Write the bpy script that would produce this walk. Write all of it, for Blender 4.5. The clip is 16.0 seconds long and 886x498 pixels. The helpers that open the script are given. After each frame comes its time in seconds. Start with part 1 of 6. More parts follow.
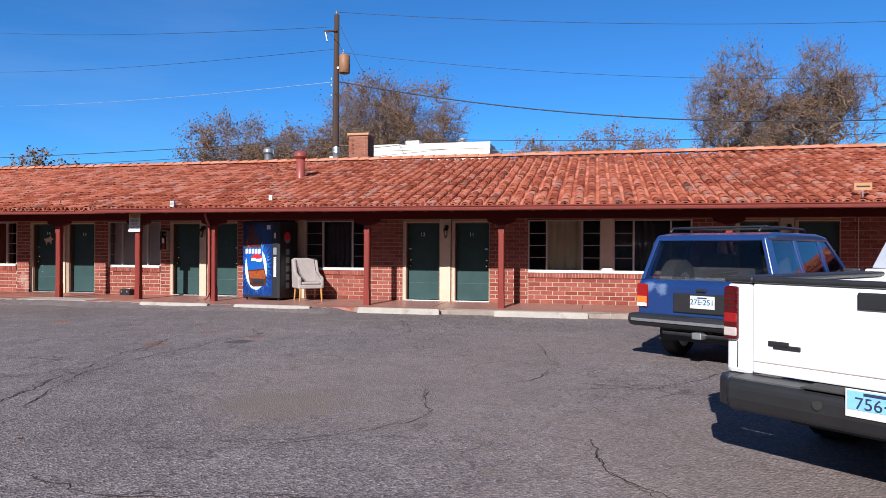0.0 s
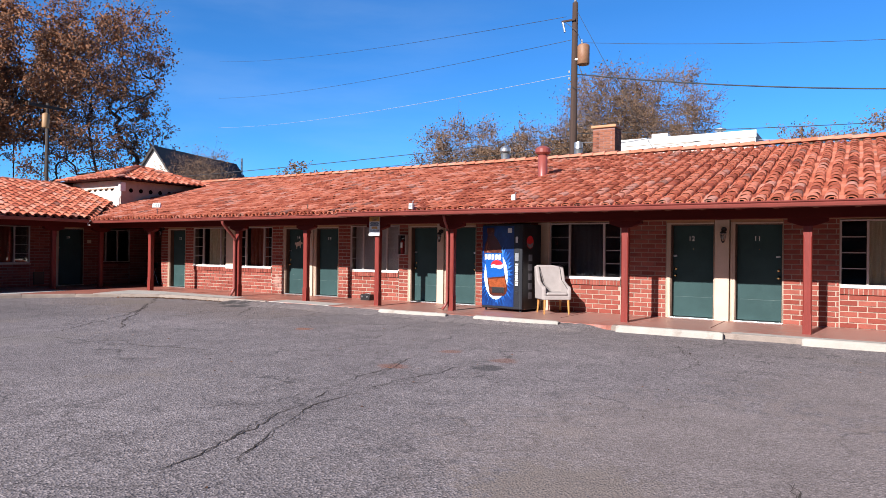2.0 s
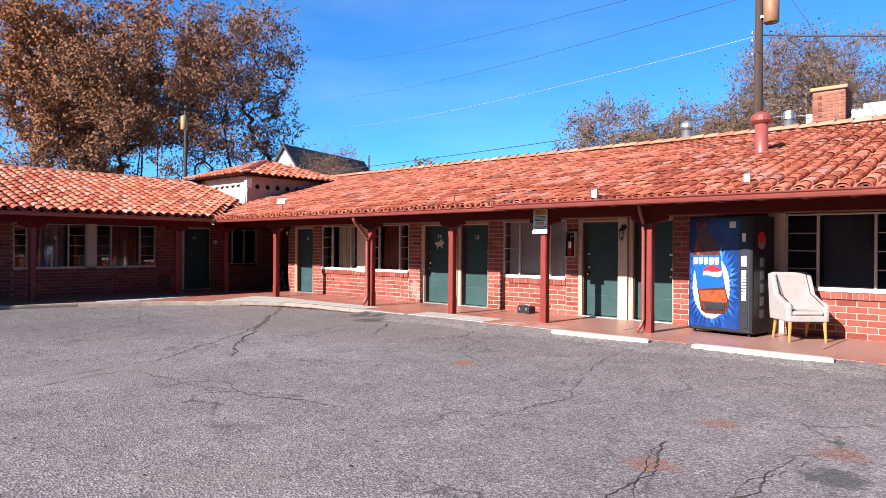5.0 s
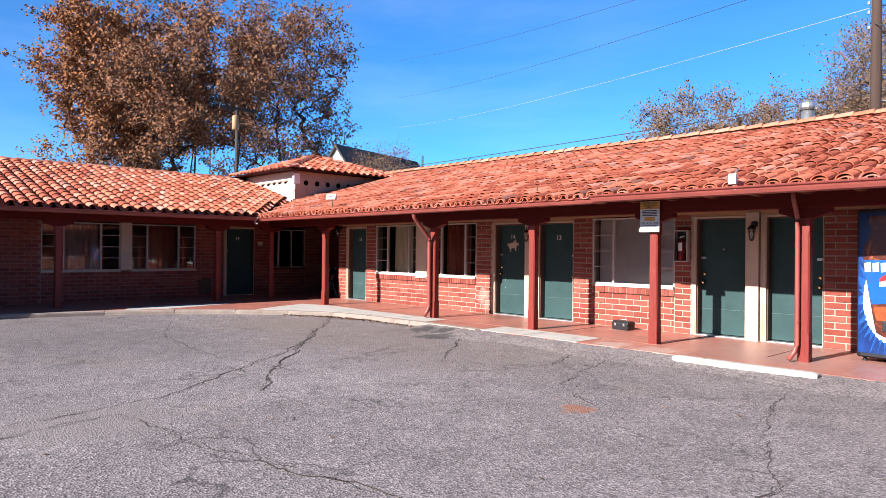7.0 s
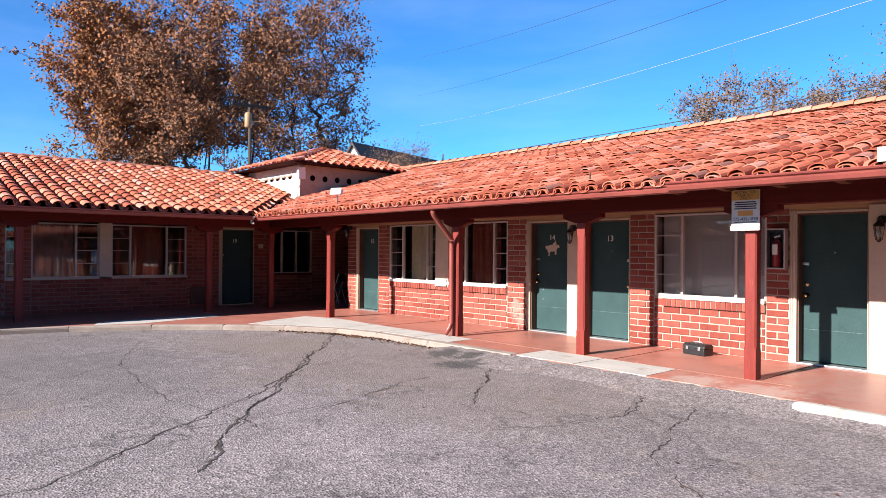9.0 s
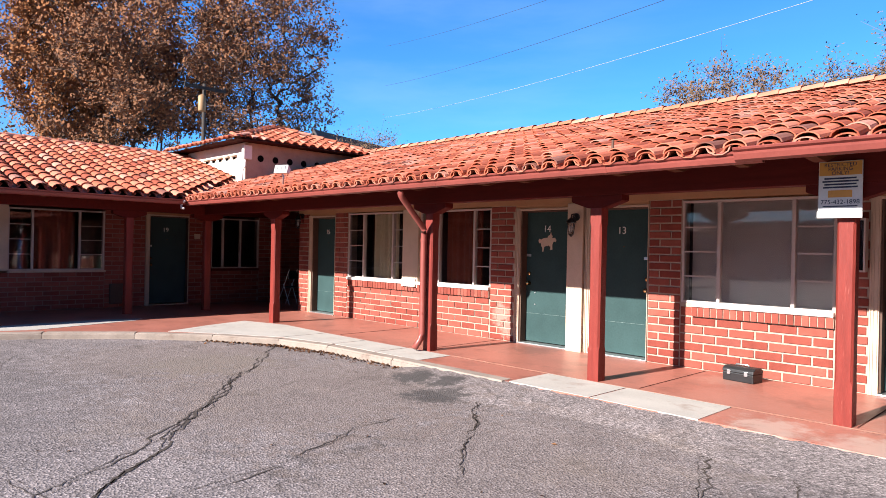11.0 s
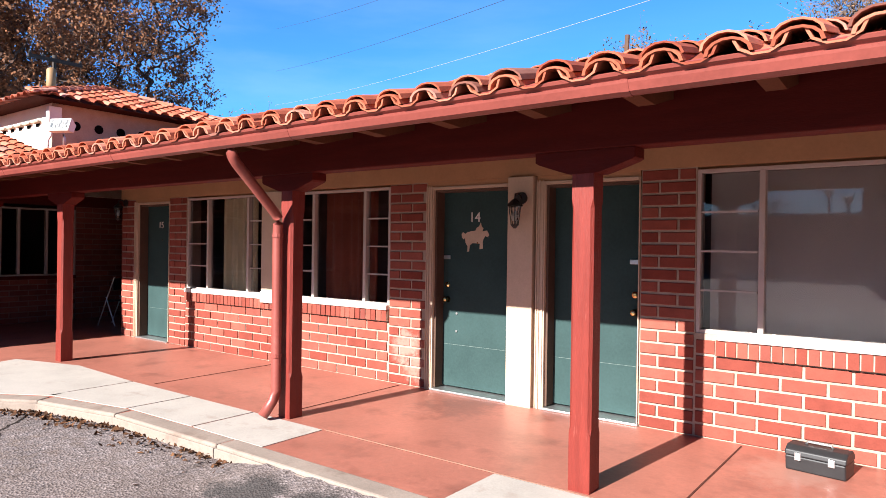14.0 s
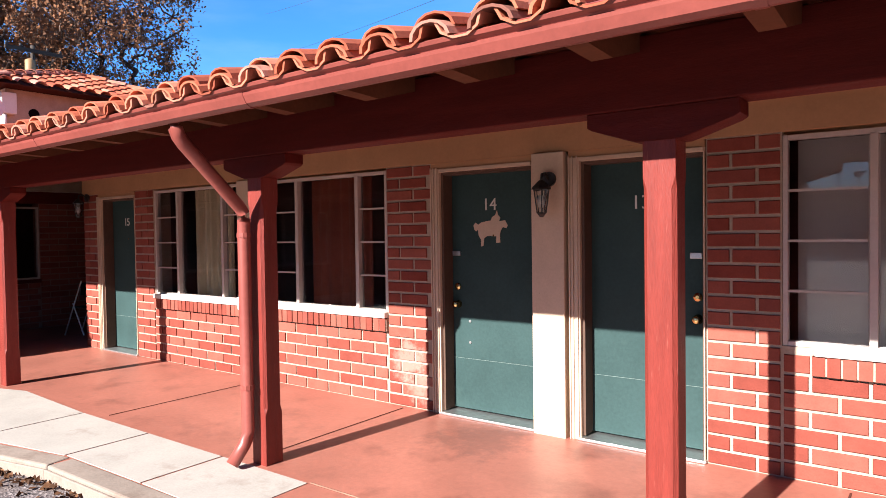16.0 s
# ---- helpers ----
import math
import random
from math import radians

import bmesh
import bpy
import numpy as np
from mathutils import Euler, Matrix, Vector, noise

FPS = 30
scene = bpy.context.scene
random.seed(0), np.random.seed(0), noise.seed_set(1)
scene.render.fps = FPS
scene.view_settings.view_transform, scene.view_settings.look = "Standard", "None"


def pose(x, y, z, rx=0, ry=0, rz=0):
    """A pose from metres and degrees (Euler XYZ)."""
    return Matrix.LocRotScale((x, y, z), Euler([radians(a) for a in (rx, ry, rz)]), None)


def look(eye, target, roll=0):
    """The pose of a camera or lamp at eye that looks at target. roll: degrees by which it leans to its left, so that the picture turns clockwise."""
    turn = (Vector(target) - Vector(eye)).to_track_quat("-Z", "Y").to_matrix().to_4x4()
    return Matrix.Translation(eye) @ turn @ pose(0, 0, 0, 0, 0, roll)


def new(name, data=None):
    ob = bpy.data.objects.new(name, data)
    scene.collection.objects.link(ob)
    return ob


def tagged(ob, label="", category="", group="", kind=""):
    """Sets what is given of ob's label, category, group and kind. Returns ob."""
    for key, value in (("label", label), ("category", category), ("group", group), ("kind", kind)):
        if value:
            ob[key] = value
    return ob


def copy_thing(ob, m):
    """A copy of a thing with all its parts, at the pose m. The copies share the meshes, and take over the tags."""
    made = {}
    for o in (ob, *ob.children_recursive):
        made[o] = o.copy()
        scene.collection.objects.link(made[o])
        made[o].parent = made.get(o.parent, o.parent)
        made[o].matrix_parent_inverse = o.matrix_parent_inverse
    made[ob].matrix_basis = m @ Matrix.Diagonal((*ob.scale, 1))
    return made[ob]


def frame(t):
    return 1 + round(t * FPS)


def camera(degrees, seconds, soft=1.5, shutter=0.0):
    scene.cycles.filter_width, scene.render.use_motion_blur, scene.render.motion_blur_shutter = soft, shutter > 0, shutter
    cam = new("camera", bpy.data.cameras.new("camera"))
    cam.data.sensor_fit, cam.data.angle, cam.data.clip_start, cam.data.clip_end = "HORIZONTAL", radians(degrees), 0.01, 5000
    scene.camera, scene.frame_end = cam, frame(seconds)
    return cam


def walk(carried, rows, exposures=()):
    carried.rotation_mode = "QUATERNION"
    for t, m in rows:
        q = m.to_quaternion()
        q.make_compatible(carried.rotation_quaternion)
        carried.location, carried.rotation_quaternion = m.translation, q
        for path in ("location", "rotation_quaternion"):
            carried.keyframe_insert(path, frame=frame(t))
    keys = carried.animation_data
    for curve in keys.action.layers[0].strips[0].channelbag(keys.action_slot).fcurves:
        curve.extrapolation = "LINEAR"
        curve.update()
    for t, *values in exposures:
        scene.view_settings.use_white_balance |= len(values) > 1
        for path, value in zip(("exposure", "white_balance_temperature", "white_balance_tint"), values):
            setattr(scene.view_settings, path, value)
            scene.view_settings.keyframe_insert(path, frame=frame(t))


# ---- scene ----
cam = camera(67.3, 16.0, soft=0.6)
PATH = [
    (0, (0.483, -0.346, 1.429), (0.038, 1.604, 1.43), 0.3),
    (0.5, (0.232, 0.118, 1.464), (-0.465, 1.993, 1.467), 0.6),
    (1, (-0.047, 0.581, 1.465), (-0.929, 2.376, 1.468), 0.7),
    (1.5, (-0.407, 1.004, 1.451), (-1.382, 2.75, 1.455), 0.7),
    (2, (-0.837, 1.443, 1.465), (-1.897, 3.139, 1.473), 0.7),
    (2.5, (-1.279, 1.863, 1.508), (-2.401, 3.519, 1.511), 0.7),
    (3, (-1.775, 2.271, 1.512), (-2.959, 3.883, 1.505), 0.6),
    (3.5, (-2.262, 2.691, 1.48), (-3.497, 4.264, 1.474), 0.6),
    (4, (-2.749, 3.029, 1.494), (-4.027, 4.567, 1.488), 0.5),
    (4.5, (-3.254, 3.356, 1.52), (-4.571, 4.862, 1.516), 0.5),
    (5, (-3.732, 3.731, 1.558), (-5.08, 5.208, 1.553), 0.4),
    (5.2, (-3.943, 3.849, 1.566), (-5.303, 5.315, 1.558), 0.4),
    (7.5, (-6.272, 5.573, 1.513), (-7.749, 6.922, 1.52), 0.5),
    (8, (-6.758, 5.961, 1.534), (-8.252, 7.291, 1.539), 0.3),
    (8.5, (-7.207, 6.435, 1.549), (-8.708, 7.756, 1.556), 0.2),
    (8.7, (-7.373, 6.608, 1.564), (-8.874, 7.929, 1.572), 0.3),
    (10.8, (-9.334, 8.138, 1.529), (-10.769, 9.531, 1.529), 1.2),
    (11, (-9.485, 8.377, 1.513), (-10.91, 9.779, 1.512), 1.2),
    (11.5, (-9.857, 8.859, 1.512), (-11.259, 10.286, 1.505), 1.1),
    (12, (-10.268, 9.337, 1.511), (-11.649, 10.784, 1.505), 1.3),
    (12.5, (-10.642, 9.843, 1.513), (-11.998, 11.314, 1.511), 1.3),
    (13, (-11.05, 10.251, 1.494), (-12.381, 11.744, 1.498), 1.2),
    (13.5, (-11.437, 10.634, 1.508), (-12.714, 12.174, 1.51), 1.0),
    (14, (-11.821, 11.042, 1.547), (-13.02, 12.643, 1.54), 0.8),
    (14.5, (-12.22, 11.437, 1.606), (-13.391, 13.059, 1.575), 0.1),
    (15, (-12.521, 11.749, 1.55), (-13.664, 13.39, 1.533), 0.2),
    (15.5, (-12.632, 11.907, 1.591), (-13.764, 13.556, 1.556), -0.2),
    (16, (-12.6, 11.932, 1.623), (-13.793, 13.536, 1.572), -0.8),
]
walk(cam, [(t, look(eye, target, roll)) for t, eye, target, roll in PATH],
     exposures=((0, 0.60, 6050, 10), (2, 0.93, 6100, 10), (5, 1.34, 6150, 10), (8, 1.45, 6200, 10), (11, 1.50, 6300, 10), (13, 1.56, 6350, 10), (16, 1.66, 6350, 10)))

# world, sun, exposure
SUN = Vector((0.11, 1.0, -0.56)).normalized()
world = bpy.data.worlds.new("sky")
scene.world = world
world.use_nodes = True
wn = world.node_tree.nodes
sky = wn.new("ShaderNodeTexSky")
sky.sky_type = "NISHITA"
sky.sun_disc = False
sky.sun_elevation = math.asin(-SUN.z)
sky.sun_rotation = math.atan2(-SUN.x, -SUN.y)
sky.altitude = 2000
sky.air_density, sky.dust_density, sky.ozone_density = 1.0, 0.0, 4.0
wn["Background"].inputs["Strength"].default_value = 0.05
# the deep autumn blue of a dry high-altitude sky opposite the sun, paler round the sun, thin high cloud in the west
wl_ = world.node_tree.links
way = wn.new("ShaderNodeTexCoord").outputs["Generated"]
axes = wn.new("ShaderNodeSeparateXYZ")
wl_.new(way, axes.inputs[0])


def smooth_range(value, a, b, lo, hi):
    r = wn.new("ShaderNodeMapRange")
    r.interpolation_type = "SMOOTHSTEP"
    for k, v in enumerate((a, b, lo, hi)):
        r.inputs[k + 1].default_value = v
    wl_.new(value, r.inputs[0])
    return r.outputs[0]


def sky_mix(blend, fac, a, b):
    m = wn.new("ShaderNodeMix")
    m.data_type, m.blend_type = "RGBA", blend
    for sock, v in ((m.inputs[0], fac), (m.inputs[6], a), (m.inputs[7], b)):
        if isinstance(v, tuple):
            sock.default_value = v
        elif isinstance(v, float):
            sock.default_value = v
        else:
            wl_.new(v, sock)
    return m.outputs[2]


tint = sky_mix("MIX", smooth_range(axes.outputs["Y"], -0.7, 0.55, 0.0, 1.0), (0.70, 0.78, 0.90, 1), (0.62, 1.36, 1.88, 1))
blue = sky_mix("MULTIPLY", 1.0, sky.outputs[0], tint)
stretch = wn.new("ShaderNodeMapping")
stretch.inputs["Rotation"].default_value = (0.3, 0.5, 0.6)
stretch.inputs["Scale"].default_value = (1.2, 2.4, 9.0)
wl_.new(way, stretch.inputs[0])
veil = wn.new("ShaderNodeTexNoise")
veil.inputs["Scale"].default_value, veil.inputs["Detail"].default_value, veil.inputs["Roughness"].default_value = 1.3, 6, 0.55
wl_.new(stretch.outputs[0], veil.inputs["Vector"])
thin = wn.new("ShaderNodeMath")
thin.operation = "MULTIPLY"
wl_.new(smooth_range(veil.outputs["Fac"], 0.40, 0.74, 0.0, 0.10), thin.inputs[0])
wl_.new(smooth_range(axes.outputs["X"], -0.78, -0.10, 1.0, 0.05), thin.inputs[1])
wl_.new(sky_mix("MIX", thin.outputs[0], blue, (7.5, 9.0, 11.0, 1)), wn["Background"].inputs["Color"])
sun_data = bpy.data.lights.new("sun", "SUN")
sun_data.energy, sun_data.angle, sun_data.color = 5.0, radians(0.53), (1.0, 0.94, 0.885)
sun = new("sun", sun_data)
sun.matrix_basis = look((0, -30, 40), Vector((0, -30, 40)) + SUN)


# ---- materials ----
def noise_node(nt, scale, detail=4, rough=0.6, vec=None, stretch=None):
    n = nt.nodes.new("ShaderNodeTexNoise")
    n.inputs["Scale"].default_value, n.inputs["Detail"].default_value, n.inputs["Roughness"].default_value = scale, detail, rough
    if stretch:
        mp = nt.nodes.new("ShaderNodeMapping")
        mp.inputs["Scale"].default_value = stretch
        nt.links.new(vec, mp.inputs["Vector"])
        vec = mp.outputs[0]
    nt.links.new(vec, n.inputs["Vector"])
    return n.outputs["Fac"]


def ramp_node(nt, fac, stops):
    r = nt.nodes.new("ShaderNodeValToRGB")
    e = r.color_ramp.elements
    while len(e) < len(stops):
        e.new(0.5)
    for el, (p, c) in zip(e, stops):
        el.position, el.color = p, (*c, 1) if len(c) == 3 else c
    nt.links.new(fac, r.inputs[0])
    return r.outputs[0]


def mix_node(nt, fac, a, b, blend="MIX"):
    m = nt.nodes.new("ShaderNodeMix")
    m.data_type, m.blend_type = "RGBA", blend
    for sock, val in ((m.inputs[0], fac), (m.inputs[6], a), (m.inputs[7], b)):
        if isinstance(val, (int, float)):
            sock.default_value = val
        elif isinstance(val, tuple):
            sock.default_value = (*val, 1)
        else:
            nt.links.new(val, sock)
    return m.outputs[2]


def math_node(nt, op, a, b=0.0):
    m = nt.nodes.new("ShaderNodeMath")
    m.operation = op
    for sock, val in ((m.inputs[0], a), (m.inputs[1], b)):
        if isinstance(val, (int, float)):
            sock.default_value = val
        else:
            nt.links.new(val, sock)
    return m.outputs[0]


def grey(v):
    return (v, v, v)


def mat(name, col, rough=0.7, var=0.15, scale=6.0, fine=60.0, bump=0.15, metal=0.0, spread=None, stain=None, stretch=None, coat=0.0, spec=0.5, bump_scale=None, size=0.004):
    """A surface: base colour, broad and fine variation, optional colours by piece (spread), stains and relief."""
    m = bpy.data.materials.new(name)
    m.use_nodes = True
    nt = m.node_tree
    p = nt.nodes["Principled BSDF"]
    p.inputs["Roughness"].default_value, p.inputs["Metallic"].default_value = rough, metal
    p.inputs["Specular IOR Level"].default_value = spec
    p.inputs["Coat Weight"].default_value = coat
    vec = nt.nodes.new("ShaderNodeNewGeometry").outputs["Position"]
    if spread:
        oi = nt.nodes.new("ShaderNodeObjectInfo").outputs["Random"]
        ri = nt.nodes.new("ShaderNodeNewGeometry").outputs["Random Per Island"]
        base = ramp_node(nt, math_node(nt, "FRACT", math_node(nt, "ADD", oi, ri)), spread)
    else:
        base = None
    big = noise_node(nt, scale, 5, 0.6, vec, stretch)
    small = noise_node(nt, fine, 3, 0.7, vec, stretch)
    tone = ramp_node(nt, big, ((0.3, grey(1 - var)), (0.7, grey(1 + var))))
    tone2 = ramp_node(nt, small, ((0.25, grey(1 - var * 0.8)), (0.75, grey(1 + var * 0.8))))
    c = mix_node(nt, 1.0, base if base else tuple(col), tone, "MULTIPLY")
    c = mix_node(nt, 1.0, c, tone2, "MULTIPLY")
    if stain:
        scol, sscale, lo, hi = stain
        f = ramp_node(nt, noise_node(nt, sscale, 6, 0.65, vec, stretch), ((lo, grey(0)), (hi, grey(1))))
        c = mix_node(nt, f, c, tuple(scol))
    nt.links.new(c, p.inputs["Base Color"])
    if bump:
        b = nt.nodes.new("ShaderNodeBump")
        b.inputs["Strength"].default_value, b.inputs["Distance"].default_value = bump, size
        nt.links.new(noise_node(nt, bump_scale or fine, 4, 0.7, vec, stretch), b.inputs["Height"])
        nt.links.new(b.outputs[0], p.inputs["Normal"])
    return m


def asphalt_mat():
    """Worn grey-brown asphalt: stone chips, mottling, oil spots, pale dusty patches, crazing."""
    m = bpy.data.materials.new("asphalt")
    m.use_nodes = True
    nt = m.node_tree
    p = nt.nodes["Principled BSDF"]
    p.inputs["Roughness"].default_value = 0.92
    p.inputs["Specular IOR Level"].default_value = 0.2
    vec = nt.nodes.new("ShaderNodeNewGeometry").outputs["Position"]
    c = ramp_node(nt, noise_node(nt, 0.35, 5, 0.6, vec), ((0.3, (0.174, 0.146, 0.141)), (0.7, (0.248, 0.208, 0.200))))
    c = mix_node(nt, 1.0, c, ramp_node(nt, noise_node(nt, 2.2, 6, 0.75, vec), ((0.3, grey(0.76)), (0.72, grey(1.16)))), "MULTIPLY")
    vor = nt.nodes.new("ShaderNodeTexVoronoi")
    vor.inputs["Scale"].default_value = 62
    nt.links.new(vec, vor.inputs["Vector"])
    chip = nt.nodes.new("ShaderNodeSeparateColor")
    nt.links.new(vor.outputs["Color"], chip.inputs[0])
    c = mix_node(nt, 1.0, c, ramp_node(nt, chip.outputs[0], ((0.0, grey(0.50)), (0.45, grey(0.90)), (0.8, grey(1.16)), (1.0, grey(1.55)))), "MULTIPLY")
    c = mix_node(nt, 1.0, c, ramp_node(nt, noise_node(nt, 38, 4, 0.8, vec), ((0.34, grey(0.72)), (0.5, grey(1.0)), (0.66, grey(1.25)))), "MULTIPLY")
    c = mix_node(nt, ramp_node(nt, noise_node(nt, 0.55, 6, 0.7, vec), ((0.58, grey(0)), (0.72, grey(0.55)))), c, (0.20, 0.155, 0.12))
    c = mix_node(nt, ramp_node(nt, noise_node(nt, 1.1, 7, 0.75, vec), ((0.62, grey(0)), (0.74, grey(0.7)))), c, (0.06, 0.054, 0.052))
    wob = nt.nodes.new("ShaderNodeTexNoise")
    wob.inputs["Scale"].default_value, wob.inputs["Detail"].default_value = 1.6, 6
    nt.links.new(vec, wob.inputs["Vector"])
    add = nt.nodes.new("ShaderNodeVectorMath")
    add.operation = "ADD"
    nt.links.new(vec, add.inputs[0])
    nt.links.new(wob.outputs["Color"], add.inputs[1])
    # crazing along warped cell borders, in patches
    for scale, width, lo, hi, k in ((0.55, 0.014, 0.42, 0.60, 0.75), (1.7, 0.022, 0.50, 0.64, 0.6)):
        cr = nt.nodes.new("ShaderNodeTexVoronoi")
        cr.feature = "DISTANCE_TO_EDGE"
        cr.inputs["Scale"].default_value = scale
        nt.links.new(add.outputs[0], cr.inputs["Vector"])
        line = ramp_node(nt, cr.outputs["Distance"], ((0.0, grey(1)), (width, grey(0))))
        where = ramp_node(nt, noise_node(nt, 0.8 / (scale + 0.4), 4, 0.6, vec), ((lo, grey(0)), (hi, grey(k))))
        c = mix_node(nt, math_node(nt, "MULTIPLY", line, where), c, (0.04, 0.035, 0.033))
    # spots with ragged borders: place, radius, colour, strength
    rag = noise_node(nt, 5.0, 6, 0.75, vec)
    for x, y, r, col, k in ((-15.4, 12.2, 2.4, (0.165, 0.122, 0.100), 0.42), (-18.2, 12.0, 1.9, (0.155, 0.115, 0.094), 0.45), (-12.6, 12.0, 1.9, (0.165, 0.124, 0.104), 0.35), (-1.6, 6.6, 2.6, (0.250, 0.192, 0.162), 0.35), (1.6, 4.6, 2.4, (0.240, 0.182, 0.152), 0.38), (-0.2, 9.6, 2.2, (0.240, 0.186, 0.158), 0.32), (-20.0, 7.5, 4.2, (0.105, 0.088, 0.083), 0.45), (-17.0, 8.6, 2.6, (0.105, 0.088, 0.083), 0.35),
                            (-15.15, 13.55, 0.34, (0.05, 0.046, 0.044), 0.85), (-14.7, 13.6, 0.30, (0.05, 0.046, 0.044), 0.85), (-14.4, 13.15, 0.42, (0.055, 0.05, 0.048), 0.8), (-4.82, 8.9, 0.26, (0.05, 0.046, 0.044), 0.7),
                            (-2.35, 5.3, 0.75, (0.19, 0.15, 0.125), 0.75), (-12.1, 6.9, 0.9, (0.19, 0.16, 0.145), 0.6), (-4.2, 3.5, 0.5, (0.05, 0.046, 0.044), 0.6), (-17.5, 12.2, 1.0, (0.18, 0.145, 0.12), 0.6),
                            (-9.57, 10.57, 0.22, (0.27, 0.10, 0.05), 0.7), (-5.85, 8.3, 0.25, (0.24, 0.085, 0.045), 0.5), (-5.9, 9.8, 0.22, (0.24, 0.085, 0.045), 0.45), (-4.9, 9.5, 0.24, (0.24, 0.085, 0.045), 0.4)):
        d = nt.nodes.new("ShaderNodeVectorMath")
        d.operation = "DISTANCE"
        nt.links.new(vec, d.inputs[0])
        d.inputs[1].default_value = (x, y, 0)
        q = math_node(nt, "ADD", math_node(nt, "DIVIDE", d.outputs["Value"], r), math_node(nt, "MULTIPLY", math_node(nt, "SUBTRACT", rag, 0.5), 2.4))
        c = mix_node(nt, ramp_node(nt, q, ((0.55, grey(k)), (0.95, grey(0)))), c, col)
    nt.links.new(c, p.inputs["Base Color"])
    b = nt.nodes.new("ShaderNodeBump")
    b.inputs["Strength"].default_value, b.inputs["Distance"].default_value = 0.8, 0.008
    nt.links.new(vor.outputs["Distance"], b.inputs["Height"])
    nt.links.new(b.outputs[0], p.inputs["Normal"])
    return m


def glass_mat(name, col=(1, 1, 1), rough=0.02):
    m = bpy.data.materials.new(name)
    m.use_nodes = True
    p = m.node_tree.nodes["Principled BSDF"]
    p.inputs["Base Color"].default_value = (*col, 1)
    p.inputs["Roughness"].default_value = rough
    p.inputs["Transmission Weight"].default_value = 1.0
    p.inputs["IOR"].default_value = 1.45
    return m


BRICK = mat("brick", (0.30, 0.07, 0.05), 0.85, 0.12, 9, 90, 0.5, spread=((0, (0.190, 0.044, 0.031)), (0.45, (0.245, 0.064, 0.045)), (0.8, (0.285, 0.086, 0.061)), (1, (0.20, 0.055, 0.042))), spec=0.12)


def smear(m, spots):
    """Pale ragged smears on a surface: place, radius, colour, strength."""
    nt = m.node_tree
    p = nt.nodes["Principled BSDF"]
    c = p.inputs["Base Color"].links[0].from_socket
    vec = nt.nodes.new("ShaderNodeNewGeometry").outputs["Position"]
    rag = noise_node(nt, 7.0, 6, 0.75, vec)
    for at, r, col, k in spots:
        d = nt.nodes.new("ShaderNodeVectorMath")
        d.operation = "DISTANCE"
        nt.links.new(vec, d.inputs[0])
        d.inputs[1].default_value = at
        q = math_node(nt, "ADD", math_node(nt, "DIVIDE", d.outputs["Value"], r), math_node(nt, "MULTIPLY", math_node(nt, "SUBTRACT", rag, 0.5), 2.6))
        c = mix_node(nt, ramp_node(nt, q, ((0.4, grey(k)), (0.95, grey(0)))), c, col)
    nt.links.new(c, p.inputs["Base Color"])


smear(BRICK, (((-16.32, 16.4, 0.50), 0.22, (0.42, 0.27, 0.22), 0.55), ((-16.20, 16.4, 0.28), 0.18, (0.40, 0.26, 0.21), 0.5)))
# Darker red mortar: west wing shade put in the colour; chimney shares it.
DARKMORTAR = mat("shade_dark_mortar", (0.27, 0.16, 0.135), 0.95, 0.15, 12, 110, 0.5, spec=0.1)
MORTAR = mat("mortar", (0.385, 0.295, 0.230), 0.95, 0.12, 12, 110, 0.6, spec=0.1)
TILE = mat("terracotta", (0.42, 0.13, 0.06), 0.82, 0.16, 5, 70, 0.4, spread=((0, (0.24, 0.058, 0.033)), (0.28, (0.375, 0.100, 0.054)), (0.58, (0.465, 0.143, 0.081)), (0.86, (0.525, 0.192, 0.122)), (0.95, (0.46, 0.215, 0.160)), (1, (0.17, 0.066, 0.048))), stain=((0.15, 0.07, 0.045), 3.0, 0.62, 0.80), spec=0.15)
RIDGE = mat("pale_ridge_clay", (0.48, 0.19, 0.12), 0.85, 0.14, 4, 60, 0.4, spread=((0, (0.40, 0.135, 0.075)), (0.6, (0.47, 0.18, 0.110)), (1, (0.52, 0.24, 0.165))), spec=0.15)
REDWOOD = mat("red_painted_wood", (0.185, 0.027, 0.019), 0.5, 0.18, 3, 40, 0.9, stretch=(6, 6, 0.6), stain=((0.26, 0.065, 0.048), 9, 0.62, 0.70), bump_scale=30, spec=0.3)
# Post red again, darker: eave shade is put into this beam colour.
SHADERED = mat("shade_red_paint", (0.095, 0.010, 0.007), 0.62, 0.16, 3, 40, 0.4, stretch=(0.6, 6, 6), spec=0.12)
REDMETAL = mat("red_painted_metal", (0.25, 0.060, 0.046), 0.42, 0.14, 2, 30, 0.12, stain=((0.30, 0.10, 0.075), 2.5, 0.6, 0.75))
TAN = mat("tan_paint", (0.42, 0.225, 0.115), 0.6, 0.08, 3, 40, 0.15, stain=((0.30, 0.18, 0.11), 5, 0.66, 0.8), spec=0.2)
WHITE = mat("white_paint", (0.66, 0.63, 0.58), 0.55, 0.06, 4, 50, 0.15, stain=((0.5, 0.42, 0.34), 7, 0.68, 0.8))
JAMB = mat("cream_paint", (0.54, 0.41, 0.30), 0.55, 0.08, 4, 60, 0.2, stain=((0.2, 0.14, 0.1), 22, 0.70, 0.74))
ALU = mat("window_frame_paint", (0.46, 0.385, 0.35), 0.45, 0.08, 4, 50, 0.1)
DOORGREEN = mat("green_door_paint", (0.036, 0.066, 0.064), 0.5, 0.12, 2.5, 40, 0.1, stain=((0.046, 0.080, 0.076), 4, 0.6, 0.8), spec=0.06)
JOINT = mat("dark_red_joint", (0.10, 0.038, 0.028), 0.9, 0.2, 6, 60, 0.3, spec=0.1)
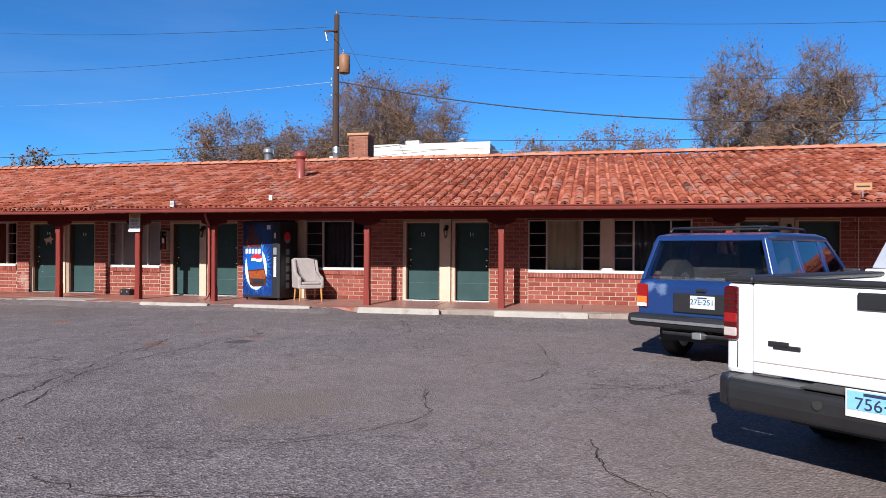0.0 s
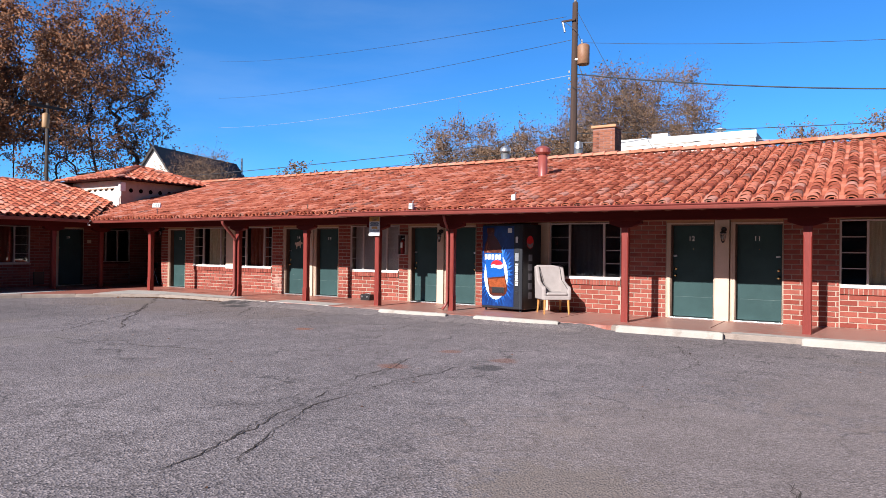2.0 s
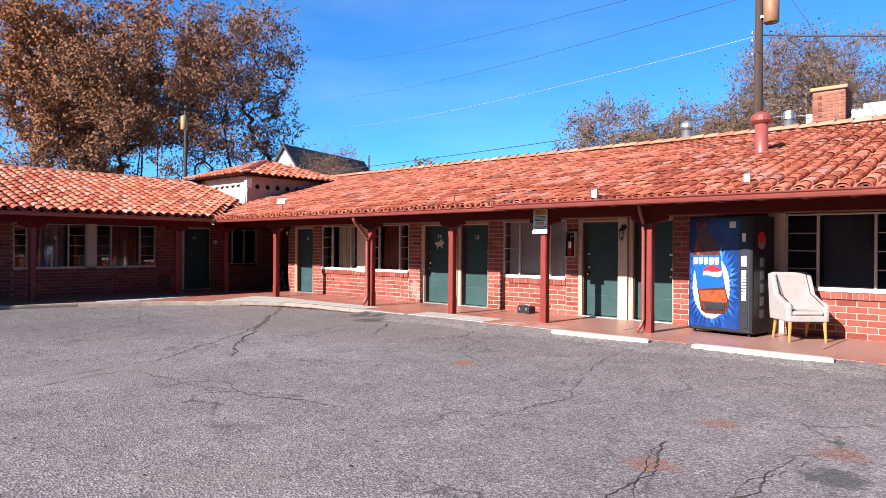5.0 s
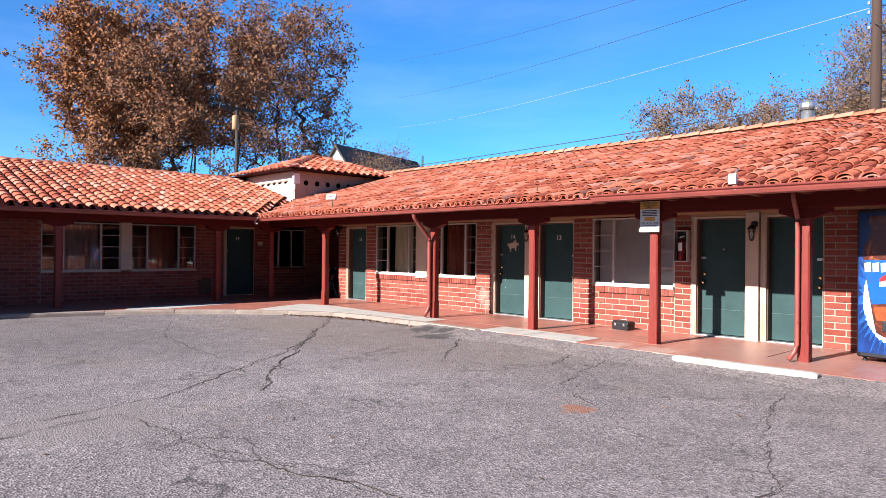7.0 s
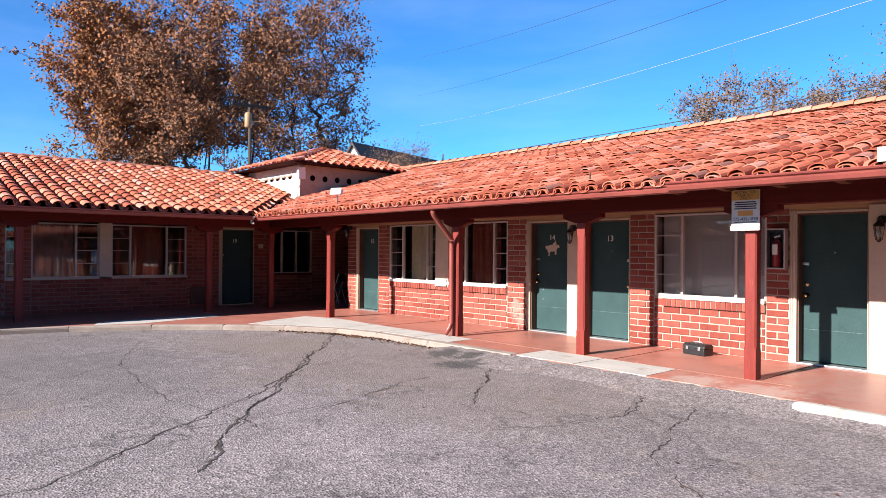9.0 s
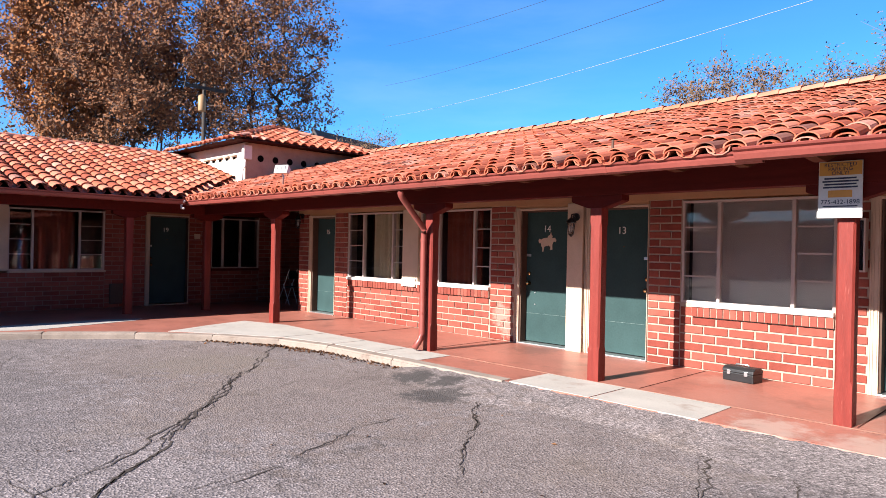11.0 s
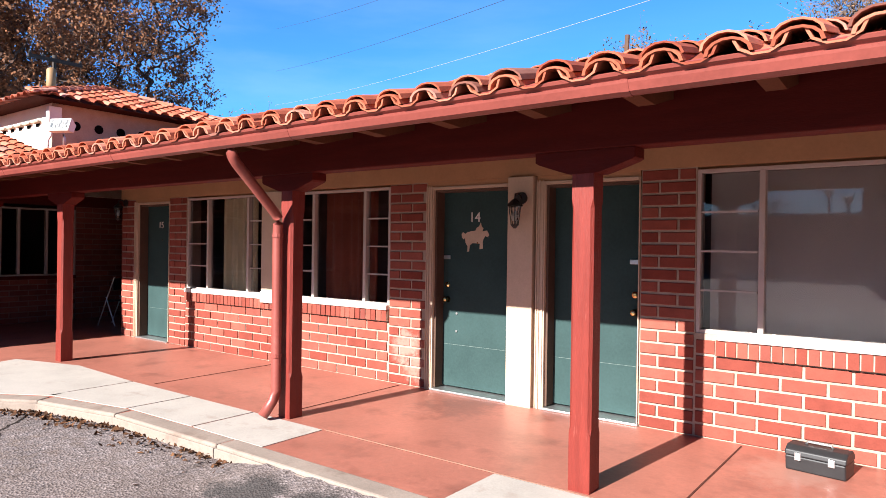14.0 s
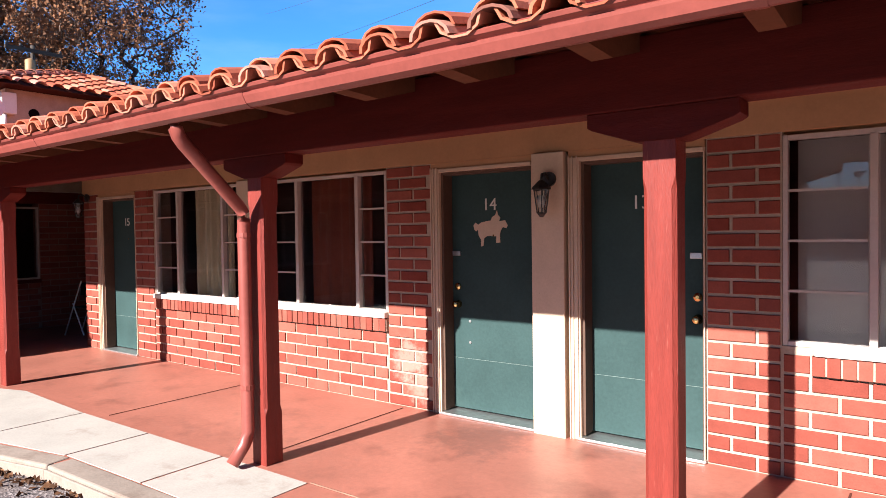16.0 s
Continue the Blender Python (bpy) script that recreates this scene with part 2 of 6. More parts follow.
WORNJOINT = mat("worn_joint_filler", (0.30, 0.17, 0.12), 0.9, 0.2, 6, 60, 0.3, spec=0.1)
KICKLINE = mat("pale_green_edge", (0.16, 0.21, 0.19), 0.5, 0.1, 4, 50, 0.0)
REVEAL = mat("brown_reveal_paint", (0.10, 0.060, 0.043), 0.6, 0.15, 5, 50, 0.15, spec=0.2)
FLOORRED = mat("red_painted_concrete", (0.35, 0.130, 0.093), 0.42, 0.15, 1.4, 22, 0.35, stain=((0.20, 0.075, 0.055), 2.3, 0.54, 0.74))
CONCRETE = mat("pale_concrete", (0.40, 0.365, 0.325), 0.85, 0.1, 2.0, 60, 0.35, stain=((0.27, 0.21, 0.175), 2.4, 0.58, 0.76), spec=0.15)
smear(FLOORRED, (((-9.3, 15.2, 0.09), 1.9, (0.33, 0.20, 0.165), 0.6), ((-6.5, 15.2, 0.09), 2.0, (0.33, 0.20, 0.165), 0.75), ((-3.6, 15.2, 0.09), 2.0, (0.33, 0.20, 0.165), 0.7), ((-0.5, 15.2, 0.09), 2.2, (0.33, 0.20, 0.165), 0.7), ((3.0, 15.2, 0.09), 2.4, (0.33, 0.20, 0.165), 0.7), ((-12.1, 14.9, 0.09), 0.8, (0.36, 0.17, 0.13), 0.45), ((-15.3, 16.0, 0.09), 0.5, (0.11, 0.05, 0.04), 0.5), ((-11.5, 14.2, 0.09), 0.42, (0.48, 0.38, 0.32), 0.6), ((-10.7, 14.15, 0.09), 0.5, (0.48, 0.38, 0.32), 0.55), ((-12.6, 15.9, 0.09), 0.35, (0.40, 0.22, 0.17), 0.5)))
# Tan-brown stucco: the tower's shaded east face has its shade in this colour.
SHADE_STUCCO = mat("stained_shade_stucco", (0.37, 0.28, 0.21), 0.9, 0.12, 2.5, 45, 0.6, stain=((0.30, 0.20, 0.15), 2.6, 0.48, 0.72), spec=0.1)
STUCCO = mat("white_stucco", (0.70, 0.62, 0.53), 0.9, 0.08, 2.5, 45, 0.5, stain=((0.5, 0.38, 0.3), 1.6, 0.6, 0.78), spec=0.1)
# Boards coloured near black so the eave underside reads as deep shade.
DECK = mat("shade_dark_boards", (0.05, 0.015, 0.012), 0.8, 0.2, 3, 40, 0.3, stretch=(8, 0.6, 1), spec=0.05)
# Dimness of unlit rooms and passage is put into this dark wall colour.
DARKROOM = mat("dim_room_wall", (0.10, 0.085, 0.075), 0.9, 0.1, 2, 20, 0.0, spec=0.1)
GLASS = glass_mat("window_glass", (0.86, 0.88, 0.88))
ASPHALT = asphalt_mat()
CRACK = mat("crack_filler", (0.070, 0.056, 0.048), 0.95, 0.3, 5, 60, 0.4, spec=0.1)
HOLE = mat("dark_opening", (0.006, 0.005, 0.005), 0.9, 0.1, 8, 60, 0.0, spec=0.0)
BLACK = mat("black_plastic", (0.018, 0.018, 0.019), 0.45, 0.15, 8, 60, 0.1)
BRASS = mat("brass", (0.75, 0.52, 0.22), 0.25, 0.08, 20, 80, 0.0, metal=1.0)
# Rafter colour kept low as well, adding to the eave shade.
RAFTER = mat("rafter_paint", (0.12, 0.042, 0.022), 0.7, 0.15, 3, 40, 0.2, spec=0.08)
STOP = mat("whitewashed_concrete", (0.37, 0.335, 0.29), 0.9, 0.12, 3.0, 60, 0.5, stain=((0.24, 0.19, 0.155), 3.5, 0.56, 0.74), spec=0.15)
KERB = mat("kerb_concrete", (0.275, 0.222, 0.185), 0.9, 0.15, 3.0, 50, 0.5, stain=((0.20, 0.15, 0.12), 4, 0.55, 0.72), spec=0.1)
STEEL = mat("galvanised_steel", (0.55, 0.55, 0.54), 0.4, 0.12, 12, 80, 0.1, metal=0.9)
BARK = mat("bark", (0.20, 0.15, 0.115), 0.95, 0.25, 4, 20, 0.7, stretch=(2, 2, 0.5), spec=0.05)


# ---- mesh building ----
class Shape:
    """Vertices and faces gathered piece by piece."""

    def __init__(self):
        self.v, self.f = [], []

    def add(self, v, f):
        n = len(self.v)
        self.v += [tuple(p) for p in v]
        self.f += [tuple(i + n for i in q) for q in f]
        return self

    def box(self, x0, x1, y0, y1, z0, z1):
        return self.add([(x, y, z) for z in (z0, z1) for y in (y0, y1) for x in (x0, x1)],
                        [(0, 2, 3, 1), (4, 5, 7, 6), (0, 1, 5, 4), (2, 6, 7, 3), (0, 4, 6, 2), (1, 3, 7, 5)])

    def prism(self, pts, axis, a, b):
        """A polygon of two coordinates drawn out along the axis from a to b."""
        n = len(pts)

        def at(p, h):
            return {"x": (h, p[0], p[1]), "y": (p[0], h, p[1]), "z": (p[0], p[1], h)}[axis]
        return self.add([at(p, a) for p in pts] + [at(p, b) for p in pts],
                        [tuple(range(n))[::-1], tuple(range(n, 2 * n))] + [(i, (i + 1) % n, n + (i + 1) % n, n + i) for i in range(n)])

    def tube(self, pts, radii, n=8, cap=True):
        pts = [Vector(p) for p in pts]
        radii = radii if isinstance(radii, (list, tuple)) else [radii] * len(pts)
        rings = []
        for i, p in enumerate(pts):
            d = (pts[min(i + 1, len(pts) - 1)] - pts[max(i - 1, 0)]).normalized()
            s = d.orthogonal().normalized() if abs(d.z) > 0.95 else d.cross(Vector((0, 0, 1))).normalized()
            u = s.cross(d)
            rings.append([p + (s * math.cos(k * math.tau / n) + u * math.sin(k * math.tau / n)) * radii[i] for k in range(n)])
        f = [(i * n + k, i * n + (k + 1) % n, (i + 1) * n + (k + 1) % n, (i + 1) * n + k) for i in range(len(pts) - 1) for k in range(n)]
        if cap:
            f += [tuple(range(n))[::-1], tuple((len(pts) - 1) * n + k for k in range(n))]
        return self.add([q for r in rings for q in r], f)

    def lathe(self, prof, c=(0, 0, 0), n=16):
        """Rings of (radius, height) about a vertical line through c."""
        return self.tube([(c[0], c[1], c[2] + z + i * 1e-5) for i, (_, z) in enumerate(prof)], [r for r, _ in prof], n)

    def mesh(self, name):
        me = bpy.data.meshes.new(name)
        me.from_pydata(self.v, [], self.f)
        me.update()
        return me


def part(name, shape, material, parent=None, label="", bevel=0.0, smooth=False, kind=""):
    me = shape if isinstance(shape, bpy.types.Mesh) else shape.mesh(name)
    if not me.materials:
        me.materials.append(material)
    bm = bmesh.new()
    bm.from_mesh(me)
    bmesh.ops.recalc_face_normals(bm, faces=bm.faces)
    for fc in bm.faces:
        fc.smooth = smooth
    bm.to_mesh(me)
    bm.free()
    ob = new(name, me)
    if parent:
        ob.parent = parent
    if bevel:
        mod = ob.modifiers.new("edge", "BEVEL")
        mod.width, mod.segments, mod.limit_method = bevel, 2, "ANGLE"
    if label or kind:
        tagged(ob, label=label, kind=kind)
    return ob


def thing(name, m=None, label="", category="", group="", kind=""):
    ob = new(name)
    ob.empty_display_size = 0.1
    if m is not None:
        ob.matrix_basis = m
    return tagged(ob, label, category, group, kind)


def letters(text, size, depth=0.002):
    """Lettering as a mesh in the xz plane, facing -y, centred on its origin."""
    cu = bpy.data.curves.new("letters", "FONT")
    cu.body, cu.size, cu.extrude, cu.align_x, cu.align_y = text, size, depth, "CENTER", "CENTER"
    ob = bpy.data.objects.new("letters", cu)
    scene.collection.objects.link(ob)
    bpy.context.view_layer.update()
    me = bpy.data.meshes.new_from_object(ob.evaluated_get(bpy.context.evaluated_depsgraph_get()))
    bpy.data.objects.remove(ob)
    me.transform(pose(0, 0, 0, 90))
    return me


def blob(pts, d0=0.0, d1=0.004):
    """A flat outline in the xz plane with a little thickness, its face at -y."""
    return Shape().prism(pts, "y", -d1, -d0)


def disc(cx, cz, rx, rz, n=20, a0=0.0, a1=math.tau):
    return [(cx + rx * math.cos(a0 + (a1 - a0) * i / n), cz + rz * math.sin(a0 + (a1 - a0) * i / n)) for i in range(n + (a1 - a0 < 6.28))]


class Side:
    """A wall's own frame: u along it, d out of it, z up."""

    def __init__(self, kind, face):
        self.kind, self.face = kind, face

    def place(self, u, z=0.0, d=0.0):
        if self.kind == "north":
            return pose(u, self.face - d, z)
        return pose(self.face + d, u, z, 0, 0, 90)


NORTH, WEST = Side("north", 16.40), Side("west", -24.85)
FLOOR = 0.09

# ---- ground ----
def ground():
    s = Shape()
    xs = [-1500, -300, -80, -40, -20, 0, 20, 60, 300, 1500]
    s.add([(x, y, 0) for y in xs for x in xs], [(j * 10 + i, j * 10 + i + 1, j * 10 + i + 11, j * 10 + i + 10) for j in range(9) for i in range(9)])
    return tagged(part("ground", s, ASPHALT), "worn grey asphalt lot with cracks and patches", "ground", kind="structure")


GROUND = ground()


def edge_line():
    """The front edge of the raised walk, from the west wing round the corner to the east."""
    return [(-22.6, -6.0), (-22.45, 6.0), (-22.1, 8.5), (-21.75, 9.9), (-21.1, 11.2), (-20.3, 12.3), (-19.4, 13.15), (-18.4, 13.73), (-17.4, 13.94), (-16.0, 13.97), (-4.95, 13.96), (-4.85, 14.02), (14.0, 14.02)]


def walkway():
    line = edge_line()
    w = thing("walkway", None, "red painted concrete walk with pale kerb along both wings", "walkway", kind="structure")
    poly = line + [(14.0, 16.7), (-22.2, 16.7), (-22.2, 19.2), (-25.0, 19.2), (-25.0, -6.0)]
    part("slab", Shape().prism(poly, "z", -0.05, FLOOR), FLOORRED, w)
    # pale kerb lip in lengths
    n = 0
    for (ax, ay), (bx, by) in zip(line, line[1:]):
        steps = max(1, round(math.hypot(bx - ax, by - ay) / 1.9))
        for k in range(steps):
            a = Vector((ax + (bx - ax) * k / steps, ay + (by - ay) * k / steps))
            b = Vector((ax + (bx - ax) * (k + 1) / steps, ay + (by - ay) * (k + 1) / steps))
            if -15.9 < a.x < -4.9:
                continue
            d = (b - a).normalized()
            o = Vector((d.y, -d.x))
            a2, b2 = a + d * 0.006, b - d * 0.006
            q = [a2 + o * 0.055, b2 + o * 0.055, b2 - o * 0.12, a2 - o * 0.12]
            part("kerb", Shape().prism([tuple(p) for p in q], "z", -0.03, FLOOR + 0.008 - 0.003 * (n % 3 == 1)), KERB, w, bevel=0.014)
            part("kerb_edge", Shape().prism([tuple(p) for p in (a2 + o * 0.075, b2 + o * 0.075, b2 + o * 0.0552, a2 + o * 0.0552)], "z", -0.03, FLOOR - 0.018), KERB, w, bevel=0.006)
            n += 1
    return w


WALK = walkway()


def strip(pts):
    """A pale unpainted concrete panel in the walk."""
    return part("concrete_panel", Shape().prism(pts, "z", FLOOR - 0.01, FLOOR + 0.005), CONCRETE, WALK, "pale bare concrete panel")


for x0, x1, ya, yb in ((-14.1, -13.1, 13.965, 13.97), (-13.08, -12.0, 13.97, 13.965), (-16.55, -15.70, 14.085, 14.09), (-17.5, -16.57, 14.065, 14.085), (-18.55, -17.52, 13.85, 14.055)):
    strip([(x0, ya), (x1, yb), (x1, 14.67), (x0, 14.67)])
strip([(-19.38, 13.33), (-18.5, 13.87), (-18.57, 14.05), (-18.57, 14.67), (-19.9, 14.74), (-20.9, 14.45), (-20.6, 13.6), (-20.2, 12.75)])
strip([(-21.75, 10.3), (-21.5, 11.2), (-22.0, 12.9), (-22.25, 13.1), (-22.45, 12.4), (-22.3, 10.6)])
for x in (-18.3, -16.35, -13.0, -11.0, -9.4, -6.2, -3.2, 0.2, 3.5):
    part("joint", Shape().box(x, x + 0.012, 14.76, 16.35, FLOOR + 0.001, FLOOR + 0.004), JOINT, WALK)
part("joint", Shape().box(-15.69, -10.6, 14.685, 14.692, FLOOR + 0.001, FLOOR + 0.0045), WORNJOINT, WALK)


def asphalt_edge():
    """Asphalt banked against the walk where it has no kerb, with a crumbled edge."""
    rng = random.Random(31)
    s, v, f, n = Shape(), [], [], 150
    for i in range(n + 1):
        x = -15.85 + 10.95 * i / n
        k = min(1.0, i / 6, (n - i) / 6)
        w = 0.62 + 0.12 * math.sin(x * 2.1) + rng.uniform(-0.03, 0.03)
        top = (FLOOR - 0.008 + rng.uniform(-0.006, 0.010)) * k
        yb = 13.985 + rng.uniform(-0.03, 0.035)
        v += [(x, 13.95 - w, 0.002), (x, 13.95 - w * 0.45, top * 0.62), (x, yb - 0.03, top), (x, yb, top - 0.02)]
        if i:
            f += [(4 * i - 4 + j, 4 * i - 3 + j, 4 * i + 1 + j, 4 * i + j)[::-1] for j in range(3)]
    tagged(part("asphalt_edge", s.add(v, f), ASPHALT), "worn asphalt banked up to the walk", "asphalt", kind="structure")


asphalt_edge()


# ---- walls ----
PIECES = []  # bricks and tiles, built at the end


def wall_side(side, name, spans, u_end, z_top, label):
    """spans: (u0, u1, z0, z1) of solid wall behind the bricks."""
    w = tagged(thing(name, side.place(0)), label, "wall", kind="structure")
    for u0, u1, z0, z1 in spans:
        part("wall_core", Shape().box(u0, u1, 0.012, 0.24, z0, z1), MORTAR if side is NORTH else DARKMORTAR, w)
    return w


def window(side, name, u0, u1, z0, z1, cols, drape, label, rows=4):
    """Casement window: narrow many-paned lights at the ends, one broad pane between; cols are the uprights' places."""
    w = thing(name, side.place(u0, z0), label, "window", kind="structure")
    wd, ht, t = u1 - u0, z1 - z0, 0.030
    fr = Shape()
    for a, b in ((0, t), (wd - t, wd)):
        fr.box(a, b, 0.02, 0.09, 0, ht)
    fr.box(t, wd - t, 0.02, 0.09, ht - t, ht)
    fr.box(t, wd - t, 0.02, 0.09, 0, t)
    part("window_frame", fr, ALU, w, bevel=0.004)
    edges = [0.0] + [c - u0 for c in cols] + [wd]
    for c in edges[1:-1]:
        part("mullion", Shape().box(c - 0.021, c + 0.021, 0.012, 0.085, t, ht - t), ALU, w, bevel=0.004)
    for i, (a, b) in enumerate(zip(edges, edges[1:])):
        a, b = a + 0.03, b - 0.03
        n = rows if b - a < 0.6 else 1
        for k in range(n):
            za, zb = t + (ht - 2 * t) * k / n, t + (ht - 2 * t) * (k + 1) / n
            pane = part("pane", Shape().box(a, b, 0.056, 0.060, za, zb), GLASS, w)
            pane.visible_shadow = False
            if k:
                part("glazing_bar", Shape().box(a, b, 0.03, 0.07, za - 0.0075, za + 0.0075), ALU, w)
    if drape:
        col, spread_u, folds = drape
        for a, b in spread_u:
            s, n = Shape(), max(8, int((b - a) * 40))
            pts = []
            for k in range(n + 1):
                u = a - u0 + (b - a) * k / n
                pts.append((u, 0.20 + folds * (math.sin(k * 1.15 + a * 3) * 0.6 + math.sin(k * 0.43 + a) * 0.5)))
            s.add([(u, d, z) for z in (0.0, ht - 0.02) for u, d in pts] + [(u, d + 0.006, z) for z in (0.0, ht - 0.02) for u, d in pts],
                  [(k, k + 1, n + 2 + k, n + 1 + k) for k in range(n)] + [(2 * n + 2 + k, 2 * n + 3 + k, 3 * n + 4 + k, 3 * n + 3 + k) for k in range(n)])
            part("curtain", s, col, w, "hanging curtain behind the glass", smooth=True)
    return w


def sill(side, u0, u1, parent, z=0.86, white=True):
    """A rowlock course of bricks on edge under a white sill."""
    if white:
        part("window_sill", Shape().box(u0 + 0.02, u1, -0.05, 0.08, z, z + 0.055), WHITE, parent, bevel=0.008)
    n = round((u1 - u0) / 0.078)
    PIECES.append(("rowlock", side, u0, u1, n, z))


ROSE_CURTAIN = mat("faded_rose_curtain", (0.24, 0.15, 0.13), 0.9, 0.2, 3, 60, 0.1)
CREAM_CURTAIN = mat("cream_curtain", (0.70, 0.55, 0.36), 0.9, 0.08, 3, 60, 0.1)
RED_CURTAIN = mat("red_brown_curtain", (0.24, 0.052, 0.028), 0.9, 0.15, 3, 60, 0.1)
GREY_BLIND = mat("grey_blind", (0.54, 0.46, 0.43), 0.8, 0.05, 3, 60, 0.05)
DARK_CURTAIN = mat("dark_curtain", (0.06, 0.055, 0.055), 0.9, 0.15, 3, 60, 0.1)
WIN_Z = (0.90, 2.18)
TOP = 2.20

# main wing, brick spans at full height and under windows
full_spans = [(-22.16, -21.755), (-20.805, -20.38), (-16.55, -16.045), (-13.805, -13.36), (-11.62, -11.30), (-9.185, -7.45), (-5.42, -4.42), (-2.125, -1.15), (2.74, 3.70), (5.925, 14.0)]
low_spans = [(-20.38, -16.55), (-13.36, -11.62), (-7.45, -5.42), (-1.15, 2.74)]
BRICKS = []
for a, b in full_spans:
    BRICKS.append((NORTH, a, b, FLOOR, TOP))
for a, b in low_spans:
    BRICKS.append((NORTH, a, b, FLOOR, 0.735))
core = [(a, b, 0.0, TOP) for a, b in full_spans] + [(a, b, 0.0, 0.90) for a, b in low_spans]
wall_north = wall_side(NORTH, "wall_north", core, 14, TOP, "red brick motel wall with pale mortar joints")
part("header_board", Shape().box(-22.16, 14, -0.012, 0.24, TOP, 2.62), TAN, wall_north, "tan painted board over the openings")
part("header_moulding", Shape().box(-22.16, 14, -0.03, -0.0125, 2.40, 2.425), TAN, wall_north)
part("wall_return", Shape().box(-22.16, -21.92, 0.242, 2.9, 0, 2.62), BRICK, wall_north)

w15 = window(NORTH, "window_1", -20.38, -18.66, *WIN_Z, (-19.88, -19.0), (CREAM_CURTAIN, ((-19.72, -18.98), (-18.9, -18.68)), 0.05), "casement window with cream curtains drawn open")
w14 = window(NORTH, "window_2", -18.24, -16.56, *WIN_Z, (-17.76, -16.93), (RED_CURTAIN, ((-17.74, -16.9),), 0.03), "casement window with red brown curtain")
w13 = window(NORTH, "window_3", -13.36, -11.62, *WIN_Z, (-12.89, -12.05), (GREY_BLIND, ((-13.3, -11.66),), 0.0), "casement window with grey blind drawn")
w12 = window(NORTH, "window_4", -7.17, -5.42, *WIN_Z, (-6.66, -5.82), (DARK_CURTAIN, ((-6.6, -5.85),), 0.02), "casement window with dark panes")
wA = window(NORTH, "window_5", -1.15, 0.63, *WIN_Z, (-0.69, 0.18), (CREAM_CURTAIN, ((-0.7, 0.17),), 0.03), "casement window with pale curtains closed")
wB = window(NORTH, "window_6", 0.93, 2.74, *WIN_Z, (1.40, 2.26), (DARK_CURTAIN, ((1.5, 1.9),), 0.02), "casement window with dark panes")
for u0, u1 in ((-20.36, -16.55), (-13.2, -11.62), (-7.17, -5.42), (-1.15, 2.74)):
    sill(NORTH, u0, u1, wall_north)
BRICKS.append((NORTH, -13.36, -13.2, 0.735, 0.86))
for u0, u1, low in ((-18.66, -18.24, 0.80), (-7.45, -7.17, 0.09), (0.63, 0.93, 0.84)):
    part("window_post", Shape().box(u0, u1, -0.035, 0.15, low, TOP), JAMB, wall_north, "cream painted board between windows", bevel=0.006)
    if low > 0.5:
        part("post_foot", Shape().box(u0 + 0.03, u1 - 0.03, -0.075, -0.036, low + 0.02, low + 0.16), WHITE, wall_north, bevel=0.01)

# rooms behind the windows
room = Shape()
room.box(-22.0, 14, 18.2, 18.3, 0, 2.6).box(-22.0, 14, 16.66, 18.2, 0.0, 0.05).box(-22.0, 14, 16.66, 18.2, 2.55, 2.6)
for x in (-21.9, -18.45, -15.0, -10.2, -3.2, 0.78, 4.8, 13.9):
    room.box(x - 0.05, x + 0.05, 16.66, 18.2, 0.05, 2.55)
tagged(part("wall_rooms", room, DARKROOM), "plain room walls behind the windows, coloured dark for dimness", "wall", kind="structure")


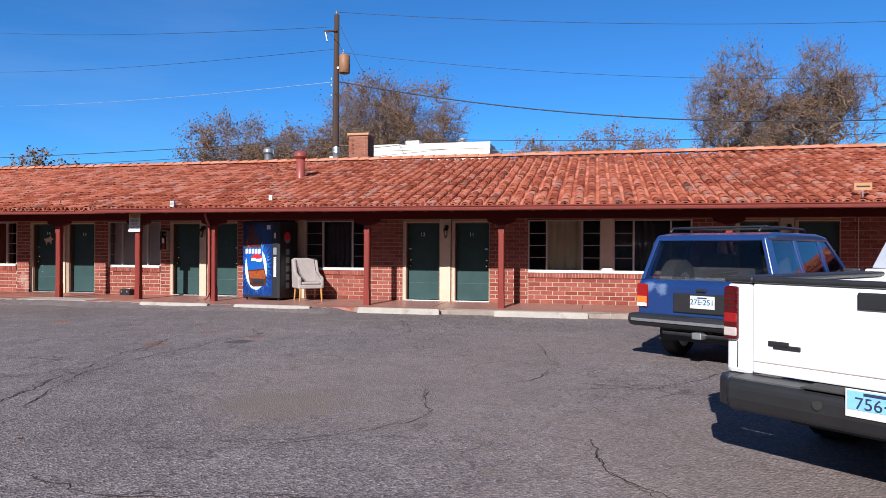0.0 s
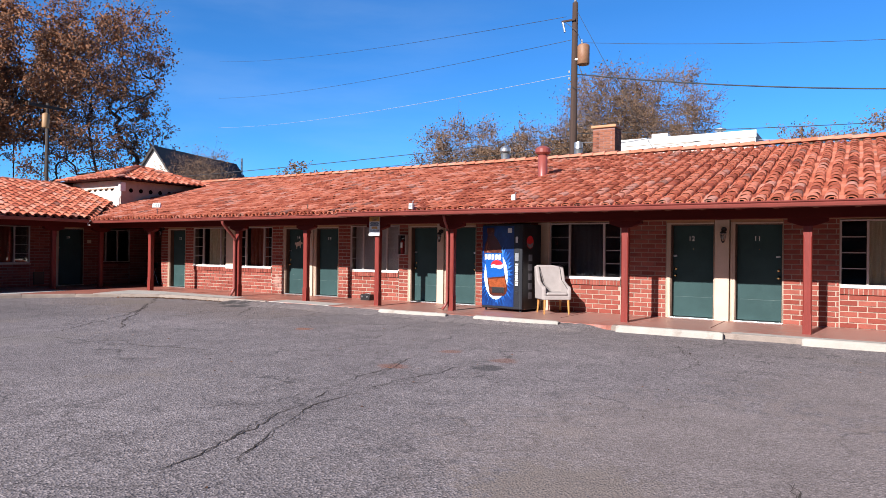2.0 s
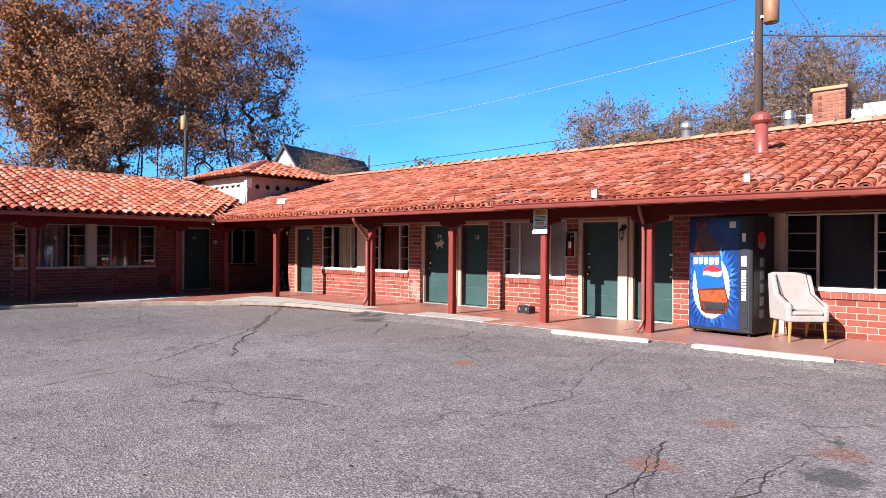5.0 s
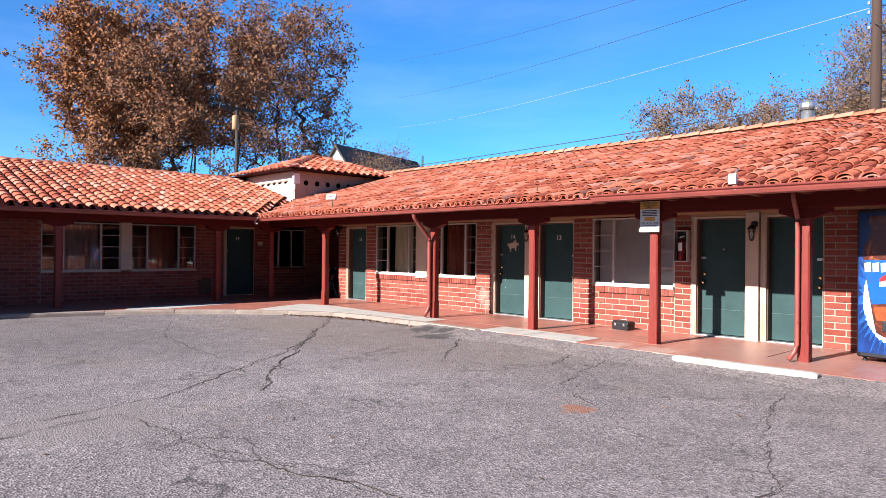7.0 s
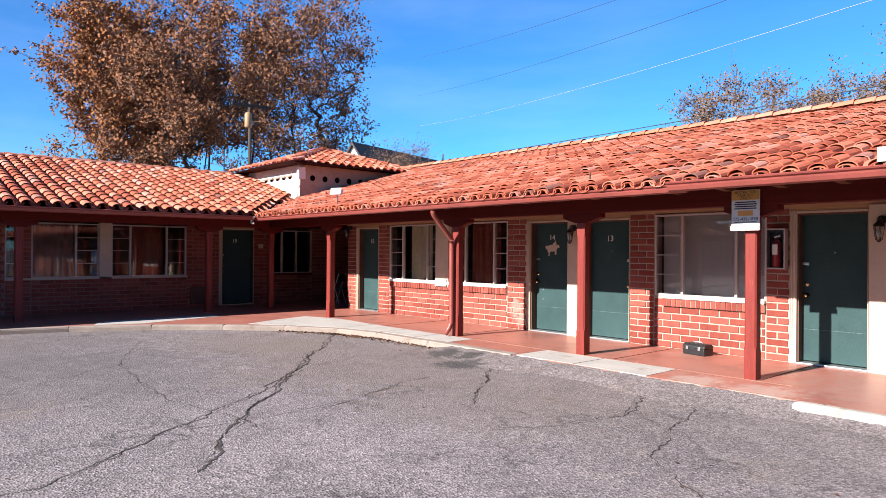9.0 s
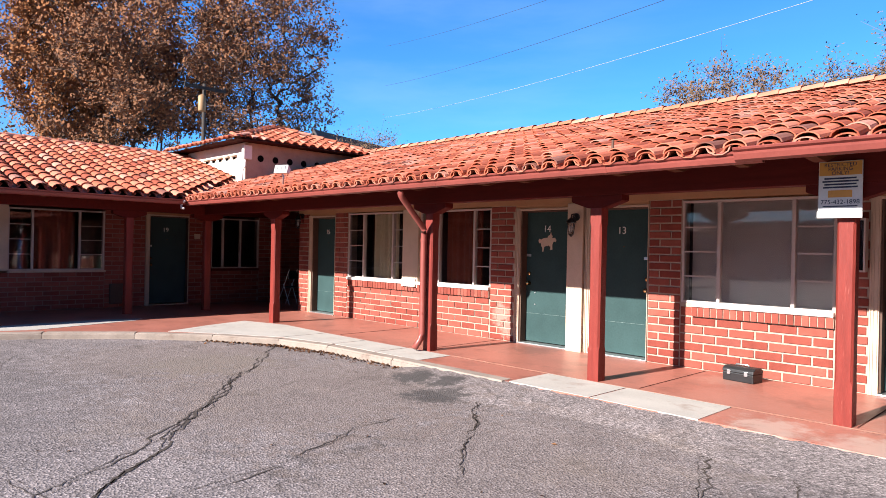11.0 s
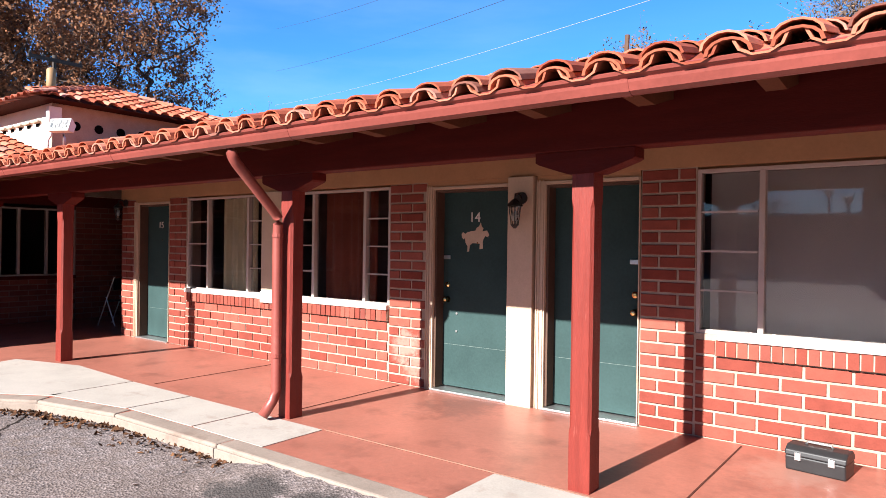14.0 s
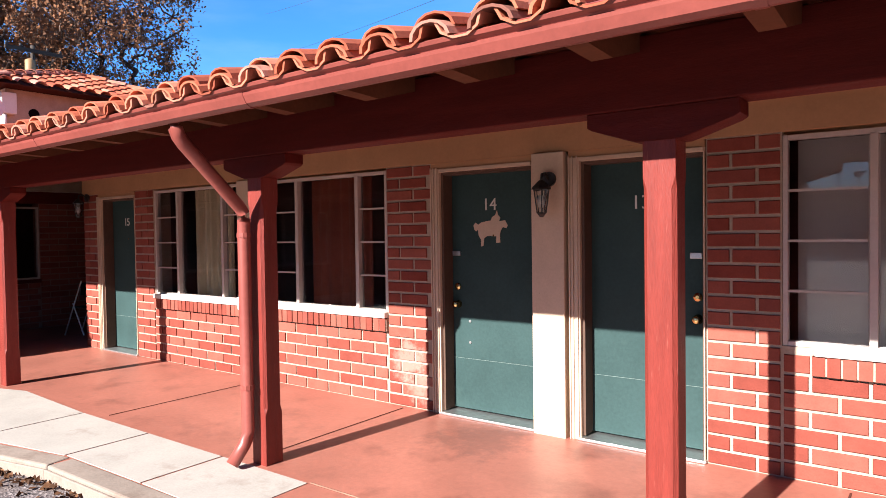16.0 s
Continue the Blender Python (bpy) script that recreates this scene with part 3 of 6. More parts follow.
def door(side, name, u0, u1, number="", hinge_left=True, z1=2.12, label="", horse=False, lines=True):
    """A flush green door in a cream frame, set well back in its reveal."""
    D = 0.150
    d = thing(name, side.place(u0, FLOOR), label or "dark green flush door in a cream frame, closed", "door", kind="structure")
    w, h = u1 - u0, z1 - FLOOR
    part("door_leaf", Shape().box(0.004, w - 0.004, D, D + 0.04, 0.035, h - 0.004), DOORGREEN, d, bevel=0.004)
    if lines:
        part("kick_rail", Shape().box(0.006, w - 0.006, D - 0.0015, D + 0.001, 0.46, 0.4622), KICKLINE, d)
    fr = Shape()
    fr.box(-0.09, 0.0, -0.012, D + 0.06, 0, h + 0.03).box(w, w + 0.010, -0.004, D + 0.06, 0, h + 0.03).box(0.0, w, -0.012, D + 0.06, h, h + 0.03)
    part("door_frame", fr, JAMB, d, bevel=0.004)
    part("head_board", Shape().box(-0.09, w + 0.010, 0.0, D + 0.06, h + 0.0305, TOP - FLOOR - 0.001), TAN, d)
    for k in (-0.086, -0.060, -0.024):
        part("frame_moulding", Shape().box(k, k + 0.011, -0.024, -0.0125, 0, h + 0.04), JAMB, d, bevel=0.003)
    st = Shape()
    st.box(0.0005, 0.022, 0.02, D - 0.005, 0.03, h - 0.0005).box(w - 0.010, w - 0.0005, 0.02, D - 0.005, 0.03, h - 0.0005).box(0.022, w - 0.010, 0.02, D - 0.005, h - 0.022, h - 0.0005)
    part("door_stop", st, REVEAL, d)
    part("threshold", Shape().box(-0.02, w + 0.02, -0.03, D + 0.05, 0.0, 0.022), STEEL, d, bevel=0.006)
    k = 0.075 if not hinge_left else w - 0.075
    part("door_knob", Shape().tube([(k, D - 0.000, 0.92), (k, D - 0.025, 0.92), (k, D - 0.040, 0.92), (k, D - 0.055, 0.92), (k, D - 0.067, 0.92)], [0.034, 0.014, 0.014, 0.03, 0.02], 14), BRASS, d, "round brass knob", smooth=True)
    part("deadbolt", Shape().tube([(k, D - 0.000, 1.07), (k, D - 0.015, 1.07), (k, D - 0.023, 1.07)], [0.03, 0.028, 0.012], 14), BRASS, d, "brass deadbolt")
    part("door_viewer", Shape().tube([(w / 2, D - 0.000, 1.5), (w / 2, D - 0.007, 1.5)], 0.008, 8), BRASS, d)
    part("door_latch", Shape().box(k - 0.05, k + 0.03, D - 0.015, D, 1.33, 1.37), STEEL, d, "steel door guard", bevel=0.004)
    if number:
        num = part("number", letters(number, 0.14, 0.003), WHITE, d, "white room number")
        num.location = (w * 0.46, D - 0.004, 1.72 if not horse else 1.75)
    if horse:
        pts = [(-0.235, 0.07), (-0.21, 0.10), (-0.17, 0.075), (-0.13, 0.10), (-0.05, 0.115), (0.0, 0.12), (0.02, 0.16), (0.06, 0.18), (0.085, 0.235), (0.10, 0.18), (0.13, 0.15), (0.11, 0.11), (0.15, 0.115), (0.19, 0.12), (0.225, 0.06), (0.205, 0.03), (0.16, 0.045), (0.13, 0.0), (0.12, -0.04), (0.125, -0.13), (0.07, -0.135), (0.075, -0.06), (-0.05, -0.055), (-0.09, -0.08), (-0.105, -0.17), (-0.135, -0.175), (-0.13, -0.10), (-0.165, -0.05), (-0.175, 0.02), (-0.20, 0.0), (-0.225, 0.02)]
        hs = part("door_ornament", blob(pts), JAMB, d, "flat cream horse cut-out")
        hs.location, hs.scale = (w * 0.47, D - 0.001, 1.535), (0.72, 1, 0.72)
        for z in (0.60, 0.78):
            part("bolt_head", Shape().tube([(w * 0.22, D + 0.001, z), (w * 0.22, D - 0.006, z)], 0.012, 8), STEEL, d)
    return d


door(NORTH, "door_1", -21.66, -20.82, "15", True)
door(NORTH, "door_2", -15.95, -15.08, "14", False, horse=True, label="dark green flush door with cream horse cut-out, closed")
door(NORTH, "door_3", -14.68, -13.82, "13", True)
door(NORTH, "door_4", -11.21, -10.37, "", False)
door(NORTH, "door_5", -10.03, -9.20, "", True)
door(NORTH, "door_6", -4.32, -3.44, "12", False)
door(NORTH, "door_7", -3.02, -2.14, "11", True)
door(NORTH, "door_8", 3.79, 4.63, "", False)
door(NORTH, "door_9", 5.05, 5.91, "", True)
for i, (u0, u1) in enumerate(((-15.055, -14.79), (-10.345, -10.14), (-3.415, -3.13), (4.655, 4.94))):
    part("door_post", Shape().box(u0, u1, -0.045, 0.26, 0.0, TOP), JAMB, wall_north, "cream board between two doors", bevel=0.006).location.z = 0.0


# ---- west wing, in shade ----
wf = [(-6.0, 9.30), (9.64, 9.80), (13.25, 14.105), (15.105, 15.66), (16.92, 19.2)]
wl = [(9.30, 9.64), (9.80, 13.25), (15.66, 16.92)]
for a, b in wf:
    BRICKS.append((WEST, a, b, FLOOR, TOP))
for a, b in wl:
    BRICKS.append((WEST, a, b, FLOOR, 0.86))
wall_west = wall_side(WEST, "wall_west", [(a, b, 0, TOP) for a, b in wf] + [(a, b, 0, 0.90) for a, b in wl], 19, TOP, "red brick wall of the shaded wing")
part("header_board", Shape().box(-6.0, 19.2, -0.012, 0.24, TOP, 2.62), SHADERED, wall_west, "dark red board over the openings")
window(WEST, "window_7", 9.30, 9.64, 0.9, 2.16, (), None, "narrow casement window of four panes")
window(WEST, "window_8", 9.80, 11.19, 0.9, 2.16, (10.70,), (ROSE_CURTAIN, ((9.85, 10.66),), 0.03), "casement window with pale curtain and clutter on sill")
window(WEST, "window_9", 11.46, 13.25, 0.9, 2.16, (11.89, 12.76), (RED_CURTAIN, ((11.95, 12.72),), 0.02), "casement window with red curtain")
window(WEST, "window_10", 15.66, 16.92, 0.92, 2.14, (15.96, 16.42), None, "dark three-light window", rows=1)
part("window_post", Shape().box(11.19, 11.46, -0.03, 0.15, 0.86, TOP), JAMB, wall_west, "cream board between windows")
part("window_sill", Shape().box(9.30, 13.27, -0.03, 0.08, 0.86, 0.90), JAMB, wall_west)
part("window_sill", Shape().box(15.66, 16.92, -0.03, 0.08, 0.86, 0.92), SHADERED, wall_west)
door(WEST, "door_10", 14.20, 15.09, "19", False, lines=False)
part("vent_grille", Shape().box(13.36, 13.72, -0.03, 0.012, 0.16, 0.60), BLACK, wall_west, "dark wall vent", bevel=0.01)
part("wall_plate", Shape().box(15.22, 15.36, -0.03, 0.012, 1.62, 1.74), JAMB, wall_west)
room = Shape()
room.box(-26.8, -26.7, -6, 20, 0, 2.6).box(-26.7, -25.1, -6, 20, 0, 0.05).box(-26.7, -25.1, -6, 20, 2.55, 2.6)
for y in (-5.9, 9.72, 11.32, 15.4, 19.3):
    room.box(-26.7, -25.1, y - 0.05, y + 0.05, 0.05, 2.55)
tagged(part("wall_rooms_west", room, DARKROOM), "plain room walls behind the windows, coloured dark for dimness", "wall", kind="structure")
tagged(part("wall_passage", Shape().box(-25.1, -21.9, 19.2, 19.4, 0, 2.62), DARKROOM), "end wall of the corner passage, coloured dark for its shade", "wall", kind="structure")

# ---- roof frame: decks, rafters, beams ----
SLOPE = 0.274
EAVE_Y, EAVE_Z, RIDGE_Y = 14.12, 2.36, 21.5
EAVE_X, RIDGE_X = -22.62, -28.4
TURN_Y = EAVE_Y + EAVE_X - RIDGE_X  # where the valley meets the side wing's ridge


def roof_deck():
    t, s = 0.05, Shape()
    z = lambda y: EAVE_Z + (y - EAVE_Y) * SLOPE
    zr = z(RIDGE_Y)
    zw = z(TURN_Y)
    a = [(EAVE_X, EAVE_Y, EAVE_Z), (14.0, EAVE_Y, EAVE_Z), (14.0, RIDGE_Y, zr), (RIDGE_X, RIDGE_Y, zr), (RIDGE_X, TURN_Y, zw)]
    s.add(a + [(x, y, q - t) for x, y, q in a], [(0, 1, 2, 3, 4), (9, 8, 7, 6, 5)] + [(i, (i + 1) % 5, 5 + (i + 1) % 5, 5 + i) for i in range(5)])
    b = [(EAVE_X, -6.0, EAVE_Z), (EAVE_X, EAVE_Y, EAVE_Z), (RIDGE_X, TURN_Y, zw), (RIDGE_X, -6.0, zw)]
    s.add(b + [(x, y, q - t) for x, y, q in b], [(0, 1, 2, 3), (7, 6, 5, 4), (0, 4, 5, 1), (1, 5, 6, 2), (2, 6, 7, 3), (3, 7, 4, 0)])
    c = [(14.0, RIDGE_Y, zr), (14.0, 28.5, 2.5), (-34.2, 28.5, 2.5), (RIDGE_X, RIDGE_Y, zr)]
    s.add(c, [(0, 1, 2, 3)])
    e = [(RIDGE_X, -6.0, zw), (RIDGE_X, TURN_Y, zw), (RIDGE_X, RIDGE_Y, zr), (-34.2, 28.5, 2.5), (-34.2, -6.0, 2.5)]
    s.add(e, [(0, 1, 4), (1, 2, 3), (1, 3, 4)])
    r = thing("roof", None, "weathered terracotta barrel tile roof of the motel", "roof", kind="structure")
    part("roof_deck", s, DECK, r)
    return r


ROOF = roof_deck()
shell = Shape().box(-34.2, 14, 28.3, 28.5, 0, 2.5).box(13.8, 14, 16.64, 28.3, 0, 2.62).box(-34.2, -34, -6, 28.3, 0, 2.5).box(-34, -25.1, -6, -5.8, 0, 2.62)
shell.prism([(16.64, 2.62), (28.3, 2.5), (21.5, 4.35)], "x", 13.8, 14.0)
tagged(part("wall_back", shell, STUCCO), "plain rear walls closing the motel wings", "wall", kind="structure")


def rafter_set():
    main = Shape().prism([(EAVE_Y + 0.04, EAVE_Z - 0.055), (16.4, EAVE_Z - 0.055 + (16.36 - EAVE_Y - 0.04) * SLOPE), (16.4, EAVE_Z - 0.112 + (16.36 - EAVE_Y - 0.04) * SLOPE), (EAVE_Y + 0.30, EAVE_Z - 0.070), (EAVE_Y + 0.08, EAVE_Z - 0.062)], "x", -0.045, 0.045)
    me = main.mesh("rafter")
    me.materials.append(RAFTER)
    x = -22.2
    while x < 13.8:
        ob = new("rafter", me)
        ob.location.x = x
        ob.parent = ROOF
        x += 0.61
    y = -5.5
    while y < 14.0:
        ob = new("rafter", me)
        ob.parent = ROOF
        ob.matrix_basis = pose(EAVE_X + EAVE_Y, y, 0, 0, 0, 90)
        y += 0.61


rafter_set()
POST_Y, POST_X = 14.79, -23.25


def porch_post(m, label="dark red square timber post with a notched bracket on the walk", group="porch posts", pipe=None):
    p = thing("porch_post", m, label, "post", group)
    w, c = 0.070, 0.018
    # shaft with chamfered corners between square foot and head
    def ring(h, k):
        return [(-w + k, -w, h), (w - k, -w, h), (w, -w + k, h), (w, w - k, h), (w - k, w, h), (-w + k, w, h), (-w, w - k, h), (-w, -w + k, h)]
    zs = [(0.0, 0.003), (0.34, 0.003), (0.38, c), (1.70, c), (1.75, 0.003), (1.945, 0.003)]
    s = Shape()
    s.add([q for h, k in zs for q in ring(h, k)], [(i * 8 + k, i * 8 + (k + 1) % 8, i * 8 + 8 + (k + 1) % 8, i * 8 + 8 + k) for i in range(len(zs) - 1) for k in range(8)] + [tuple(range(8))[::-1], tuple(range(40, 48))])
    part("shaft", s, REDWOOD, p)
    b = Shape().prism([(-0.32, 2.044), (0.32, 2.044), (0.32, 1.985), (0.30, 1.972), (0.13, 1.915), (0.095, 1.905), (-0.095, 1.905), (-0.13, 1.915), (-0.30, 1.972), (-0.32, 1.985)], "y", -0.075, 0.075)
    part("bracket", b, SHADERED, p, bevel=0.003)
    return p


first = porch_post(pose(-20.40, POST_Y, FLOOR))
for x in (-16.22, -13.54, -11.10, -8.92, -4.83, -1.60, 3.25, 8.0):
    copy_thing(first, pose(x, POST_Y, FLOOR))
for y in (14.79, 13.18, 9.30, 5.5, 1.5):
    copy_thing(first, pose(POST_X, y, FLOOR, 0, 0, 90))
beam = thing("porch_beam", None, "red painted beam along the porch posts, darkened for eave shade", "beam", kind="structure")
part("beam_length", Shape().box(-23.33, 14.0, 14.71, 14.87, FLOOR + 2.045, 2.44), SHADERED, beam, bevel=0.008)
part("beam_length", Shape().box(-23.33, -23.17, -6.0, 14.708, FLOOR + 2.045, 2.44), SHADERED, beam, bevel=0.008)


def gutter(name, pts, r, label):
    g = thing(name, None, label, "gutter")
    for (a, b) in pts:
        a, b = Vector(a), Vector(b)
        d = (b - a).normalized()
        o = Vector((d.y, -d.x, 0))  # outward
        prof = [(-0.05, 0.055), (-0.045, -0.02), (-0.03, -0.05), (0.0, -0.053), (0.030, -0.036), (0.052, 0.004), (0.057, 0.018), (0.046, 0.023), (0.052, 0.031), (0.074, 0.040), (0.083, 0.056), (0.070, 0.064), (0.050, 0.05), (0.036, 0.0), (0.02, -0.04), (-0.018, -0.04), (-0.036, -0.015), (-0.042, 0.055)]
        n = len(prof)
        v = [p + o * q[0] * r + Vector((0, 0, q[1] * r)) for p in (a, b) for q in prof]
        f = [(i, (i + 1) % n, n + (i + 1) % n, n + i) for i in range(n)] + [tuple(range(n)), tuple(range(2 * n - 1, n - 1, -1))]
        part("gutter_length", Shape().add(v, f), REDMETAL, g)
        length = (b - a).length
        k = 2.4
        while k < length:
            c = a + d * k
            v = [p + o * q[0] * r * 1.06 + Vector((0, 0, q[1] * r * 1.06)) for p in (c - d * 0.02, c + d * 0.02) for q in prof]
            part("gutter_joint", Shape().add(v, f), REDMETAL, g)
            k += 2.4
    return g


gutter("gutter", [((-22.62, 14.08, 2.308), (-11.55, 14.08, 2.322))], 0.90, "dark red metal gutter under the tile edge")
gutter("gutter", [((-11.75, 14.02, 2.34), (14.0, 14.02, 2.325))], 1.0, "dark red metal gutter with a battered end")
gutter("gutter", [((-22.58, -6.0, 2.33), (-22.58, 14.0, 2.33))], 0.9, "dark red gutter of the shaded wing")


ge = thing("gutter_elbow", None, "short white bent pipe at the gutter's corner end", "pipe")
part("pipe", Shape().tube([(-22.50, 13.98, 2.36), (-22.56, 13.96, 2.33), (-22.60, 13.94, 2.26), (-22.54, 13.92, 2.21), (-22.42, 13.92, 2.20)], 0.022, 8), WHITE, ge, smooth=True)


def downspout(name, pts, r, label):
    d = thing(name, None, label, "downspout")
    sm = [Vector(pts[0])]
    for i in range(1, len(pts) - 1):
        p, a, b = Vector(pts[i]), Vector(pts[i - 1]), Vector(pts[i + 1])
        ra, rb = (a - p).normalized() * 0.05, (b - p).normalized() * 0.05
        sm += [p + ra, p + (ra + rb) * 0.25, p + rb]
    sm.append(Vector(pts[-1]))
    part("pipe", Shape().tube(sm, r, 12), REDMETAL, d, smooth=True)
    for z in (0.62, 1.62):
        part("strap", Shape().tube([(pts[-3][0], pts[-3][1], z - 0.015), (pts[-3][0], pts[-3][1], z + 0.015)], r * 1.12, 12), REDMETAL, d)
    return d


downspout("downspout", [(-16.16, 14.12, 2.28), (-16.16, 14.14, 2.2), (-16.23, 14.645, 1.77), (-16.25, 14.655, 1.66), (-16.25, 14.655, 0.28), (-16.27, 14.54, 0.13)], 0.042, "dark red round downspout bent to the post")
downspout("downspout", [(-8.97, 14.45, 2.34), (-8.97, 14.5, 2.2), (-8.98, 14.66, 2.0), (-8.98, 14.67, 1.8), (-8.98, 14.67, 0.26), (-9.05, 14.58, 0.12)], 0.030, "thin dark red downspout on a porch post")


# ---- corner tower ----
def tower():
    t = thing("corner_tower", None, "small white stucco tower with hipped tile cap", "tower")
    x0, x1, y0, y1, z0, z1 = -28.0, -24.7, 16.4, 20.2, 2.4, 4.05
    part("tower_wall", Shape().box(x0, x1, y0, y1, z0, z1), STUCCO, t, bevel=0.02)
    # East face: darker stucco sheet carries the shade of this side.
    part("east_wall", Shape().box(x1 + 0.001, x1 + 0.02, y0 + 0.01, y1, z0, z1 - 0.01), SHADE_STUCCO, t, "stained tan stucco face with its shade in the colour")
    for k in range(5):
        y = 16.82 + 0.42 * k
        part("vent_hole", Shape().tube([(x1 - 0.05, y, 3.68), (x1 + 0.026, y, 3.68)], 0.085, 14), HOLE, t, "dark round clay vent")
    for k in range(5):
        x = -26.75 + 0.38 * k
        part("vent_slot", Shape().box(x - 0.10, x + 0.06, y0 - 0.004, y0 + 0.02, 3.66, 3.72), HOLE, t, "dark vent slot")
        part("vent_hood", Shape().box(x - 0.13, x + 0.13, y0 - 0.07, y0, 3.722, 3.765), SHADE_STUCCO, t, bevel=0.01)
    e = 0.42
    a, b, c, d = (x0 - e, y0 - e, z1), (x1 + e, y0 - e, z1), (x1 + e, y1 + e, z1), (x0 - e, y1 + e, z1)
    p, q = ((x0 + x1) / 2, (y0 + y1) / 2 - 0.2, z1 + 0.72), ((x0 + x1) / 2, (y0 + y1) / 2 + 0.2, z1 + 0.72)
    s = Shape().add([a, b, c, d, p, q], [(0, 1, 4), (1, 2, 5, 4), (2, 3, 5), (3, 0, 4, 5), (3, 2, 1, 0)])
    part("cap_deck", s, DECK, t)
    # barrel tiles, face by face
    tiles = Shape()
    rng = random.Random(5)
    for (u, v, top_u, top_v) in ((Vector(a), Vector(b), Vector(p), Vector(p)), (Vector(b), Vector(c), Vector(p), Vector(q))):
        along = (v - u).normalized()
        mid = (u + v) / 2
        up = ((top_u + top_v) / 2 - mid).normalized()
        nrm = along.cross(up).normalized()
        run = ((top_u + top_v) / 2 - mid).length
        n = int((v - u).length / 0.25)
        for i in range(n + 1):
            s0 = (v - u).length * i / n
            for r in range(8):
                h = r * 0.30
                half = (v - u).length / 2
                lim = run * (1 - abs(s0 - half) / half) + 0.05
                if h + 0.05 > lim:
                    continue
                base = u + along * s0 + up * (h - 0.06) + nrm * 0.035
                barrel(tiles, base, along, up, nrm + up * -0.03, 0.095, 0.075, 0.40, rng)
    part("cap_tiles", tiles, TILE, t, "barrel tiles of the cap", kind="stuff")
    hip = Shape()
    for u, v in ((a, p), (b, p), (c, q), (d, q), (p, q)):
        u, v = Vector(u), Vector(v)
        n = max(1, int((v - u).length / 0.36))
        for i in range(n):
            w = u + (v - u) * i / n + Vector((0, 0, 0.06))
            dr = (v - u).normalized()
            sd = dr.cross(Vector((0, 0, 1))).normalized()
            barrel(hip, w, sd, dr, Vector((0, 0, 1)), 0.11, 0.09, 0.42, rng)
    part("hip_tiles", hip, TILE, t, "capping tiles on the hips", kind="stuff")
    part("junction_box", Shape().box(-24.68, -24.55, 16.30, 16.52, 3.62, 3.96), WHITE, t, "white electrical box", bevel=0.01)
    part("conduit", Shape().tube([(-24.6, 16.36, 3.62), (-24.6, 16.36, 3.45), (-24.66, 16.33, 3.35), (-24.68, 16.33, 2.9)], 0.022, 8), WHITE, t, smooth=True)


def barrel(shape, base, side, up, nrm, r0, r1, length, rng, n=6, thick=0.013, inner=True, jit=0.02):
    """One half-round clay tile: lower end at base, running up the slope; wide end low."""
    yaw = rng.uniform(-jit, jit)
    side = (side + up * yaw).normalized()
    up2 = (up - side * yaw).normalized()
    nn = side.cross(up2).normalized()
    if nn.dot(nrm) < 0:
        nn = -nn
    v = []
    for end, (r, off, lift) in enumerate(((r0, 0.0, 0.017), (r1, length, 0.0))):
        for q in range(2):
            rr = r - q * thick
            for k in range(n + 1):
                a = math.pi * k / n
                v.append(base + up2 * off + side * math.cos(a) * rr + nn * (math.sin(a) * rr * 0.68 + lift))
    m = n + 1
    f = [(k, k + 1, 2 * m + k + 1, 2 * m + k) for k in range(n)]
    f += [(m + k, k, k + 1, m + k + 1)[::-1] for k in range(n)]
    if inner:
        f += [(m + k, 3 * m + k, 3 * m + k + 1, m + k + 1) for k in range(n)]
    shape.add(v, f)


tower()


# ---- loose things on the walk ----
def parking_stop(x0, x1, y):
    p = thing("parking_stop", pose((x0 + x1) / 2, y, 0), "whitewashed concrete wheel stop lying on the asphalt", "wheel stop", "wheel stops")
    h = (x1 - x0) / 2
    s = Shape()
    prof = [(-0.09, 0.0), (-0.075, 0.10), (-0.045, 0.125), (0.045, 0.125), (0.075, 0.10), (0.09, 0.0)]
    rings = [(-h, 0.88), (-h + 0.05, 1.0), (-h * 0.3, 1.0), (h * 0.35, 0.98), (h - 0.05, 1.0), (h, 0.86)]
    n = len(prof)
    s.add([(x, a * k, b * k) for x, k in rings for a, b in prof], [(i * n + k, i * n + k + 1, i * n + n + k + 1, i * n + n + k) for i in range(len(rings) - 1) for k in range(n - 1)] + [tuple(range(n)), tuple(range((len(rings) - 1) * n + n - 1, (len(rings) - 1) * n - 1, -1))])
    part("block", s, STOP, p, bevel=0.012)
    for x in (-h * 0.7, h * 0.7):
        part("anchor_pin", Shape().tube([(x, 0, 0.10), (x, 0, 0.132)], 0.014, 8), STEEL, p)


for x0, x1, y in ((-10.25, -8.43, 13.78), (-7.75, -5.84, 13.80), (-4.70, -2.82, 13.83), (-1.62, 0.36, 13.84), (1.4, 3.3, 13.84)):
    parking_stop(x0, x1, y)
part("edge_lip", Shape().box(-2.75, 3.0, 14.0, 14.30, 0.0, FLOOR + 0.006), CONCRETE, WALK, "pale worn kerb panel", bevel=0.01)


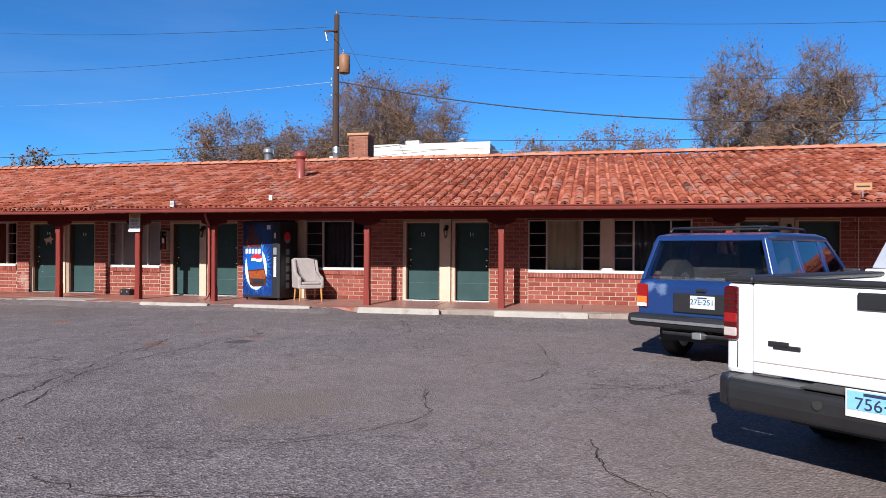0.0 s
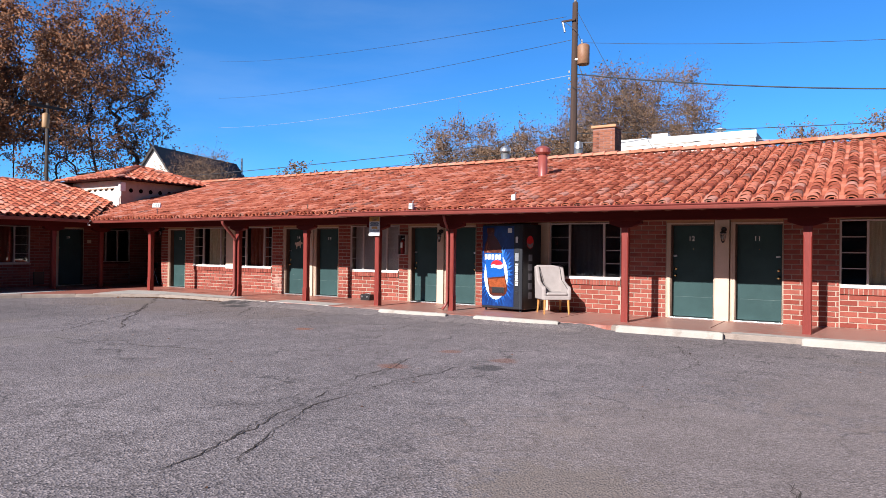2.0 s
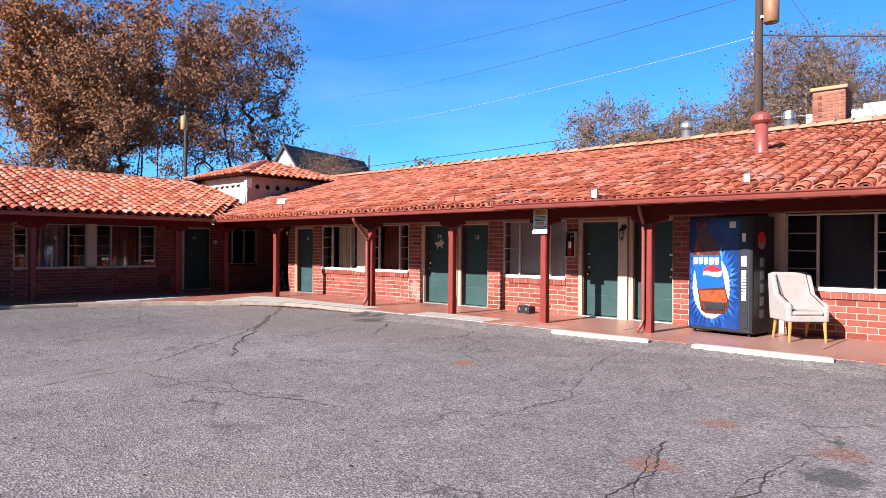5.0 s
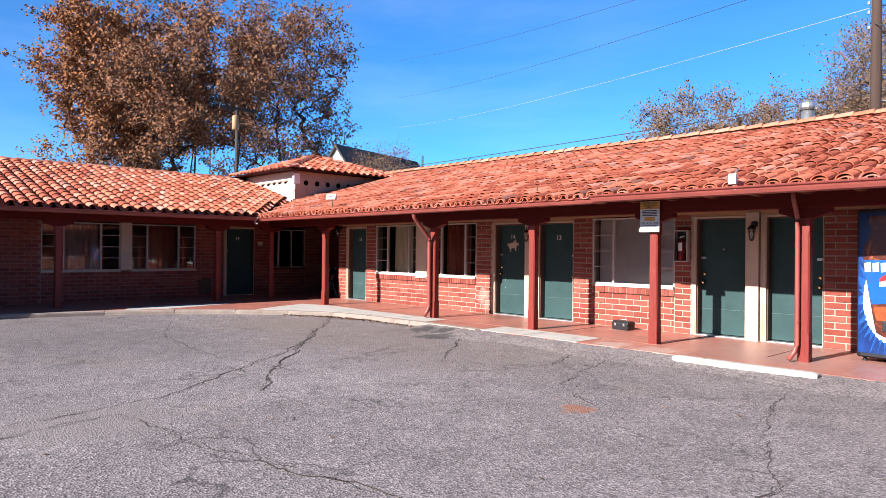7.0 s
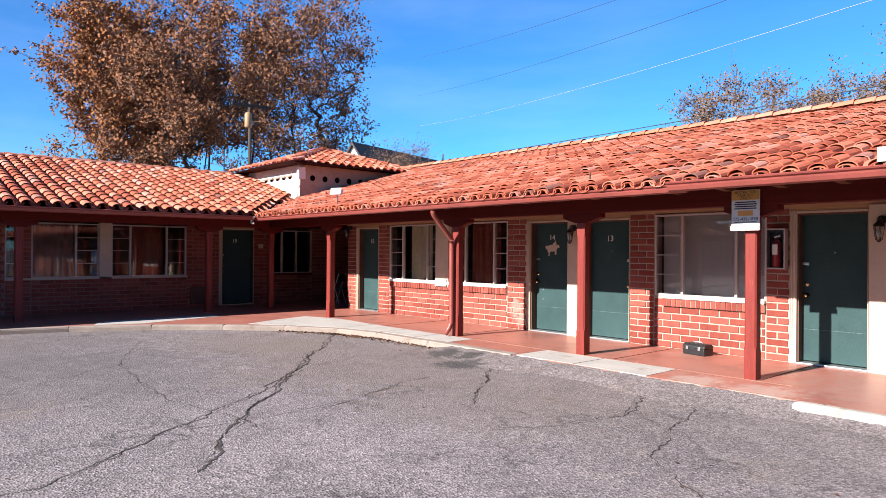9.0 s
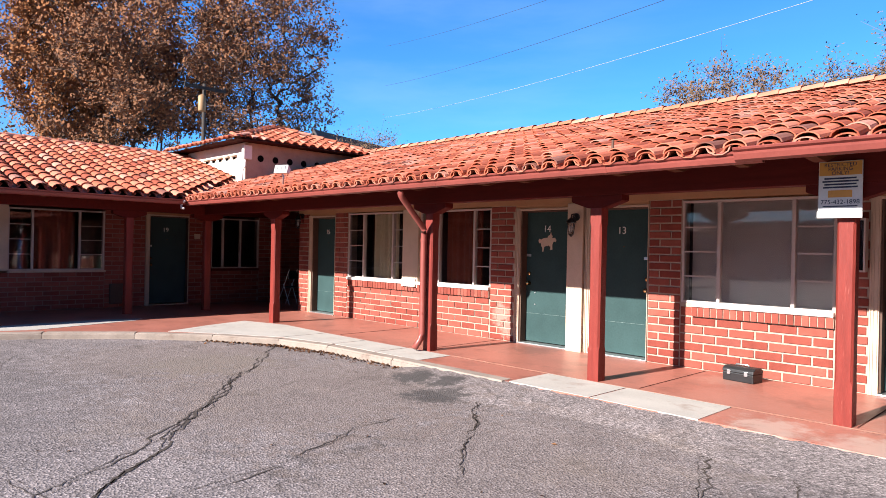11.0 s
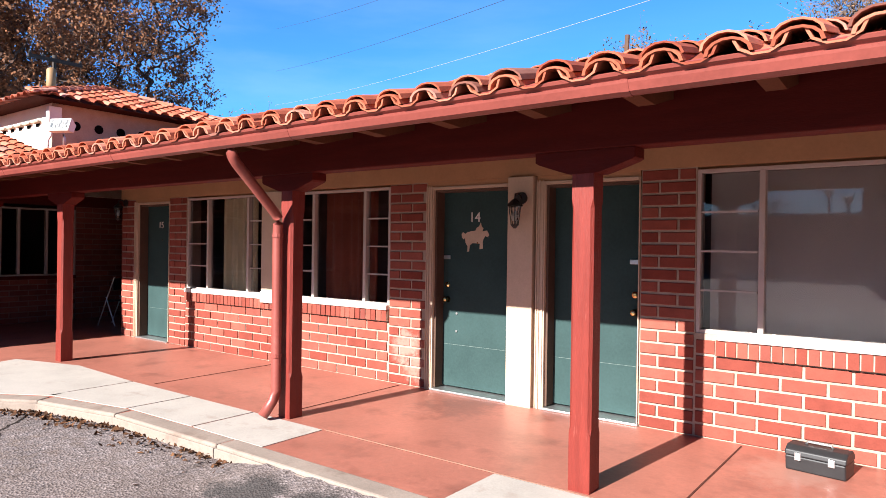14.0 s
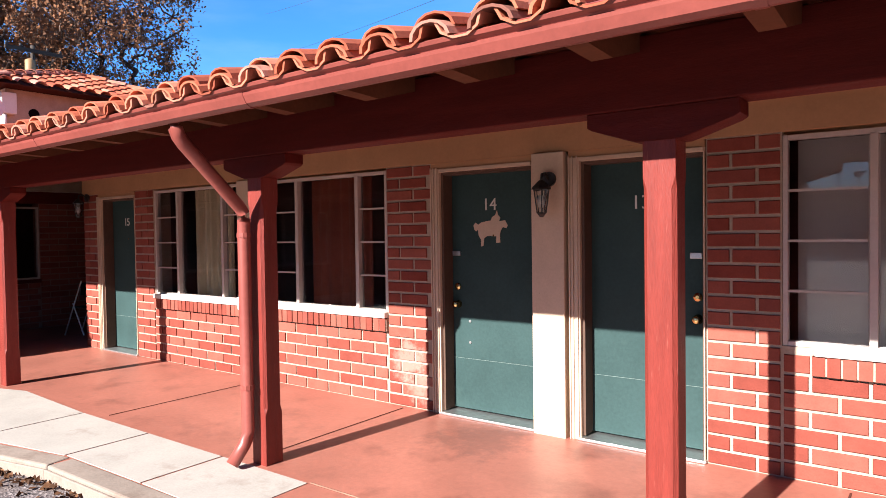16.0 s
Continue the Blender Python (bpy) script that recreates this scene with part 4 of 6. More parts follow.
# ---- buildings behind ----
def back_building():
    b = thing("white_building", None, "plain white commercial building with flat roof beyond the motel", "building")
    part("wall", Shape().box(-10.5, -4.45, 31.2, 40, 0, 6.55), STUCCO, b)
    part("parapet", Shape().box(-10.5, -4.42, 31.17, 31.199, 6.3, 6.6), WHITE, b)
    part("roof_hatch", Shape().box(-8.7, -8.0, 31.4, 32.0, 6.555, 6.8), WHITE, b, bevel=0.02)
    part("roof_vent", Shape().lathe([(0.12, 0), (0.12, 0.2), (0.22, 0.22), (0.22, 0.3), (0.05, 0.36)], (-5.9, 31.8, 6.555)), STEEL, b)


back_building()


def far_house():
    h = thing("gabled_house", pose(-51.2, 36.0, 0.0, 0, 0, 106) @ Matrix.Scale(0.78, 4), "white gabled house with dark shingle roof beyond the trees", "house")
    part("wall", Shape().prism([(-4, 0), (4, 0), (4, 7.3), (0, 12.6), (-4, 7.3)], "x", 0, 15.0), STUCCO, h)
    SHINGLE = mat("dark_shingles", (0.055, 0.05, 0.05), 0.9, 0.2, 2, 12, 0.3)
    for k in (-1, 1):
        pts = [(0, 12.62), (k * 4.7, 6.40), (k * 4.7, 6.65), (0, 12.95)]
        part("roof", Shape().prism(pts if k < 0 else pts[::-1], "x", -0.3, 15.4), SHINGLE, h, "dark shingle roof")
    part("vent_pipe", Shape().tube([(15.1, -1.0, 11.0), (15.1, -1.0, 13.6)], 0.14, 8), STEEL, h)


far_house()


def chimney():
    c = thing("chimney", None, "red brick chimney with a tan cement cap behind the ridge", "chimney")
    x0, x1, y0, y1 = -8.12, -7.40, 22.1, 22.8
    CHB = mat("chimney_brick", (0.3, 0.14, 0.08), 0.9, 0.12, 9, 60, 0.4, spread=((0, (0.20, 0.065, 0.036)), (0.5, (0.28, 0.105, 0.058)), (1, (0.23, 0.085, 0.05))))
    part("stack", Shape().box(x0 + 0.01, x1 - 0.01, y0 + 0.01, y1 - 0.01, 3.4, 5.47), DARKMORTAR, c)
    part("cap", Shape().box(x0 - 0.05, x1 + 0.05, y0 - 0.05, y1 + 0.05, 5.47, 5.56), TAN, c, "tan cement cap", bevel=0.02)
    me = Shape().box(0, 0.215, 0, 0.10, 0, 0.062).mesh("brick")
    me.materials.append(CHB)
    z, row = 3.9, 0
    while z < 5.40:
        for k in range(4):
            for face in range(2):
                ob = new("brick", me)
                ob.parent = c
                off = 0.0 if row % 2 else -0.11
                u = max(0.0, k * 0.235 + off + 0.0)
                if u > 0.55:
                    continue
                ob.matrix_basis = pose(x0 + u, y0, z) if face == 0 else pose(x1, y0 + u, z, 0, 0, 90)
        z, row = z + 0.076, row + 1


chimney()


def roof_vent(name, m, r, h, material, label, cap=1.6):
    v = thing(name, m, label, "roof vent")
    part("pipe", Shape().lathe([(r * 1.25, 0), (r, 0.08), (r, h)], n=16), material, v, smooth=True)
    part("cowl", Shape().lathe([(r * 1.2, h - 0.02), (r * cap, h + 0.03), (r * cap, h + 0.13), (r * 1.0, h + 0.19), (r * 0.3, h + 0.22)], n=16), material, v, smooth=False)


def roof_z(y):
    return EAVE_Z + (y - EAVE_Y) * SLOPE


roof_vent("roof_vent", pose(-8.06, 18.0, roof_z(18.0)), 0.125, 0.70, REDMETAL, "dark red metal vent standing in the roof tiles", 1.65)
roof_vent("roof_vent", pose(-11.35, 22.3, 3.6), 0.145, 1.36, STEEL, "galvanised metal flue with a round cowl", 1.35)
roof_vent("flue_pipe", pose(-8.75, 22.5, 3.6), 0.13, 1.35, STEEL, "galvanised flue beside the chimney", 1.1)


# ---- vehicles ----
def paint(name, col, rough=0.3):
    return mat(name, col, rough, 0.05, 3, 40, 0.0, coat=0.6)


RUBBER = mat("tyre_rubber", (0.022, 0.021, 0.021), 0.85, 0.2, 10, 80, 0.3)
TINT = glass_mat("tinted_glass", (0.34, 0.35, 0.36))
REDLENS = mat("red_lens", (0.26, 0.008, 0.008), 0.18, 0.08, 20, 90, 0.05, coat=0.5)
AMBER = mat("amber_lens", (0.62, 0.17, 0.03), 0.2, 0.08, 20, 90, 0.05, coat=0.5)
PLATEBLUE = mat("plate_blue", (0.22, 0.48, 0.72), 0.45, 0.12, 14, 60, 0.05)
PLATEPALE = mat("plate_pale_blue", (0.50, 0.58, 0.66), 0.45, 0.12, 14, 60, 0.05)
INK = mat("dark_ink", (0.02, 0.03, 0.07), 0.6, 0.05, 20, 60, 0.0)
CABIN = mat("grey_cabin_cloth", (0.05, 0.048, 0.046), 0.9, 0.15, 12, 80, 0.1)


def slab(pts, off):
    """A four-cornered panel given thickness by the offset."""
    off = Vector(off)
    return Shape().add([Vector(p) for p in pts] + [Vector(p) + off for p in pts], [(0, 1, 2, 3), (7, 6, 5, 4), (0, 4, 5, 1), (1, 5, 6, 2), (2, 6, 7, 3), (3, 7, 4, 0)])


def wheel(v, x, y, r, w):
    wh = part("wheel", Shape().tube([(x - w * 0.3, y, r), (x + w * 0.3, y, r)], r * 0.30, 16), STEEL, v)
    prof = [(-w / 2, r * 0.66), (-w / 2, r * 0.92), (-w * 0.38, r), (w * 0.38, r), (w / 2, r * 0.92), (w / 2, r * 0.66)]
    part("tyre", Shape().tube([(x + a + 1e-4 * i, y, r) for i, (a, _) in enumerate(prof)], [b for _, b in prof], 28, cap=False), RUBBER, wh, "black tyre")
    part("rim", Shape().tube([(x - w * 0.42, y, r), (x - w * 0.30, y, r), (x + w * 0.30, y, r), (x + w * 0.42, y, r)], [r * 0.67, r * 0.60, r * 0.60, r * 0.67], 20), STEEL, wh, "grey steel rim")


def number_plate(v, x, y, z, text, field=PLATEBLUE):
    pl = part("number_plate", Shape().box(x - 0.153, x + 0.153, y - 0.006, y, z - 0.077, z + 0.077), WHITE, v, "pale blue and white number plate", bevel=0.004)
    part("plate_field", Shape().box(x - 0.143, x + 0.143, y - 0.009, y - 0.0062, z - 0.035, z + 0.068), field, pl)
    t = part("plate_text", letters(text, 0.092, 0.001), INK, pl, "dark plate characters")
    t.location = (x, y - 0.011, z + 0.0)
    part("plate_title", Shape().box(x - 0.06, x + 0.06, y - 0.011, y - 0.0092, z + 0.046, z + 0.062), INK, pl)


def blue_wagon(m):
    v = thing("station_wagon", m, "dark blue boxy off-road wagon with faded paint, parked", "car")
    BLUE = mat("faded_blue_paint", (0.011, 0.035, 0.130), 0.28, 0.08, 2, 30, 0.0, coat=0.5, stain=((0.16, 0.22, 0.36), 3.2, 0.70, 0.76))
    smear(BLUE, (((1.30, 8.52, 0.94), 0.10, (0.22, 0.30, 0.44), 0.5), ((1.16, 8.61, 0.965), 0.09, (0.22, 0.30, 0.44), 0.5), ((1.02, 8.71, 0.95), 0.08, (0.22, 0.30, 0.44), 0.5), ((2.24, 7.88, 0.93), 0.11, (0.30, 0.38, 0.52), 0.65), ((2.30, 7.84, 0.80), 0.09, (0.26, 0.34, 0.48), 0.6), ((2.20, 7.91, 0.68), 0.10, (0.26, 0.34, 0.48), 0.55)))
    W, belt, roof = 0.86, 1.06, 1.60
    prof = [(0.02, 0.46), (0.02, 1.0), (0.08, belt), (2.95, belt), (3.05, 1.02), (4.12, 0.95), (4.2, 0.85), (4.2, 0.50), (3.75, 0.42), (3.72, 0.60), (3.55, 0.76), (3.15, 0.76), (2.97, 0.60), (2.93, 0.40), (1.28, 0.40), (1.24, 0.60), (1.06, 0.76), (0.66, 0.76), (0.48, 0.60), (0.44, 0.44)]
    body = part("body", Shape().prism(prof, "x", -W, W), BLUE, v, "faded dark blue body", bevel=0.03)
    def side_x(z):
        return W - 0.02 - (z - belt) * 0.30
    part("roof_panel", Shape().prism([(0.16, roof - 0.05), (0.20, roof + 0.02), (0.5, roof + 0.055), (1.9, roof + 0.055), (2.25, roof + 0.02), (2.30, roof - 0.05)], "x", -0.70, 0.70), BLUE, v, bevel=0.03)
    for s in (-1, 1):
        xb, xt = s * side_x(belt), s * side_x(roof - 0.03)
        for y0, y1, t0, t1 in ((0.05, 0.26, 0.16, 0.34), (1.02, 1.12, 1.02, 1.12), (1.92, 2.02, 1.86, 1.96), (2.82, 2.92, 2.2, 2.3)):
            part("pillar", slab([(xb, y0, belt - 0.01), (xb, y1, belt - 0.01), (xt, t1, roof - 0.02), (xt, t0, roof - 0.02)], (-s * 0.05, 0, 0)), BLUE, v, bevel=0.008)
        for y0, y1, t0, t1 in ((0.26, 1.02, 0.34, 1.02), (1.12, 1.92, 1.12, 1.86), (2.02, 2.82, 1.96, 2.2)):
            g = part("side_window", slab([(xb - s * 0.012, y0, belt), (xb - s * 0.012, y1, belt), (xt - s * 0.012, t1, roof - 0.03), (xt - s * 0.012, t0, roof - 0.03)], (-s * 0.006, 0, 0)), TINT, v, "dark tinted side window")
            g.visible_shadow = False
        part("belt_moulding", Shape().box(s * W - 0.012, s * W + 0.012, 0.3, 3.9, 0.74, 0.79), BLACK, v, bevel=0.006)
        part("tail_lamp", Shape().box(s * 0.79 - 0.07, s * 0.79 + 0.075, -0.012, 0.10, 0.70, 1.0), REDLENS, v, "red and amber tail lamp", bevel=0.012)
        part("turn_lens", Shape().box(s * 0.79 - 0.066, s * 0.79 + 0.071, -0.016, 0.02, 0.76, 0.84), AMBER, v, "amber turn lens")
        part("reverse_lens", Shape().box(s * 0.79 - 0.066, s * 0.79 + 0.071, -0.016, 0.02, 0.71, 0.755), WHITE, v, "white reversing lens")
        part("mirror", Shape().box(s * 0.90 - 0.10, s * 0.90 + 0.12, 2.55, 2.66, 1.05, 1.20), BLACK, v, "black door mirror", bevel=0.02)
        for y in (1.2, 2.1):
            part("door_handle", Shape().box(s * (W + 0.008) - 0.014, s * (W + 0.008) + 0.014, y, y + 0.17, 0.93, 0.965), BLACK, v)
        for y in (1.07, 1.97, 2.9):
            part("door_gap", Shape().box(s * W - 0.004, s * W + 0.004, y - 0.005, y + 0.005, 0.48, belt - 0.03), BLACK, v)
        part("roof_rail", Shape().tube([(s * 0.56, 0.30, roof + 0.06), (s * 0.56, 0.38, roof + 0.115), (s * 0.56, 1.0, roof + 0.125), (s * 0.56, 1.75, roof + 0.115), (s * 0.56, 1.85, roof + 0.06)], 0.016, 8), BLACK, v, "black roof rail", smooth=True)
    for y in (0.55, 1.5):
        part("cross_bar", Shape().box(-0.57, 0.57, y - 0.025, y + 0.025, roof + 0.115, roof + 0.14), BLACK, v, bevel=0.008)
    g = part("rear_window", slab([(-0.72, 0.055, belt + 0.04), (0.72, 0.055, belt + 0.04), (0.62, 0.165, roof - 0.05), (-0.62, 0.165, roof - 0.05)], (0, 0.006, 0)), TINT, v, "dark rear window")
    g.visible_shadow = False
    part("windscreen", slab([(-0.72, 2.93, belt), (0.72, 2.93, belt), (0.62, 2.3, roof - 0.03), (-0.62, 2.3, roof - 0.03)], (0, -0.006, 0)), TINT, v, "windscreen").visible_shadow = False
    part("wiper", Shape().tube([(0.02, 0.03, belt + 0.03), (0.12, 0.035, belt + 0.09), (0.42, 0.05, belt + 0.12)], 0.010, 6), BLACK, v)
    part("plate_recess", Shape().box(-0.36, 0.40, -0.006, 0.03, 0.66, 0.90), BLACK, v, "black plate surround", bevel=0.01)
    number_plate(v, 0.02, -0.007, 0.80, "27E·251", PLATEPALE)
    part("bumper", Shape().prism([(-0.13, 0.50), (-0.15, 0.56), (-0.12, 0.62), (0.10, 0.62), (0.10, 0.46), (-0.08, 0.46)], "x", -0.92, 0.92), BLACK, v, "black rubber bumper", bevel=0.025)
    part("bumper_strip", Shape().box(-0.86, 0.86, -0.158, -0.14, 0.53, 0.565), STEEL, v)
    part("tow_hitch", Shape().box(-0.06, 0.06, -0.12, 0.2, 0.36, 0.44), STEEL, v, bevel=0.01)
    part("tow_bar", Shape().tube([(-0.5, 0.02, 0.40), (0.5, 0.02, 0.40)], 0.03, 10), BLACK, v)
    part("latch", Shape().box(-0.06, 0.06, -0.01, 0.03, 0.925, 0.96), BLACK, v, bevel=0.008)
    part("cabin_floor", Shape().box(-0.78, 0.78, 0.15, 2.9, 0.50, 0.62), CABIN, v)
    for x in (-0.38, 0.38):
        part("seat", Shape().prism([(1.3, 0.7), (1.8, 0.7), (1.82, 0.85), (1.5, 0.87), (1.38, 1.38), (1.26, 1.38)], "x", x - 0.26, x + 0.26), CABIN, v, "dark cloth seat", bevel=0.04)
    part("rear_bench", Shape().prism([(0.72, 0.7), (1.1, 0.7), (1.1, 0.85), (0.9, 0.87), (0.80, 1.22), (0.70, 1.22)], "x", -0.6, 0.6), CABIN, v, bevel=0.04)
    sp = part("spare_wheel", Shape().tube([(-0.60, 0.42, 0.98), (-0.42, 0.42, 0.98)], 0.17, 16), STEEL, v, "spare wheel behind the glass")
    part("spare_tyre", Shape().tube([(-0.61, 0.42, 0.98), (-0.60, 0.42, 0.98), (-0.43, 0.42, 0.98), (-0.42, 0.42, 0.98)], [0.24, 0.33, 0.33, 0.24], 24), RUBBER, sp)
    for y in (0.87, 3.35):
        for s in (-1, 1):
            wheel(v, s * 0.74, y, 0.34, 0.21)
    part("underbody", Shape().box(-0.62, 0.62, 0.2, 4.0, 0.28, 0.44), BLACK, v)


blue_wagon(pose(1.74, 8.22, 0, 0, 0, -34))


DEEPLENS = mat("deep_red_lens", (0.070, 0.002, 0.003), 0.15, 0.2, 8, 40, 0.1, coat=0.6)


def white_pickup(m):
    v = thing("pickup_truck", m, "white full-size pickup truck with black bumper and bed rails, parked", "truck")
    WP = paint("white_car_paint", (0.78, 0.78, 0.78), 0.25)
    W = 0.98
    side = [(0.0, 0.62), (0.0, 1.22), (2.15, 1.22), (2.15, 0.5), (1.75, 0.5), (1.72, 0.72), (1.5, 0.90), (1.1, 0.90), (0.88, 0.72), (0.85, 0.56)]
    for s in (-1, 1):
        part("bed_side", Shape().prism(side, "x", s * 0.80, s * W), WP, v, "white bed side", bevel=0.03)
        part("bed_rail_cap", Shape().box(s * 0.79 if s > 0 else -W - 0.012, W + 0.012 if s > 0 else -0.79, -0.02, 2.15, 1.222, 1.262), BLACK, v, "black plastic rail cap", bevel=0.015)
        part("tail_lamp", Shape().box(s * 0.94 - 0.048, s * 0.94 + 0.048, -0.03, 0.09, 0.84, 1.195), DEEPLENS, v, "tall red tail lamp", bevel=0.015)
        part("brake_lens", Shape().box(s * 0.94 - 0.044, s * 0.94 + 0.044, -0.034, 0.05, 0.955, 1.02), REDLENS, v, "bright red brake lens", bevel=0.008)
        for z in (1.065, 1.11, 1.155):
            part("lens_rib", Shape().box(s * 0.94 - 0.046, s * 0.94 + 0.046, -0.033, 0.04, z - 0.002, z + 0.002), BLACK, v)
        part("reverse_lens", Shape().box(s * 0.94 - 0.044, s * 0.94 + 0.044, -0.034, 0.05, 0.865, 0.925), ALU, v, "pale reversing lens", bevel=0.008)
        part("body_seam", Shape().box(s * 0.90 - 0.003, s * 0.90 + 0.003, -0.004, 0.02, 0.66, 0.835), BLACK, v)
        part("mirror", Shape().box(s * 1.10 - 0.12, s * 1.10 + 0.12, 3.35, 3.47, 1.2, 1.42), BLACK, v, "black door mirror", bevel=0.03)
        part("cab_side", Shape().prism([(2.2, 0.5), (2.2, 1.28), (3.75, 1.28), (5.3, 1.16), (5.45, 1.0), (5.45, 0.55), (5.1, 0.5), (5.05, 0.72), (4.85, 0.9), (4.45, 0.9), (4.25, 0.72), (4.2, 0.45), (2.3, 0.45)], "x", s * 0.93, s * 0.97), WP, v, bevel=0.015)
        part("side_window", slab([(s * 0.955, 2.40, 1.31), (s * 0.955, 3.62, 1.31), (s * 0.80, 3.08, 1.74), (s * 0.80, 2.52, 1.74)], (s * 0.008, 0, 0.003)), TINT, v, "dark side window")
        part("cab_pillar", slab([(s * 0.80, 2.20, 1.282), (s * 0.965, 2.34, 1.282), (s * 0.80, 2.50, 1.76), (s * 0.66, 2.40, 1.76)], (0, 0.05, 0)), WP, v, "white rear corner pillar", bevel=0.012)
        part("screen_pillar", slab([(s * 0.93, 3.66, 1.282), (s * 0.93, 3.74, 1.282), (s * 0.77, 3.16, 1.76), (s * 0.77, 3.08, 1.76)], (-s * 0.05, 0, 0)), WP, v)
    part("tailgate", Shape().prism([(-0.012, 0.64), (-0.016, 1.15), (-0.005, 1.219), (0.06, 1.219), (0.06, 0.64)], "x", -0.795, 0.795), WP, v, "white steel tailgate", bevel=0.012)
    part("tailgate_cap", Shape().box(-0.795, 0.795, -0.025, 0.07, 1.221, 1.26), BLACK, v, "black tailgate cap", bevel=0.015)
    part("tailgate_handle", Shape().box(-0.17, 0.17, -0.034, -0.017, 1.095, 1.195), BLACK, v, "black tailgate handle", bevel=0.04)
    part("model_badge", Shape().box(-0.66, -0.49, -0.022, -0.013, 0.81, 0.84).box(-0.69, -0.56, -0.022, -0.014, 0.825, 0.86), BLACK, v, "small black badge", bevel=0.004)
    part("tailgate_crease", Shape().box(-0.78, 0.78, -0.0185, -0.0135, 0.716, 0.721), ALU, v, "pressed line across the tailgate")
    part("bumper_step", Shape().box(-0.40, 0.40, -0.222, -0.02, 0.6305, 0.640), RUBBER, v, "ribbed rubber step pad", bevel=0.004)
    part("bed_floor", Shape().box(-0.8, 0.8, 0.06, 2.15, 0.66, 0.72), WP, v)
    part("bumper", Shape().prism([(-0.19, 0.42), (-0.22, 0.50), (-0.225, 0.585), (-0.20, 0.625), (0.02, 0.63), (0.05, 0.42)], "x", -0.86, 0.86), BLACK, v, "black step bumper", bevel=0.03)
    for s in (-1, 1):
        part("bumper_end", Shape().prism([(s * 0.861, -0.195), (s * 0.94, -0.15), (s * 0.995, -0.04), (s * 0.995, 0.14), (s * 0.861, 0.14)], "z", 0.435, 0.62), BLACK, v, bevel=0.02)
    part("tow_ball_hole", Shape().tube([(-0.30, -0.235, 0.55), (-0.30, -0.20, 0.55)], 0.028, 14), RUBBER, v)
    number_plate(v, 0.0, -0.226, 0.60, "756·9")
    part("cab_shell", Shape().prism([(2.2, 0.5), (2.2, 1.28), (3.75, 1.275), (5.3, 1.17), (5.45, 1.0), (5.45, 0.55)], "x", -0.92, 0.92), WP, v, bevel=0.03)
    part("cab_roof", Shape().prism([(2.38, 1.755), (2.44, 1.80), (2.8, 1.82), (3.08, 1.80), (3.16, 1.755)], "x", -0.78, 0.78), WP, v, bevel=0.03)
    part("cab_window", slab([(-0.80, 2.21, 1.30), (0.80, 2.21, 1.30), (0.66, 2.41, 1.75), (-0.66, 2.41, 1.75)], (0, 0.012, 0)), TINT, v, "dark rear cab window")
    part("windscreen", slab([(-0.88, 3.72, 1.285), (0.88, 3.72, 1.285), (0.72, 3.12, 1.75), (-0.72, 3.12, 1.75)], (0, -0.012, 0)), TINT, v, "windscreen")
    part("cab_bench", Shape().prism([(2.45, 1.28), (2.85, 1.28), (2.60, 1.62), (2.50, 1.62)], "x", -0.7, 0.7), CABIN, v, "dark bench seat", bevel=0.03)
    for y in (1.3, 4.65):
        for s in (-1, 1):
            wheel(v, s * 0.82, y, 0.37, 0.25)
    part("underbody", Shape().box(-0.6, 0.6, 0.1, 5.2, 0.34, 0.52), BLACK, v)


white_pickup(pose(2.10, 3.81, 0, 0, 0, -40))


